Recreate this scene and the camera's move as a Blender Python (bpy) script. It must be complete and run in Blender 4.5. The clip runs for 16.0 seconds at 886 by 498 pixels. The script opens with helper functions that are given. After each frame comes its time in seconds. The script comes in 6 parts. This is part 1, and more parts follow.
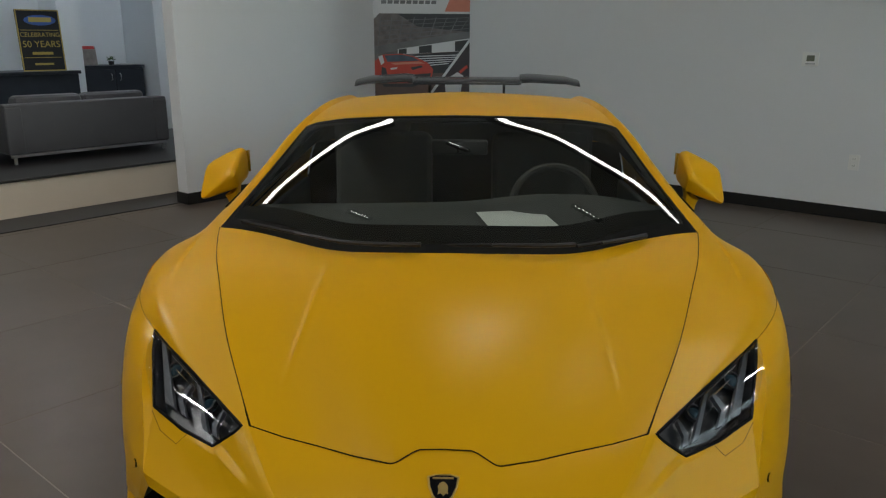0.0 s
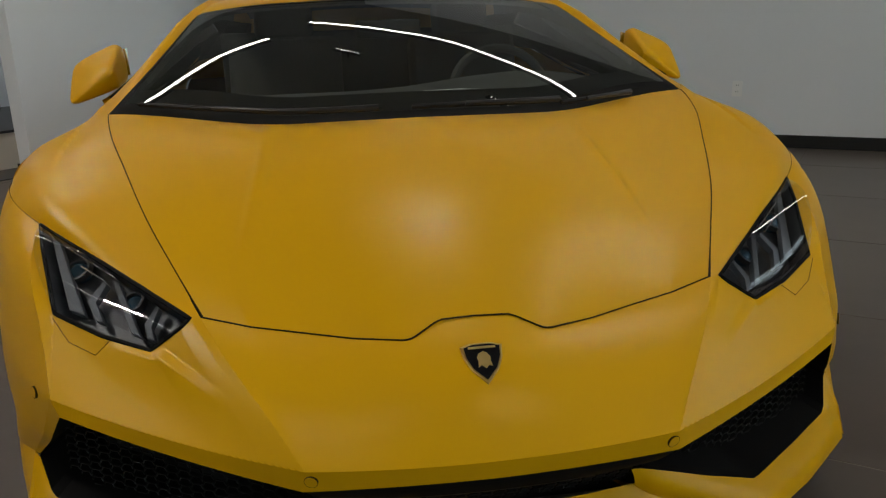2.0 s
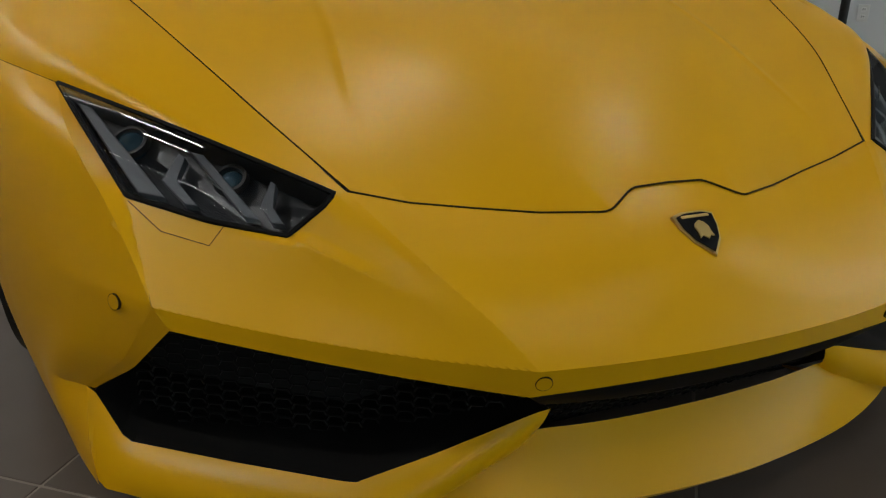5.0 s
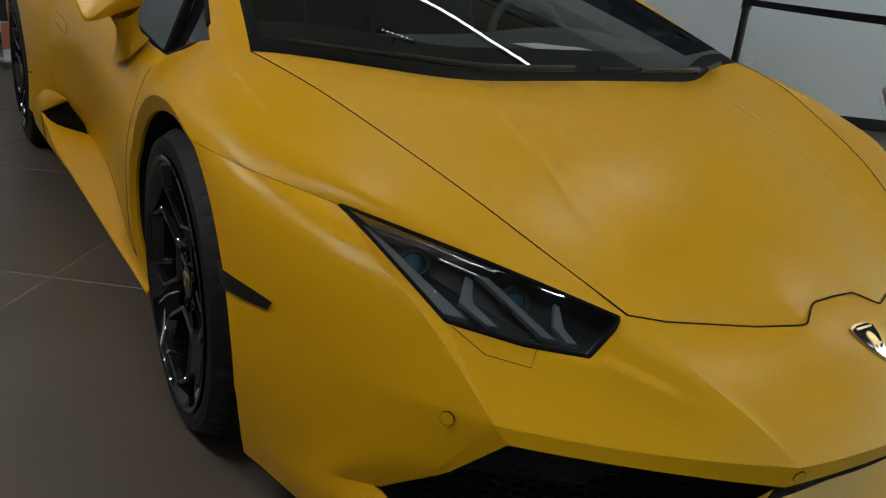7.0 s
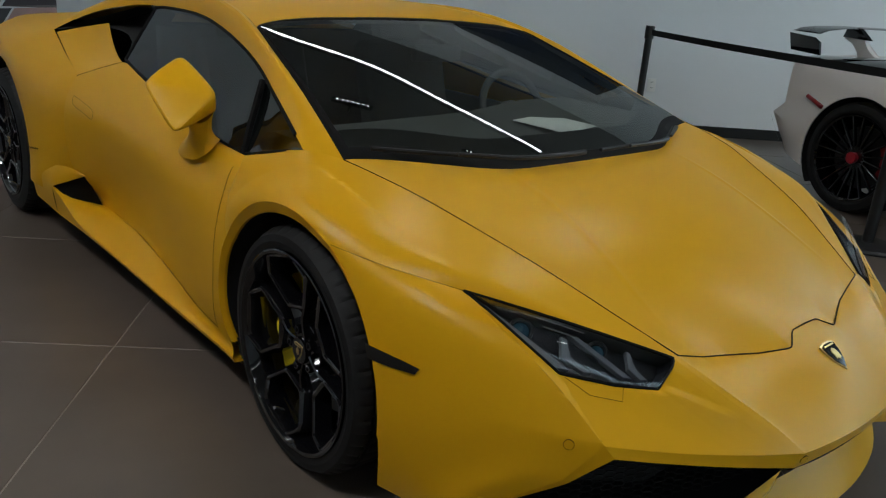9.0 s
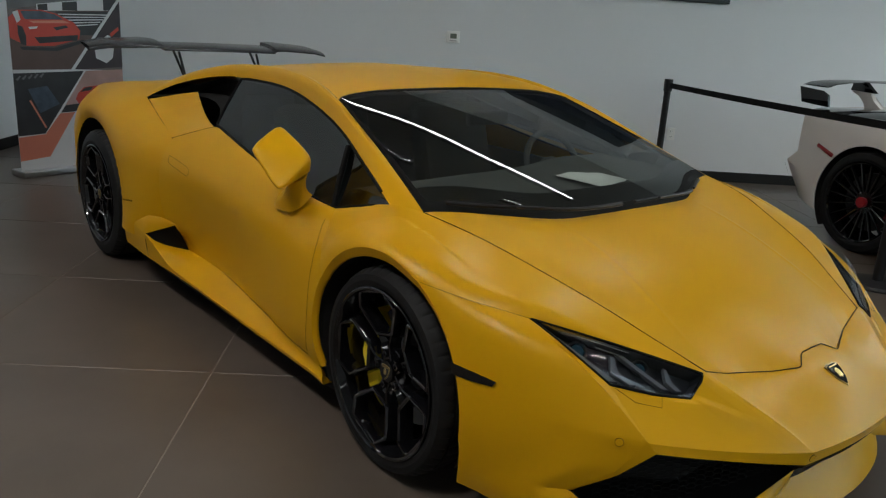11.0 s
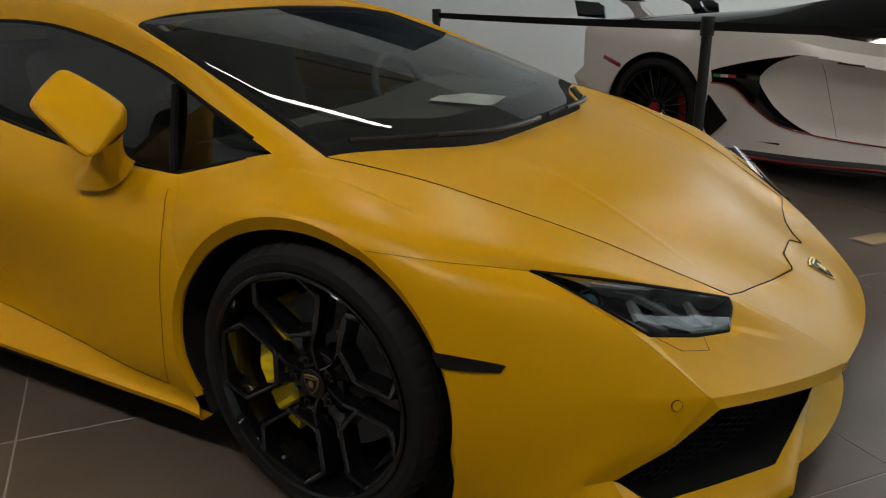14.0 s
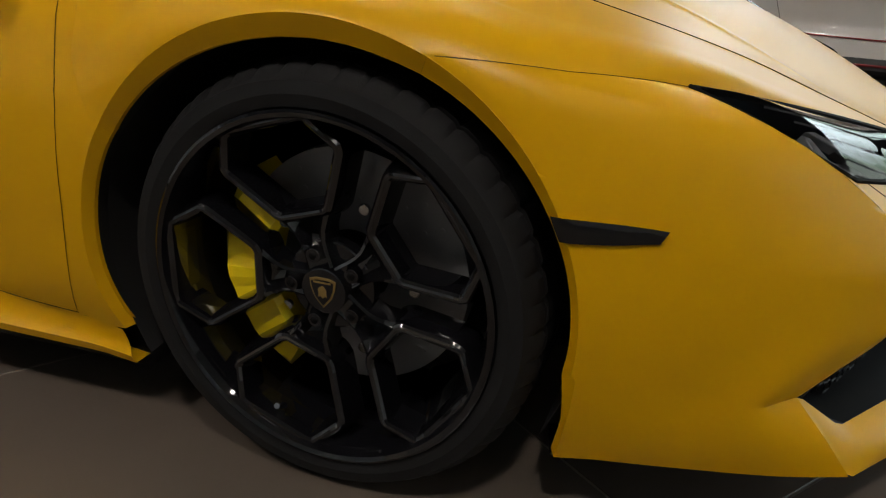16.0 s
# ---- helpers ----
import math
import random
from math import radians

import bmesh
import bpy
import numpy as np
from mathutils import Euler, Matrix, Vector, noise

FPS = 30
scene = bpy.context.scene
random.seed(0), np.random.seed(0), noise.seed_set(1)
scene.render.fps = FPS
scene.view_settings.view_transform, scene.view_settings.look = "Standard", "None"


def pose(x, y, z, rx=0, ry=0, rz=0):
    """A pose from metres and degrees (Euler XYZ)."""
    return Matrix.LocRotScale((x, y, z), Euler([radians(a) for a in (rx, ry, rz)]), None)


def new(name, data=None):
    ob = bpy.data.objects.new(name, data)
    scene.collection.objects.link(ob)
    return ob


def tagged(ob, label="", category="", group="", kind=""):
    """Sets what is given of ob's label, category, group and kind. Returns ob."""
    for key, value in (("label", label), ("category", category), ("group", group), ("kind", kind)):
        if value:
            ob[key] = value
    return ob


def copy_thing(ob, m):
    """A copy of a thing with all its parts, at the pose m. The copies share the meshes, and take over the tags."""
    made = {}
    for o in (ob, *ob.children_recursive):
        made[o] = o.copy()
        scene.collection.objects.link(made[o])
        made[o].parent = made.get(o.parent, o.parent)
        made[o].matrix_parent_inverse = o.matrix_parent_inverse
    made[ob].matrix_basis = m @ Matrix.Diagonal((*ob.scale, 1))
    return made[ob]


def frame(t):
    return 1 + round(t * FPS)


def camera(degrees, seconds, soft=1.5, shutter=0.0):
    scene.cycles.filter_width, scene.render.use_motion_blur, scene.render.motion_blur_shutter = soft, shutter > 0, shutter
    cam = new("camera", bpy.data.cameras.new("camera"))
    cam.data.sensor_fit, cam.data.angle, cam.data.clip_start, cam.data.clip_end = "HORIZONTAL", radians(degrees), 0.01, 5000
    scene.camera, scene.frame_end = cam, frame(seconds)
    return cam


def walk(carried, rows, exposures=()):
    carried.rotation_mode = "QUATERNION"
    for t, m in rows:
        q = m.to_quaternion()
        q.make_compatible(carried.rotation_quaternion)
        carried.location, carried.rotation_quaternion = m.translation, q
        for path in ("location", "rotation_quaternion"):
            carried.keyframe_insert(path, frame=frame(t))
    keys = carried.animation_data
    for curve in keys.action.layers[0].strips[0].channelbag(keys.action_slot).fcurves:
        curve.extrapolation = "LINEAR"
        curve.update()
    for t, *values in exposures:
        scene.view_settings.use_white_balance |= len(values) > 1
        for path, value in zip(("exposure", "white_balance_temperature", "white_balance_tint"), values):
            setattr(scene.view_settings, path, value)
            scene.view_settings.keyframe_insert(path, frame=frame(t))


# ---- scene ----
cam = camera(59.85, 16.0, soft=1.2)
PATH = [
    (0, pose(0.055, -2.387, 1.391, 74.77, -0.07, 2.30)),
    (0.5, pose(-0.018, -2.326, 1.307, 76.57, -0.27, -1.04)),
    (1, pose(-0.099, -2.254, 1.200, 76.65, 0.11, -4.29)),
    (1.5, pose(-0.184, -2.149, 1.089, 75.58, 1.57, -6.90)),
    (2, pose(-0.234, -2.057, 0.973, 74.17, 1.73, -8.94)),
    (2.5, pose(-0.292, -2.017, 0.877, 72.80, 1.06, -10.71)),
    (3, pose(-0.354, -1.985, 0.822, 71.82, 0.69, -13.14)),
    (5.5, pose(-0.835, -1.632, 0.803, 68.90, -1.94, -25.20)),
    (6, pose(-0.970, -1.560, 0.842, 69.17, -3.42, -28.62)),
    (6.5, pose(-1.160, -1.517, 0.918, 69.38, -4.59, -30.82)),
    (7, pose(-1.330, -1.499, 0.996, 69.60, -5.44, -32.67)),
    (7.5, pose(-1.460, -1.478, 1.053, 69.42, -5.13, -34.53)),
    (8, pose(-1.582, -1.437, 1.099, 70.11, -4.14, -37.33)),
    (8.5, pose(-1.707, -1.441, 1.155, 70.46, -3.71, -40.07)),
    (9, pose(-1.857, -1.515, 1.232, 70.75, -4.20, -41.12)),
    (9.5, pose(-1.950, -1.590, 1.280, 70.48, -4.53, -39.16)),
    (12, pose(-2.302, -1.722, 1.343, 75.50, -2.29, -41.56)),
    (12.5, pose(-2.263, -1.569, 1.303, 74.53, -0.96, -43.87)),
    (13, pose(-2.210, -1.373, 1.262, 73.31, -0.12, -47.88)),
    (13.5, pose(-2.139, -1.170, 1.205, 72.30, 0.28, -54.24)),
    (14, pose(-2.098, -0.978, 1.131, 71.54, 0.38, -60.94)),
    (14.5, pose(-1.992, -0.815, 1.031, 70.04, 0.66, -65.07)),
    (15, pose(-1.898, -0.677, 0.938, 69.33, 0.52, -67.02)),
    (15.5, pose(-1.847, -0.572, 0.868, 68.05, -0.22, -68.61)),
    (16, pose(-1.805, -0.471, 0.802, 67.22, -0.68, -70.93)),
]
# the film camera's exposure and white balance drift
walk(cam, PATH, [(0, 0.03, 6500, 10), (2.5, -0.02, 6750, 12), (5.5, 0.02, 6450, 9), (7, 0.0, 6150, 7), (9, 0.08, 5900, 7), (12, 0.15, 6500, 11), (14, 0.07, 6750, 13), (15, 0.06, 6750, 13), (15.5, 0.14, 6750, 13), (16, 0.32, 6700, 12)])
# brightness of the room's lights
DAYLIGHT, STRIP_GLOW, SPOT_POWER = 4.2, 11.0, 11.5


# ---- world and light ----
world = bpy.data.worlds.new("sky")
scene.world = world
world.use_nodes = True
wn = world.node_tree
sky = wn.nodes.new("ShaderNodeTexSky")
sky.sky_type, sky.sun_disc = "NISHITA", False
sky.sun_elevation, sky.sun_rotation = radians(45), radians(150)
wn.nodes["Background"].inputs[1].default_value = 0.08
wn.links.new(sky.outputs[0], wn.nodes["Background"].inputs[0])
scene.view_settings.exposure = 0.0


# ---- materials ----
def material(name, color, rough=0.5, metal=0.0, coat=0.0, coat_rough=0.05, vary=0.0, scale=6.0, bump=0.0, bump_scale=120.0, spec=0.5, emit=None, emit_strength=1.0, trans=0.0, ior=1.45, rough_vary=0.0):
    m = bpy.data.materials.new(name)
    m.use_nodes = True
    nt = m.node_tree
    b = nt.nodes["Principled BSDF"]
    b.inputs["Base Color"].default_value = (*color, 1)
    b.inputs["Roughness"].default_value = rough
    b.inputs["Metallic"].default_value = metal
    b.inputs["Coat Weight"].default_value = coat
    b.inputs["Coat Roughness"].default_value = coat_rough
    b.inputs["Specular IOR Level"].default_value = spec
    b.inputs["Transmission Weight"].default_value = trans
    b.inputs["IOR"].default_value = ior
    tc = nt.nodes.new("ShaderNodeTexCoord")
    if vary or rough_vary:
        n1 = nt.nodes.new("ShaderNodeTexNoise")
        n1.inputs["Scale"].default_value, n1.inputs["Detail"].default_value = scale, 6
        nt.links.new(tc.outputs["Object"], n1.inputs["Vector"])
    if vary:
        mx = nt.nodes.new("ShaderNodeMix")
        mx.data_type = "RGBA"
        mx.inputs[6].default_value = (*[c * (1 - vary) for c in color], 1)
        mx.inputs[7].default_value = (*[min(1, c * (1 + vary)) for c in color], 1)
        nt.links.new(n1.outputs[0], mx.inputs[0])
        nt.links.new(mx.outputs[2], b.inputs["Base Color"])
    if rough_vary:
        mr = nt.nodes.new("ShaderNodeMapRange")
        mr.inputs[3].default_value, mr.inputs[4].default_value = rough - rough_vary, rough + rough_vary
        nt.links.new(n1.outputs[0], mr.inputs[0])
        nt.links.new(mr.outputs[0], b.inputs["Roughness"])
    if bump:
        n2 = nt.nodes.new("ShaderNodeTexNoise")
        n2.inputs["Scale"].default_value, n2.inputs["Detail"].default_value = bump_scale, 4
        nt.links.new(tc.outputs["Object"], n2.inputs["Vector"])
        bp = nt.nodes.new("ShaderNodeBump")
        bp.inputs["Strength"].default_value, bp.inputs["Distance"].default_value = bump, 0.002
        nt.links.new(n2.outputs[0], bp.inputs["Height"])
        nt.links.new(bp.outputs[0], b.inputs["Normal"])
    if emit:
        b.inputs["Emission Color"].default_value = (*emit, 1)
        b.inputs["Emission Strength"].default_value = emit_strength
    return m


def glass_material(name, tint, clear, rough=0.0, ior=1.5):
    """A thin pane: part clear, part mirror by Fresnel."""
    m = bpy.data.materials.new(name)
    m.use_nodes = True
    nt = m.node_tree
    nt.nodes.remove(nt.nodes["Principled BSDF"])
    tr, gl = nt.nodes.new("ShaderNodeBsdfTransparent"), nt.nodes.new("ShaderNodeBsdfGlossy")
    tr.inputs[0].default_value = (*[c * clear for c in tint], 1)
    gl.inputs["Color"].default_value, gl.inputs["Roughness"].default_value = (1, 1, 1, 1), rough
    fr, mx = nt.nodes.new("ShaderNodeFresnel"), nt.nodes.new("ShaderNodeMixShader")
    fr.inputs["IOR"].default_value = ior
    nt.links.new(fr.outputs[0], mx.inputs[0])
    nt.links.new(tr.outputs[0], mx.inputs[1])
    nt.links.new(gl.outputs[0], mx.inputs[2])
    nt.links.new(mx.outputs[0], nt.nodes["Material Output"].inputs[0])
    return m


PAINT = material("satin_yellow_paint", (0.63, 0.322, 0.002), 0.33, vary=0.008, scale=3, spec=0.25)
MESHBLACK = material("grille_black", (0.003, 0.003, 0.003), 0.7, spec=0.15, rough_vary=0.1)
GRILLE = material("grille_mesh_black", (0.005, 0.005, 0.005), 0.5, spec=0.3)
SEAM = material("panel_gap", (0.022, 0.013, 0.005), 0.8, spec=0.2)
BLACK = material("black_plastic", (0.012, 0.012, 0.013), 0.42, bump=0.15, bump_scale=700, rough_vary=0.08)
GLOSSBLACK = material("gloss_black", (0.004, 0.004, 0.005), 0.06, spec=0.8, rough_vary=0.02)
WHEELBLACK = material("wheel_gloss_black", (0.004, 0.004, 0.005), 0.05, spec=0.9, coat=0.4, coat_rough=0.03)
RUBBER = material("tyre_rubber", (0.010, 0.010, 0.0105), 0.6, spec=0.26, vary=0.2, scale=30, bump=0.2, bump_scale=300)
WELL = material("wheel_well_liner", (0.01, 0.01, 0.01), 0.9, bump=0.3)
GLASS = glass_material("windscreen_glass", (0.74, 0.82, 0.77), 0.75, 0.0, 1.75)
DARKGLASS = glass_material("dark_window_glass", (0.6, 0.7, 0.68), 0.28)
LENS = glass_material("headlight_lens", (0.9, 0.95, 1.0), 0.92)
# greyer than black leather: the haze on the windscreen is put into this colour
INTERIOR = material("hazed_black_leather", (0.066, 0.070, 0.068), 0.6, bump=0.3, bump_scale=250, vary=0.2)
CARBON = material("carbon_fibre", (0.03, 0.031, 0.034), 0.25, coat=0.3, vary=0.3, scale=60)
DISC = material("brake_disc_steel", (0.24, 0.24, 0.25), 0.42, metal=0.4, vary=0.2, scale=25)
CALIPER = material("yellow_caliper", (0.90, 0.66, 0.01), 0.3)
GOLD = material("gold_metal", (0.62, 0.45, 0.17), 0.38, metal=1.0)
SILVER = material("silver_trim", (0.5, 0.5, 0.5), 0.25, metal=1.0)


# ---- building helpers ----
def part(name, bm, mat, parent=None, label="", smooth=True, sharp=20):
    me = bpy.data.meshes.new(name)
    bmesh.ops.recalc_face_normals(bm, faces=bm.faces)
    if smooth:
        for e in bm.edges:
            if len(e.link_faces) == 2 and e.calc_face_angle(0) > radians(sharp):
                e.smooth = False
    bm.to_mesh(me)
    bm.free()
    if smooth:
        for p in me.polygons:
            p.use_smooth = True
    for m in (mat if isinstance(mat, (list, tuple)) else [mat]):
        me.materials.append(m)
    ob = new(name, me)
    if parent:
        ob.parent = parent
    if label:
        ob["label"] = label
    return ob


def thing(name, label, category, group="", kind="", loc=(0, 0, 0), rz=0):
    ob = new(name)
    ob.empty_display_size = 0.2
    ob.matrix_world = pose(*loc, 0, 0, rz)
    return tagged(ob, label, category, group, kind)


def box_bm(sx, sy, sz, c=(0, 0, 0), bevel=0.0, seg=2, bm=None, rot=None):
    own = bmesh.new()
    bmesh.ops.create_cube(own, size=1)
    bmesh.ops.scale(own, vec=(sx, sy, sz), verts=own.verts)
    if bevel:
        bmesh.ops.bevel(own, geom=own.edges[:], offset=bevel, segments=seg, profile=0.5, affect="EDGES")
    if rot is not None:
        bmesh.ops.transform(own, matrix=rot, verts=own.verts)
    bmesh.ops.translate(own, vec=c, verts=own.verts)
    return merge(bm, own)


def merge(bm, own):
    if bm is None:
        return own
    me = bpy.data.meshes.new("tmp")
    own.to_mesh(me)
    own.free()
    bm.from_mesh(me)
    bpy.data.meshes.remove(me)
    return bm


def cyl_bm(r1, r2, h, c=(0, 0, 0), axis="z", n=24, bm=None, bevel=0.0):
    own = bmesh.new()
    bmesh.ops.create_cone(own, cap_ends=True, segments=n, radius1=r1, radius2=r2, depth=h)
    if bevel:
        edges = [e for e in own.edges if any(len(f.verts) > 4 for f in e.link_faces)]
        bmesh.ops.bevel(own, geom=edges, offset=bevel, segments=2, profile=0.5, affect="EDGES")
    if axis == "x":
        bmesh.ops.transform(own, matrix=pose(0, 0, 0, 0, 90, 0), verts=own.verts)
    if axis == "y":
        bmesh.ops.transform(own, matrix=pose(0, 0, 0, 90, 0, 0), verts=own.verts)
    bmesh.ops.translate(own, vec=c, verts=own.verts)
    return merge(bm, own)


def chord(pts):
    d = np.r_[0, np.cumsum(np.linalg.norm(np.diff(pts, axis=0), axis=1) + 1e-7)]
    return d / d[-1]


def poly(pts, n):
    """n points evenly along a broken line."""
    p = np.array(pts, float)
    k = chord(p)
    t = np.linspace(0, 1, n)
    return np.stack([np.interp(t, k, p[:, i]) for i in range(3)], 1)


def curve(pts, n, even=True):
    """n points on a smooth line through pts."""
    p = np.array(pts, float)
    if len(p) == 2:
        return poly(p, n)
    k = chord(p)
    m = np.zeros_like(p)
    m[1:-1] = (p[2:] - p[:-2]) / (k[2:] - k[:-2])[:, None]
    m[0] = 2 * (p[1] - p[0]) / (k[1] - k[0]) - m[1]
    m[-1] = 2 * (p[-1] - p[-2]) / (k[-1] - k[-2]) - m[-2]
    t = np.linspace(0, 1, n * 4)
    i = np.clip(np.searchsorted(k, t, side="right") - 1, 0, len(p) - 2)
    h = (k[i + 1] - k[i])[:, None]
    s = ((t - k[i]) / h[:, 0])[:, None]
    q = (2 * s**3 - 3 * s**2 + 1) * p[i] + (s**3 - 2 * s**2 + s) * h * m[i] + (-2 * s**3 + 3 * s**2) * p[i + 1] + (s**3 - s**2) * h * m[i + 1]
    return poly(q, n)


def coons(c0, c1, d0, d1, bulge=0.0):
    """A grid between the lines c0 and c1 (from d0 to d1) and d0 and d1 (from c0 to c1)."""
    n, m = len(c0), len(d0)
    u, v = np.linspace(0, 1, n)[:, None, None], np.linspace(0, 1, m)[None, :, None]
    g = (1 - v) * c0[:, None] + v * c1[:, None] + (1 - u) * d0[None] + u * d1[None]
    g -= (1 - u) * (1 - v) * c0[0] + u * (1 - v) * c0[-1] + (1 - u) * v * c1[0] + u * v * c1[-1]
    if bulge:
        nrm = np.cross(np.gradient(g, axis=0), np.gradient(g, axis=1))
        nrm = nrm / (np.linalg.norm(nrm, axis=2, keepdims=True) + 1e-9)
        g = g + nrm * bulge * 16 * u * (1 - u) * v * (1 - v)
    return g


def relax(g, hold=0.02, edge=50.0, rounds=500):
    """Even out the bending of a half grid whose first row lies on the car's middle."""
    nu, nv = g.shape[:2]
    dv = np.zeros((nv, nv))
    for j in range(1, nv - 1):
        dv[j, j - 1:j + 2] = (-1, 2, -1)
    w = np.full((nu, nv), hold)
    w[-1, :] = w[:, 0] = w[:, -1] = edge
    out = g.copy()
    for axis in range(3):
        du = np.zeros((nu, nu))
        for i in range(1, nu - 1):
            du[i, i - 1:i + 2] = (-1, 2, -1)
        du[0, 0], du[0, 1] = (2, -2) if axis else (2, 0)

        def bend(x):
            t = du @ x + x @ dv.T
            return du.T @ t + t @ dv + w * x
        x = g[:, :, axis].copy()
        r = w * x - bend(x)
        d, rr = r.copy(), (r * r).sum()
        for k in range(rounds):
            q = bend(d)
            step = rr / ((d * q).sum() + 1e-30)
            x += step * d
            r -= step * q
            new_rr = (r * r).sum()
            d = r + new_rr / (rr + 1e-30) * d
            rr = new_rr
        out[:, :, axis] = x
    out[0, :, 0] = 0
    return out


def snap(g, y0, z0, r, near=0.014):
    """Draw the points next to a wheel arch onto its circle."""
    p = g.reshape(-1, 3)
    d = np.hypot(p[:, 1] - y0, p[:, 2] - z0)
    k = (np.abs(d - r) < near) & (p[:, 0] < -0.88) & (p[:, 2] > 0.14)
    p[k, 1] = y0 + (p[k, 1] - y0) * r / d[k]
    p[k, 2] = z0 + (p[k, 2] - z0) * r / d[k]
    return p.reshape(g.shape)


def arch_radii(y, z):
    """The inner and outer radius of the front arch's lip, in the direction of y, z from its middle."""
    c, k = (y - 0.010), (z - 0.33)
    d = np.hypot(c, k)
    inner = 0.345 + np.where(c > 0, 0.030, 0.013) * (c / d) ** 2
    return d, inner, inner + 0.012 + 0.018 * np.clip(k / d, 0, 1) ** 2


def arch_warp(g):
    """Draw a panel back from the front wheel to the crease of the arch's lip."""
    p = np.array(g, float).reshape(-1, 3)
    d, inner, outer = arch_radii(p[:, 1], p[:, 2])
    k = 1 + (outer - 0.355) * np.clip(1 - (d - 0.355) / 0.10, 0, 1) / d * (p[:, 0] < -0.84)
    p[:, 1], p[:, 2] = 0.010 + (p[:, 1] - 0.010) * k, 0.33 + (p[:, 2] - 0.33) * k
    return p.reshape(np.shape(g))


def arch_lip(edge):
    """The lip from a panel's edge in to the wheel opening, and the dark liner behind it."""
    e = np.array(edge)
    d, inner, outer = arch_radii(e[:, 1], e[:, 2])
    k = np.minimum(np.maximum(inner, d - 0.032 + 0.024 * np.clip((0.33 - e[:, 2]) / 0.15, 0, 1)), d - 0.006) / d
    low = np.stack([e[:, 0] + 0.013, 0.010 + (e[:, 1] - 0.010) * k, 0.33 + (e[:, 2] - 0.33) * k], 1)
    deep = low + np.array([0.006, 0, 0]) + (low - e) * 0.06
    back = np.stack([low[:, 0] + 0.10, 0.010 + (low[:, 1] - 0.010) * 1.05, 0.33 + (low[:, 2] - 0.33) * 1.05], 1)
    return np.stack([e, e + (low - e) * 0.5, low, deep], 1), np.stack([deep, back], 1)


def flange(g, edge, width, depth):
    """Turn the rim of a wheel arch inwards, along its edge line."""
    p = g.reshape(-1, 3)
    d = np.sqrt(((p[:, None, 1:] - edge[None, :, 1:]) ** 2).sum(-1)).min(1)
    p[:, 0] += depth * np.clip(1 - d / width, 0, 1) * np.where(p[:, 0] < -0.85, 1, 0)
    return p.reshape(g.shape)


def loft(lines, nu, nv):
    """A grid through several lines, smooth across them."""
    rows = [np.array(l, float) if len(l) == nu else curve(l, nu) for l in lines]
    return np.stack([curve([r[i] for r in rows], nv) for i in range(nu)])


def grid_bm(g, bm=None, mirror=False, back=0.0):
    """Faces over a grid; back: the depth to which the sheet's rim is turned in."""
    bm = bm or bmesh.new()
    s = np.array([-1, 1, 1]) if mirror else np.ones(3)
    n, m = g.shape[:2]
    vs = [[bm.verts.new(g[i, j] * s) for j in range(m)] for i in range(n)]
    for i in range(n - 1):
        for j in range(m - 1):
            f = (vs[i][j], vs[i + 1][j], vs[i + 1][j + 1], vs[i][j + 1])
            if len({tuple(np.round(v.co, 6)) for v in f}) > 2:
                bm.faces.new(f if not mirror else f[::-1])
    return bm


def tube_bm(pts, r, bm=None, n=6, mirror=False, cap=True):
    bm = bm or bmesh.new()
    p = np.array(pts, float)
    if mirror:
        p = p * [-1, 1, 1]
    rr = np.broadcast_to(np.array(r, float), (len(p),))
    rings = []
    up = Vector((0.13, 0.21, 1)).normalized()
    for i in range(len(p)):
        t = Vector(p[min(i + 1, len(p) - 1)] - p[max(i - 1, 0)]).normalized()
        a = t.cross(up).normalized()
        b = a.cross(t)
        rings.append([bm.verts.new(Vector(p[i]) + (a * math.cos(k * 2 * math.pi / n) + b * math.sin(k * 2 * math.pi / n)) * rr[i]) for k in range(n)])
    for i in range(len(p) - 1):
        for k in range(n):
            bm.faces.new((rings[i][k], rings[i][(k + 1) % n], rings[i + 1][(k + 1) % n], rings[i + 1][k]))
    if cap:
        bm.faces.new(rings[0][::-1])
        bm.faces.new(rings[-1])
    return bm


def prism_bm(outline, h, bm=None, m=None, bevel=0.0):
    """An outline in x, y raised by h along z."""
    own = bmesh.new()
    a = [own.verts.new((x, y, 0)) for x, y in outline]
    b = [own.verts.new((x, y, h)) for x, y in outline]
    own.faces.new(a[::-1])
    own.faces.new(b)
    for i in range(len(a)):
        j = (i + 1) % len(a)
        own.faces.new((a[i], a[j], b[j], b[i]))
    if bevel:
        top = [e for e in own.edges if all(abs(v.co.z - h) < 1e-6 for v in e.verts)]
        bmesh.ops.bevel(own, geom=top, offset=bevel, segments=2, profile=0.5, affect="EDGES")
    if m is not None:
        bmesh.ops.transform(own, matrix=m, verts=own.verts)
    return merge(bm, own)


def lathe_bm(profile, n=48, bm=None, a0=0.0, a1=2 * math.pi):
    """A profile of (x, r) turned about the x axis."""
    own = bmesh.new()
    full = abs(a1 - a0 - 2 * math.pi) < 1e-6
    k = n if full else n + 1
    rings = [[own.verts.new((x, r * math.cos(a0 + (a1 - a0) * i / n), r * math.sin(a0 + (a1 - a0) * i / n))) for i in range(k)] for x, r in profile]
    for a, b in zip(rings, rings[1:]):
        for i in range(n):
            j = (i + 1) % k
            own.faces.new((a[i], a[j], b[j], b[i]))
    return merge(bm, own)


# ---- the yellow sports car: x across, y from nose to tail, the front axle at y = 0 ----
car = thing("sports_car", "matte yellow two-seat sports car with black wheels and a rear wing", "car")

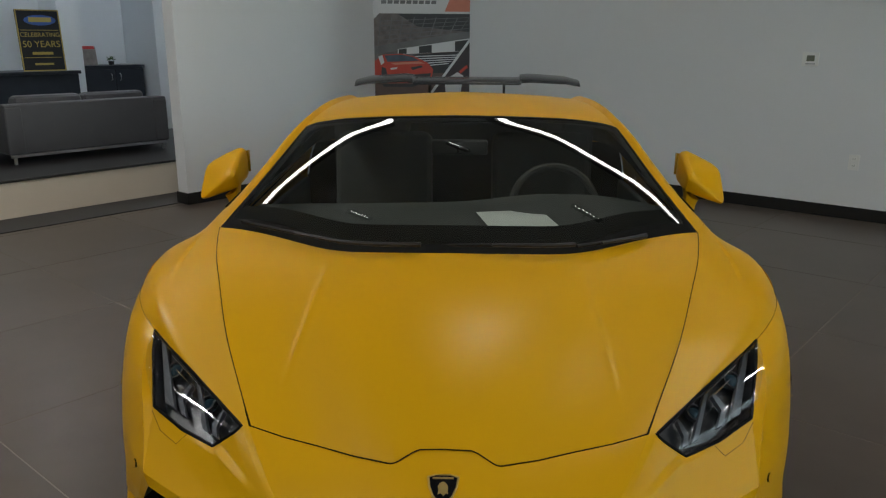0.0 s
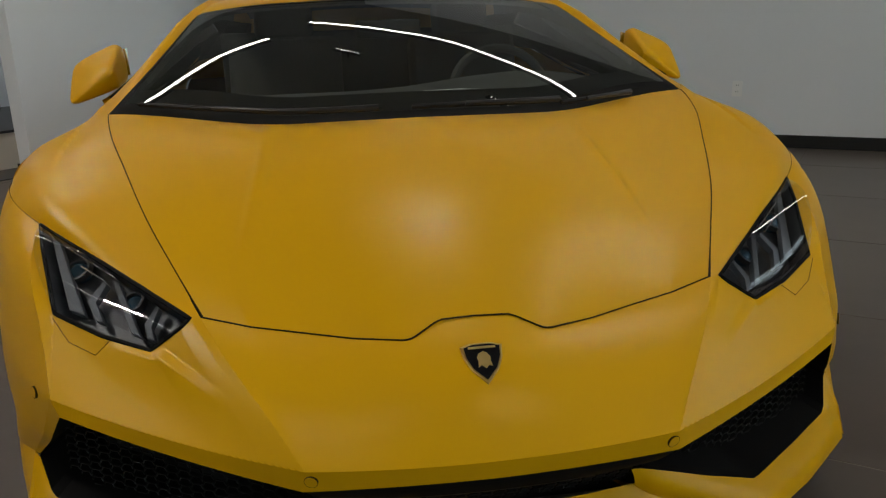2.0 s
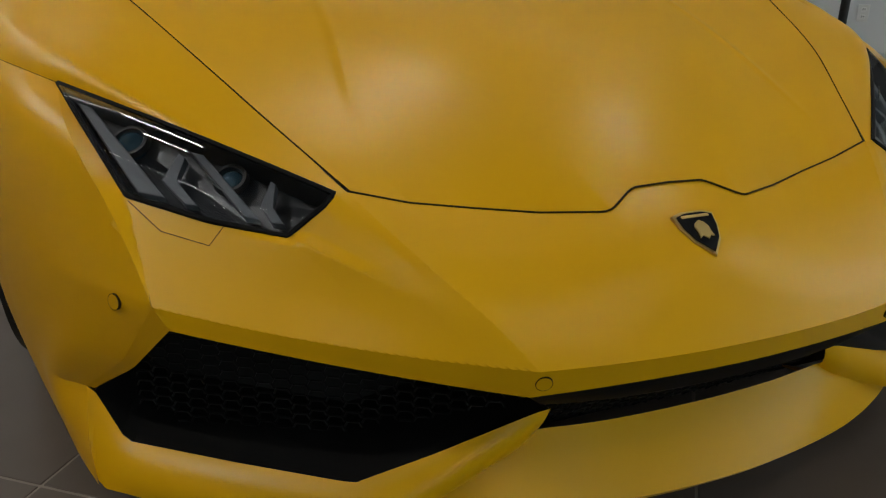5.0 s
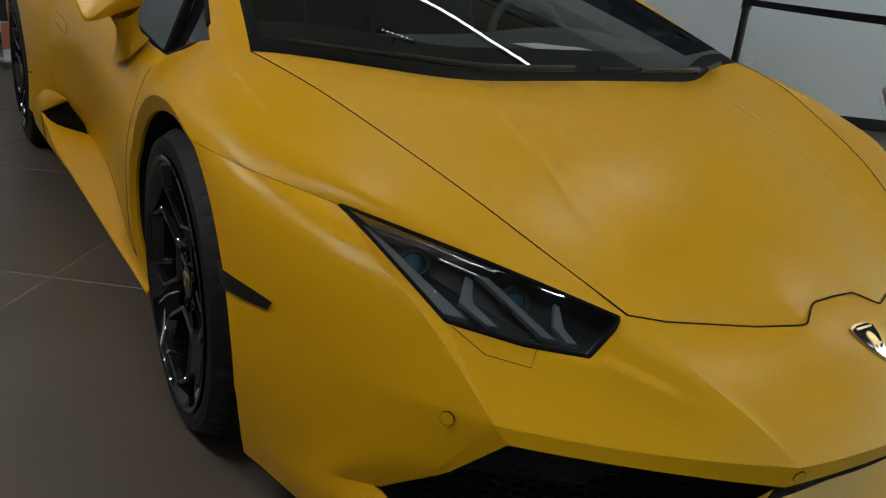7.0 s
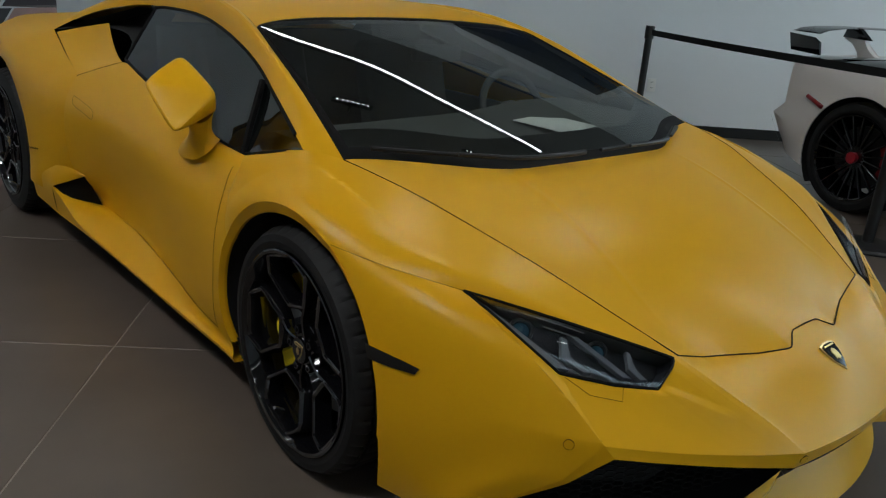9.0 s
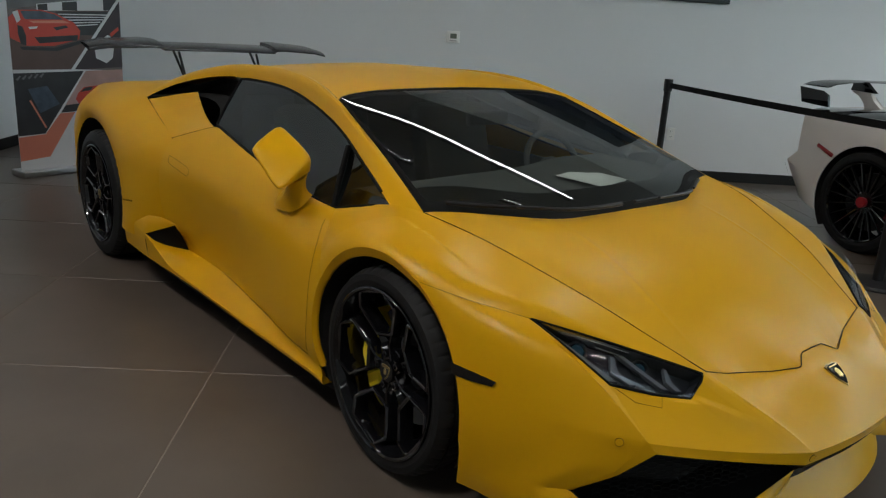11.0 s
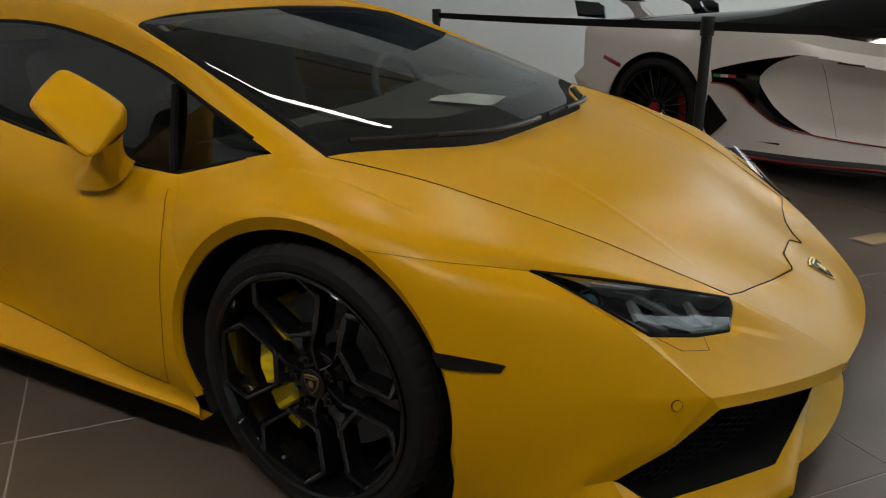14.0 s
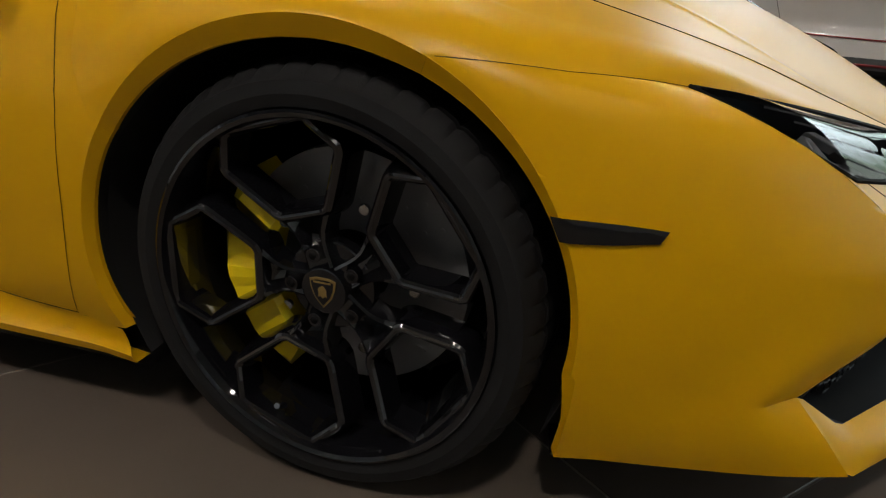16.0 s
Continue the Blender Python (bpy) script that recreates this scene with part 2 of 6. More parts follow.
# lines of the right half (x < 0); the left half is its mirror image
HOOD_FRONT = poly([(0, -0.832, 0.499), (-0.058, -0.832, 0.497), (-0.070, -0.835, 0.494), (-0.112, -0.859, 0.478), (-0.125, -0.858, 0.475), (-0.21, -0.828, 0.474), (-0.296, -0.799, 0.481), (-0.382, -0.780, 0.492), (-0.462, -0.767, 0.512)], 60)
HOOD_SEAM = curve([(-0.462, -0.767, 0.512), (-0.527, -0.642, 0.572), (-0.596, -0.5, 0.638), (-0.676, -0.292, 0.712), (-0.728, -0.148, 0.756), (-0.779, 0.05, 0.792)], 40)
HOOD_MID = curve([(0, -0.832, 0.499), (0, -0.66, 0.597), (0, -0.45, 0.690), (0, -0.155, 0.770)], 40)
SCREEN_BASE = curve([(0, -0.155, 0.770), (-0.2, -0.150, 0.768), (-0.335, -0.135, 0.766), (-0.424, -0.100, 0.768), (-0.592, -0.005, 0.780), (-0.70, 0.035, 0.789), (-0.779, 0.05, 0.792)], 60)
SCREEN_SIDE = curve([(-0.779, 0.05, 0.792), (-0.763, 0.115, 0.817), (-0.705, 0.372, 0.911), (-0.656, 0.635, 1.004), (-0.632, 0.765, 1.048)], 40)
SCREEN_TOP = curve([(0, 0.80, 1.092), (-0.25, 0.805, 1.087), (-0.45, 0.81, 1.078), (-0.58, 0.80, 1.062), (-0.632, 0.765, 1.048)], 60)
SCREEN_MID = curve([(0, -0.155, 0.770), (0, 0.14, 0.896), (0, 0.46, 1.005), (0, 0.80, 1.092)], 40)
LIGHT_TOP = curve([(-0.484, -0.768, 0.512), (-0.645, -0.615, 0.571), (-0.809, -0.449, 0.623)], 30)
ROOF_EDGE = [(-0.632, 0.765, 1.048), (-0.598, 0.95, 1.090), (-0.565, 1.2, 1.112), (-0.55, 1.5, 1.105), (-0.55, 1.8, 1.075), (-0.56, 2.2, 1.005), (-0.59, 2.7, 0.93), (-0.60, 3.28, 0.865)]


def both(name, grids, mat, parent, label="", sharp=20):
    """A part on the right and its mirror image on the left."""
    out = []
    for mir in (False, True):
        bm = bmesh.new()
        for g in grids:
            grid_bm(g, bm, mir)
        bmesh.ops.remove_doubles(bm, verts=bm.verts, dist=0.0008)
        out.append(part(name, bm, mat, parent, label, True, sharp))
    return out


def whole(name, grids, mat, parent, label="", sharp=20):
    bm = bmesh.new()
    for g in grids:
        grid_bm(g, bm)
        grid_bm(g, bm, True)
    bmesh.ops.remove_doubles(bm, verts=bm.verts, dist=0.0008)
    return part(name, bm, mat, parent, label, True, sharp)


# hood: a plain front line first, the notch for the badge let in near the edge
front_plain = curve([(0, -0.838, 0.499), (-0.125, -0.836, 0.488), (-0.296, -0.799, 0.485), (-0.462, -0.767, 0.512)], 60)
HOOD = relax(coons(front_plain, SCREEN_BASE, HOOD_MID, HOOD_SEAM, 0.0), 0.004)
v = np.linspace(0, 1, 40)[None]
HOOD += (HOOD_FRONT - front_plain)[:, None] * (np.exp(-v / 0.05) - math.exp(-20) * v)[0][None, :, None]
# two raised creases that fade out towards the nose
HOOD = np.stack([np.stack([np.interp(np.linspace(0, 59, 178), np.arange(60), col) for col in HOOD[:, :, a].T], 1) for a in range(3)], 2)
HOOD = np.stack([np.stack([np.interp(np.linspace(0, 39, 157), np.arange(40), line) for line in HOOD[:, :, a]], 0) for a in range(3)], 2)
u, v = np.linspace(0, 1, 178)[:, None], np.linspace(0, 1, 157)[None]
crease_at = 0.90 - 0.78 * v + 0.35 * v ** 2
HOOD[:, :, 2] += 0.0020 * np.exp(-((u - crease_at) / 0.016) ** 2) * np.clip(v / 0.25 - 0.4, 0, 1) * np.clip((0.97 - v) / 0.25, 0, 1)
whole("hood", [HOOD], PAINT, car)

# windscreen
SCREEN = coons(SCREEN_BASE, SCREEN_TOP, SCREEN_MID, SCREEN_SIDE, 0.0)


def dome(p):
    """Terms of the evenly bent glass."""
    x2, y = p[..., 0] ** 2, p[..., 1] - 0.3
    return np.stack([x2 * 0 + 1, y, y ** 2, y ** 3, x2, x2 * y, x2 * y ** 2], -1)


rim = np.concatenate([SCREEN_BASE, SCREEN_TOP, SCREEN_MID, SCREEN_SIDE])
dome_fit = np.linalg.lstsq(dome(rim), rim[:, 2] - 0.05 * rim[:, 0] ** 4, rcond=None)[0]
sx2, sy = SCREEN[:, :, 0] ** 2, SCREEN[:, :, 1] - 0.3
bent = dome(SCREEN) @ dome_fit + 0.05 * sx2 ** 2
bent += 0.0423 * (sx2 - 0.2) - 0.0114 * sx2 ** 2 - 0.0165 * sx2 * sy + 0.0166 * (sy ** 2 - 0.08) + 0.0139 * sy ** 3
# the glass meets its frame along a narrow rim
off = SCREEN[:, :, 2] - bent
su, sv = np.linspace(0, 1, SCREEN.shape[0])[:, None], np.linspace(0, 1, SCREEN.shape[1])[None]
bent += off[:, :1] * np.exp(-sv / 0.012) + off[:, -1:] * np.exp((sv - 1) / 0.010)
bent += (off[-1:] - off[-1:, :1] * np.exp(-sv / 0.012) - off[-1:, -1:] * np.exp((sv - 1) / 0.010)) * np.exp((su - 1) / 0.010)
SCREEN[:, :, 2] = bent
windscreen = whole("windscreen", [SCREEN[:-2, 2:-1]], GLASS, car, "raked glass windscreen with a black border")
windscreen.visible_shadow = False

# roof
ROOF_END = curve([(0, 1.80, 1.112), (-0.3, 1.80, 1.102), (-0.55, 1.8, 1.075)], 60)
ROOF_SIDE = curve(ROOF_EDGE[:5], 40)
ROOF_MID = curve([(0, 0.80, 1.092), (0, 1.0, 1.128), (0, 1.3, 1.150), (0, 1.8, 1.112)], 40)
ROOF = coons(SCREEN_TOP, ROOF_END, ROOF_MID, ROOF_SIDE, 0.006)
whole("roof", [ROOF], PAINT, car)
whole("headliner", [ROOF * np.array([0.98, 1, 1]) - np.array([0, 0, 0.022])], INTERIOR, car, "dark cabin lining")
# engine cover and tail
TAIL_TOP = curve([(0, 3.29, 0.87), (-0.3, 3.29, 0.869), (-0.60, 3.28, 0.865)], 60)
whole("engine_cover", [coons(ROOF_END, TAIL_TOP, curve([(0, 1.8, 1.112), (0, 2.3, 1.0), (0, 2.9, 0.905), (0, 3.29, 0.87)], 40), curve(ROOF_EDGE[4:], 40))], PAINT, car)

# pillar and flying buttress between the screen, the roof and the side window
WINDOW_TOP = [(-0.829, 0.157, 0.798), (-0.768, 0.385, 0.874), (-0.702, 0.635, 0.955), (-0.655, 0.905, 1.015), (-0.628, 1.17, 1.052), (-0.612, 1.5, 1.056), (-0.630, 1.76, 1.048), (-0.710, 2.03, 0.997), (-0.829, 2.21, 0.906)]
PILLAR_IN = [(-0.779, 0.05, 0.792), (-0.705, 0.372, 0.911), (-0.656, 0.635, 1.004), (-0.632, 0.765, 1.048), (-0.598, 0.95, 1.090), (-0.565, 1.2, 1.112), (-0.55, 1.5, 1.105), (-0.55, 1.8, 1.075), (-0.56, 2.2, 1.005)]
win_top, pil_in = curve(WINDOW_TOP, 60), curve(PILLAR_IN, 60)
pil_mid = (win_top + pil_in) / 2 + np.array([-0.010, -0.006, 0.036]) * np.clip(np.arange(60) / 16, 0, 1)[:, None]
PILLAR = loft([pil_in, pil_mid, win_top], 60, 9)
both("pillar", [PILLAR], PAINT, car)
both("pillar_trim", [PILLAR[6:44] * np.array([0.975, 1, 1]) - np.array([0, 0, 0.016])], INTERIOR, car, "dark inner pillar trim")
for x in (-0.80, 0.80):
    part("door_trim", box_bm(0.03, 1.05, 0.42, (x, 0.98, 0.50), 0.01), INTERIOR, car, "dark inner door trim")

# side window
WINDOW_LOW = curve([(-0.829, 0.157, 0.798), (-0.838, 0.33, 0.756), (-0.842, 0.452, 0.727), (-0.842, 0.62, 0.738), (-0.832, 0.85, 0.762), (-0.815, 1.1, 0.795), (-0.80, 1.3, 0.828), (-0.783, 1.5, 0.862)], 40)
w_top = curve(WINDOW_TOP[:6] + [(-0.618, 1.60, 1.048)], 40)
w_rear = curve([(-0.783, 1.5, 0.862), (-0.70, 1.575, 0.94), (-0.618, 1.60, 1.048)], 14)
SIDE_GLASS = coons(WINDOW_LOW, w_top, poly([WINDOW_LOW[0], w_top[0]], 14), w_rear, 0.012)
for ob in both("side_window", [SIDE_GLASS], DARKGLASS, car, "dark tinted side window"):
    ob.visible_shadow = False
for mir in (False, True):
    bm = tube_bm(WINDOW_LOW[2:], 0.006, None, 6, mir)
    tube_bm(w_top[2:], 0.006, bm, 6, mir)
    tube_bm(w_rear, 0.006, bm, 6, mir)
    q = np.array([(-0.842, 0.455, 0.727), (-0.80, 0.49, 0.80), (-0.738, 0.53, 0.918)])
    tube_bm(q, 0.011, bm, 6, mir)
    part("window_seal", bm, MESHBLACK, car)

# fender: hood seam, crest, outer edge
FENDER_IN = curve([(-0.466, -0.768, 0.512), (-0.527, -0.642, 0.572), (-0.596, -0.5, 0.638), (-0.676, -0.292, 0.712), (-0.728, -0.148, 0.756), (-0.779, 0.05, 0.792), (-0.829, 0.157, 0.798), (-0.838, 0.33, 0.756), (-0.842, 0.44, 0.728)], 70)
FENDER_CREST = curve([(-0.475, -0.768, 0.512), (-0.60, -0.62, 0.576), (-0.735, -0.44, 0.655), (-0.812, -0.27, 0.700), (-0.846, -0.12, 0.736), (-0.864, 0.02, 0.754), (-0.875, 0.15, 0.751), (-0.882, 0.28, 0.733), (-0.885, 0.40, 0.70)], 70)
FENDER_FALL = curve([(-0.48, -0.768, 0.512), (-0.63, -0.618, 0.574), (-0.785, -0.448, 0.646), (-0.872, -0.28, 0.684), (-0.920, -0.13, 0.702), (-0.935, 0.02, 0.714), (-0.938, 0.15, 0.700), (-0.937, 0.27, 0.668), (-0.93, 0.385, 0.61)], 70)
FENDER_OUT = curve([(-0.484, -0.768, 0.512), (-0.645, -0.615, 0.571), (-0.809, -0.449, 0.623), (-0.905, -0.31, 0.648), (-0.958, -0.152, 0.648), (-0.962, 0.0, 0.682), (-0.962, 0.12, 0.668), (-0.960, 0.22, 0.618), (-0.957, 0.31, 0.520)], 70)
FENDER = loft([FENDER_IN, FENDER_CREST, FENDER_FALL, FENDER_OUT], 90, 44)
FENDER[:, -1:] = snap(FENDER[:, -1:].copy(), 0.010, 0.33, 0.355)
FENDER = arch_warp(FENDER)
fender_edge = FENDER[:, -1]
fender_edge = fender_edge[(fender_edge[:, 1] > -0.17) & (fender_edge[:, 0] < -0.94)]
LIPS = [arch_lip(fender_edge)]
both("front_fender", [FENDER, LIPS[0][0]], PAINT, car, "", 34)

# bumper side, from the wheel arch to the headlight and the air intake
ARCH_FRONT = curve([(-0.958, -0.152, 0.648), (-0.958, -0.232, 0.590), (-0.958, -0.305, 0.493), (-0.955, -0.345, 0.376), (-0.946, -0.348, 0.263), (-0.924, -0.332, 0.125)], 60)
SIDE_LOW = curve([(-0.924, -0.332, 0.125), (-0.893, -0.46, 0.118), (-0.855, -0.60, 0.112), (-0.820, -0.725, 0.115)], 40)
SIDE_TOP = curve([(-0.958, -0.152, 0.648), (-0.905, -0.31, 0.648), (-0.809, -0.449, 0.623)], 40)
CREASE = curve([(-0.809, -0.449, 0.623), (-0.803, -0.54, 0.586), (-0.785, -0.612, 0.546), (-0.758, -0.680, 0.494), (-0.738, -0.736, 0.444), (-0.722, -0.790, 0.397)], 40)
SIDE_FRONT = poly([*CREASE[::5].tolist(), (-0.722, -0.790, 0.397), (-0.765, -0.735, 0.305), (-0.822, -0.640, 0.225), (-0.826, -0.69, 0.165), (-0.820, -0.725, 0.115)], 60)
for corner in ((-0.722, -0.790, 0.397), (-0.765, -0.735, 0.305), (-0.822, -0.640, 0.225), (-0.826, -0.69, 0.165)):
    SIDE_FRONT[((SIDE_FRONT - np.array(corner)) ** 2).sum(1).argmin()] = corner
BUMPER_SIDE = coons(SIDE_TOP, SIDE_LOW, ARCH_FRONT, SIDE_FRONT, 0.0)
uu, vv = np.linspace(0, 1, 40)[:, None], np.linspace(0, 1, 60)[None]
BUMPER_SIDE[:, :, 0] -= 0.018 * (np.sin(np.pi * uu) * np.sin(np.pi * vv) ** 0.8)
swell = np.exp(-((uu - 0.80) / 0.16) ** 2 - ((vv - 0.80) / 0.15) ** 2)
BUMPER_SIDE[:, :, 0] -= 0.015 * swell * np.sin(np.pi * uu) ** 0.5
BUMPER_SIDE[:, :, 1] -= 0.008 * swell * np.sin(np.pi * uu) ** 0.5
BUMPER_SIDE = arch_warp(snap(BUMPER_SIDE, 0.010, 0.33, 0.355, 0.008))
LIPS.append(arch_lip(BUMPER_SIDE[0]))

# bumper corner under the headlight, and the nose
KINK_UP = (-0.300, -1.008, 0.338)
LIGHT_LOW = poly([(-0.735, -0.665, 0.506), (-0.640, -0.735, 0.482), (-0.551, -0.783, 0.466), (-0.500, -0.777, 0.500), (-0.484, -0.768, 0.512), (-0.466, -0.768, 0.512)], 40)
CORNER_LOW = curve([(-0.722, -0.790, 0.397), (-0.52, -0.907, 0.364), KINK_UP], 40)
CORNER_OUT = poly([(-0.735, -0.665, 0.506), (-0.722, -0.790, 0.397)], 20)
LIGHT_STRIP = loft([poly([(-0.809, -0.449, 0.623), (-0.788, -0.52, 0.590), (-0.735, -0.665, 0.506), (-0.722, -0.790, 0.397)], 40), CREASE], 40, 4)
NOSE_CREASE = curve([(-0.466, -0.768, 0.512), (-0.405, -0.87, 0.450), (-0.345, -0.95, 0.392), KINK_UP], 20)
CORNER = coons(LIGHT_LOW, CORNER_LOW, CORNER_OUT, NOSE_CREASE, 0.007)
fine = [np.linspace(0, n - 1, n * 3 - 2) for n in CORNER.shape[:2]]
CORNER = np.stack([np.stack([np.interp(fine[1], np.arange(20), row) for row in np.stack([np.interp(fine[0], np.arange(40), col) for col in CORNER[:, :, a].T], 1)]) for a in range(3)], 2)
# a ridge that runs from the headlight's lower corner and dies out towards the nose
r0, r1 = np.array([-0.551, -0.783, 0.466]), np.array([-0.425, -0.908, 0.414])
along = (r1 - r0) / np.linalg.norm(r1 - r0)
across = np.cross(along, np.array([-0.45, -0.55, 0.70]))
across /= np.linalg.norm(across)
if across[2] < 0:
    across = -across
rs, rh = (CORNER - r0) @ along / np.linalg.norm(r1 - r0), (CORNER - r0) @ across
tent = np.where(rh < 0, np.clip(1 + rh / 0.075, 0, 1) ** 1.5, np.clip(1 - rh / 0.016, 0, 1))
tent = tent * np.clip((1.03 - rs) / 0.75, 0, 1) * np.clip((rs + 0.45) / 0.45, 0, 1)
cu, cv = np.linspace(0, 1, CORNER.shape[0])[:, None], np.linspace(0, 1, CORNER.shape[1])[None]
tent = tent * np.clip(cv / 0.10, 0, 1) * np.clip((1 - cv) / 0.12, 0, 1) * np.clip((1 - cu) / 0.05, 0, 1) * np.clip(cu / 0.15, 0, 1)
CORNER = CORNER + 0.0085 * tent[:, :, None] * np.array([-0.40, -0.72, 0.56])
LIP_UP = curve([(0, -1.037, 0.338), (-0.15, -1.030, 0.338), KINK_UP], 60)
NOSE = coons(front_plain, LIP_UP, curve([(0, -0.832, 0.499), (0, -0.893, 0.468), (0, -0.965, 0.418), (0, -1.037, 0.338)], 20), NOSE_CREASE, 0.0)
NOSE = relax(NOSE, 0.01)
NOSE += (HOOD_FRONT - front_plain)[:, None] * (np.exp(-np.linspace(0, 1, 20) / 0.12) - math.exp(-8.3) * np.linspace(0, 1, 20))[None, :, None]
# bevelled under-edge of the nose
LIP_LOW = curve([(0, -1.028, 0.303), (-0.15, -1.02, 0.302), (-0.306, -0.998, 0.298)], 60)
CORNER_EDGE = curve([(-0.706, -0.806, 0.370), (-0.51, -0.912, 0.335), (-0.306, -0.998, 0.298)], 40)
EDGE_MID = loft([LIP_UP, LIP_LOW], 60, 4)
EDGE_OUT = loft([CORNER_LOW, CORNER_EDGE], 40, 4)
EDGE_SIDE = loft([poly([(-0.722, -0.790, 0.397), (-0.765, -0.735, 0.305), (-0.822, -0.640, 0.225)], 12), poly([(-0.706, -0.806, 0.370), (-0.755, -0.735, 0.290), (-0.812, -0.645, 0.222)], 12)], 12, 3)
whole("front_bumper", [BUMPER_SIDE, LIPS[1][0], LIGHT_STRIP, CORNER, NOSE, EDGE_MID, EDGE_OUT, EDGE_SIDE], PAINT, car, "pointed yellow bumper with a bevelled lip", 33)

both("bumper_underside", [loft([SIDE_LOW + np.array([0.004, 0, 0]), SIDE_LOW + np.array([0.006, 0, -0.012]), SIDE_LOW + np.array([0.09, 0.02, -0.012])], 40, 5)], BLACK, car, "black lower edge under the bumper")
# blades that frame the lower air intakes
BLADE_IN = poly([(-0.822, -0.640, 0.225), (-0.814, -0.645, 0.222), (-0.778, -0.708, 0.166), (-0.64, -0.81, 0.162), (-0.507, -0.905, 0.160), (-0.40, -0.925, 0.192), (-0.27, -0.95, 0.238), (-0.245, -0.95, 0.240)], 40)
BLADE_OUT = poly([(-0.826, -0.69, 0.165), (-0.823, -0.71, 0.13), (-0.818, -0.727, 0.112), (-0.66, -0.85, 0.103), (-0.508, -0.95, 0.100), (-0.40, -0.945, 0.135), (-0.275, -0.925, 0.168), (-0.262, -0.90, 0.165)], 40)
blade_mid = (BLADE_IN + BLADE_OUT) / 2 + np.array([-0.004, -0.014, 0.0]) * np.clip((np.arange(40) - 1) / 6, 0, 1)[:, None]
both("intake_blade", [loft([BLADE_IN, blade_mid, BLADE_OUT], 40, 9), loft([BLADE_OUT, BLADE_OUT + np.array([0.02, 0.06, -0.005])], 40, 3)], PAINT, car)
# splitter under the middle grille
SPLIT_FRONT = curve([(0, -1.018, 0.108), (-0.12, -1.012, 0.108), (-0.272, -0.985, 0.106), (-0.39, -0.945, 0.104), (-0.50, -0.89, 0.103)], 40)
SPLIT_BACK = curve([(0, -0.945, 0.192), (-0.15, -0.94, 0.193), (-0.27, -0.93, 0.198), (-0.40, -0.90, 0.180), (-0.50, -0.86, 0.16)], 40)
whole("splitter", [loft([SPLIT_BACK, (SPLIT_BACK + SPLIT_FRONT) / 2 + np.array([0, -0.006, -0.006]), SPLIT_FRONT], 40, 8), loft([SPLIT_FRONT, SPLIT_FRONT + np.array([0, 0.012, -0.018]), SPLIT_FRONT + np.array([0, 0.10, -0.022])], 40, 5)], PAINT, car)

# dark recess and honeycomb grilles behind the openings
HOLE = poly([(-0.706, -0.806, 0.370), (-0.51, -0.912, 0.335), (-0.306, -0.998, 0.298), (-0.245, -0.95, 0.240), (-0.40, -0.925, 0.192), (-0.507, -0.905, 0.160), (-0.64, -0.81, 0.162), (-0.778, -0.708, 0.166), (-0.814, -0.645, 0.222), (-0.755, -0.735, 0.290), (-0.706, -0.806, 0.370)], 61)
HOLE_BACK = HOLE * np.array([0.93, 1, 0.85]) + np.array([0, 0.16, 0.045])
both("intake_duct", [loft([HOLE, (HOLE + HOLE_BACK) / 2 + np.array([0, 0.02, 0]), HOLE_BACK], 61, 6)], GRILLE, car, "black plastic air duct")
cen = HOLE_BACK.mean(axis=0)
both("intake_back", [np.stack([HOLE_BACK, np.repeat(cen[None], 61, 0)], 1)], WELL, car)
MID_TOP = curve([(0, -1.024, 0.301), (-0.15, -1.016, 0.301), (-0.306, -0.994, 0.297)], 30)
MID_BAND = curve([(0, -1.0, 0.262), (-0.15, -0.992, 0.262), (-0.27, -0.968, 0.262)], 30)
MID_LOW = curve([(0, -0.935, 0.190), (-0.15, -0.93, 0.190), (-0.27, -0.915, 0.19)], 30)
whole("grille_band", [loft([MID_TOP, MID_BAND, MID_BAND + np.array([0, 0.04, -0.004])], 30, 6)], MESHBLACK, car, "matte black strip across the nose")
whole("grille_back", [loft([MID_BAND + np.array([0, 0.05, 0.0]), MID_LOW + np.array([0, 0.045, -0.02])], 30, 4)], WELL, car)


def honeycomb(place, nx, nz, cw, ch, bar):
    """A net of hexagons; place(i, j) gives the point at column i and height j, in cells."""
    bm = bmesh.new()
    for i in range(nx):
        for j in range(nz):
            ox = i * 1.0
            oz = j + (0.5 if i % 2 else 0.0)
            corner = [(ox - 0.33, oz), (ox - 0.16, oz + 0.5), (ox + 0.5, oz + 0.5), (ox + 0.66, oz)]
            pts = [place(a, b) for a, b in corner]
            for p, q in zip(pts, pts[1:]):
                if p is not None and q is not None:
                    tube_bm([p, q], bar, bm, 4, False, False)
    return bm


def mesh_point(a, b):
    x = -0.30 - a * 0.022
    y = -0.905 + (abs(x) - 0.30) * 0.52
    z = 0.15 + b * 0.0155
    top = 0.335 + (abs(x) - 0.30) * 0.12
    low = 0.225 - (abs(x) - 0.30) * 0.28 if abs(x) < 0.50 else 0.17 + max(0, abs(x) - 0.70) * 0.4
    if not (low <= z <= top) or abs(x) > 0.755:
        return None
    return (x, y + 0.02 * (z - 0.15), z)


bm = honeycomb(mesh_point, 21, 14, 0, 0, 0.0017)
me_bm = bm.copy()
part("grille_mesh", bm, GRILLE, car, "black honeycomb mesh")
bmesh.ops.scale(me_bm, vec=(-1, 1, 1), verts=me_bm.verts)
part("grille_mesh", me_bm, GRILLE, car, "black honeycomb mesh")


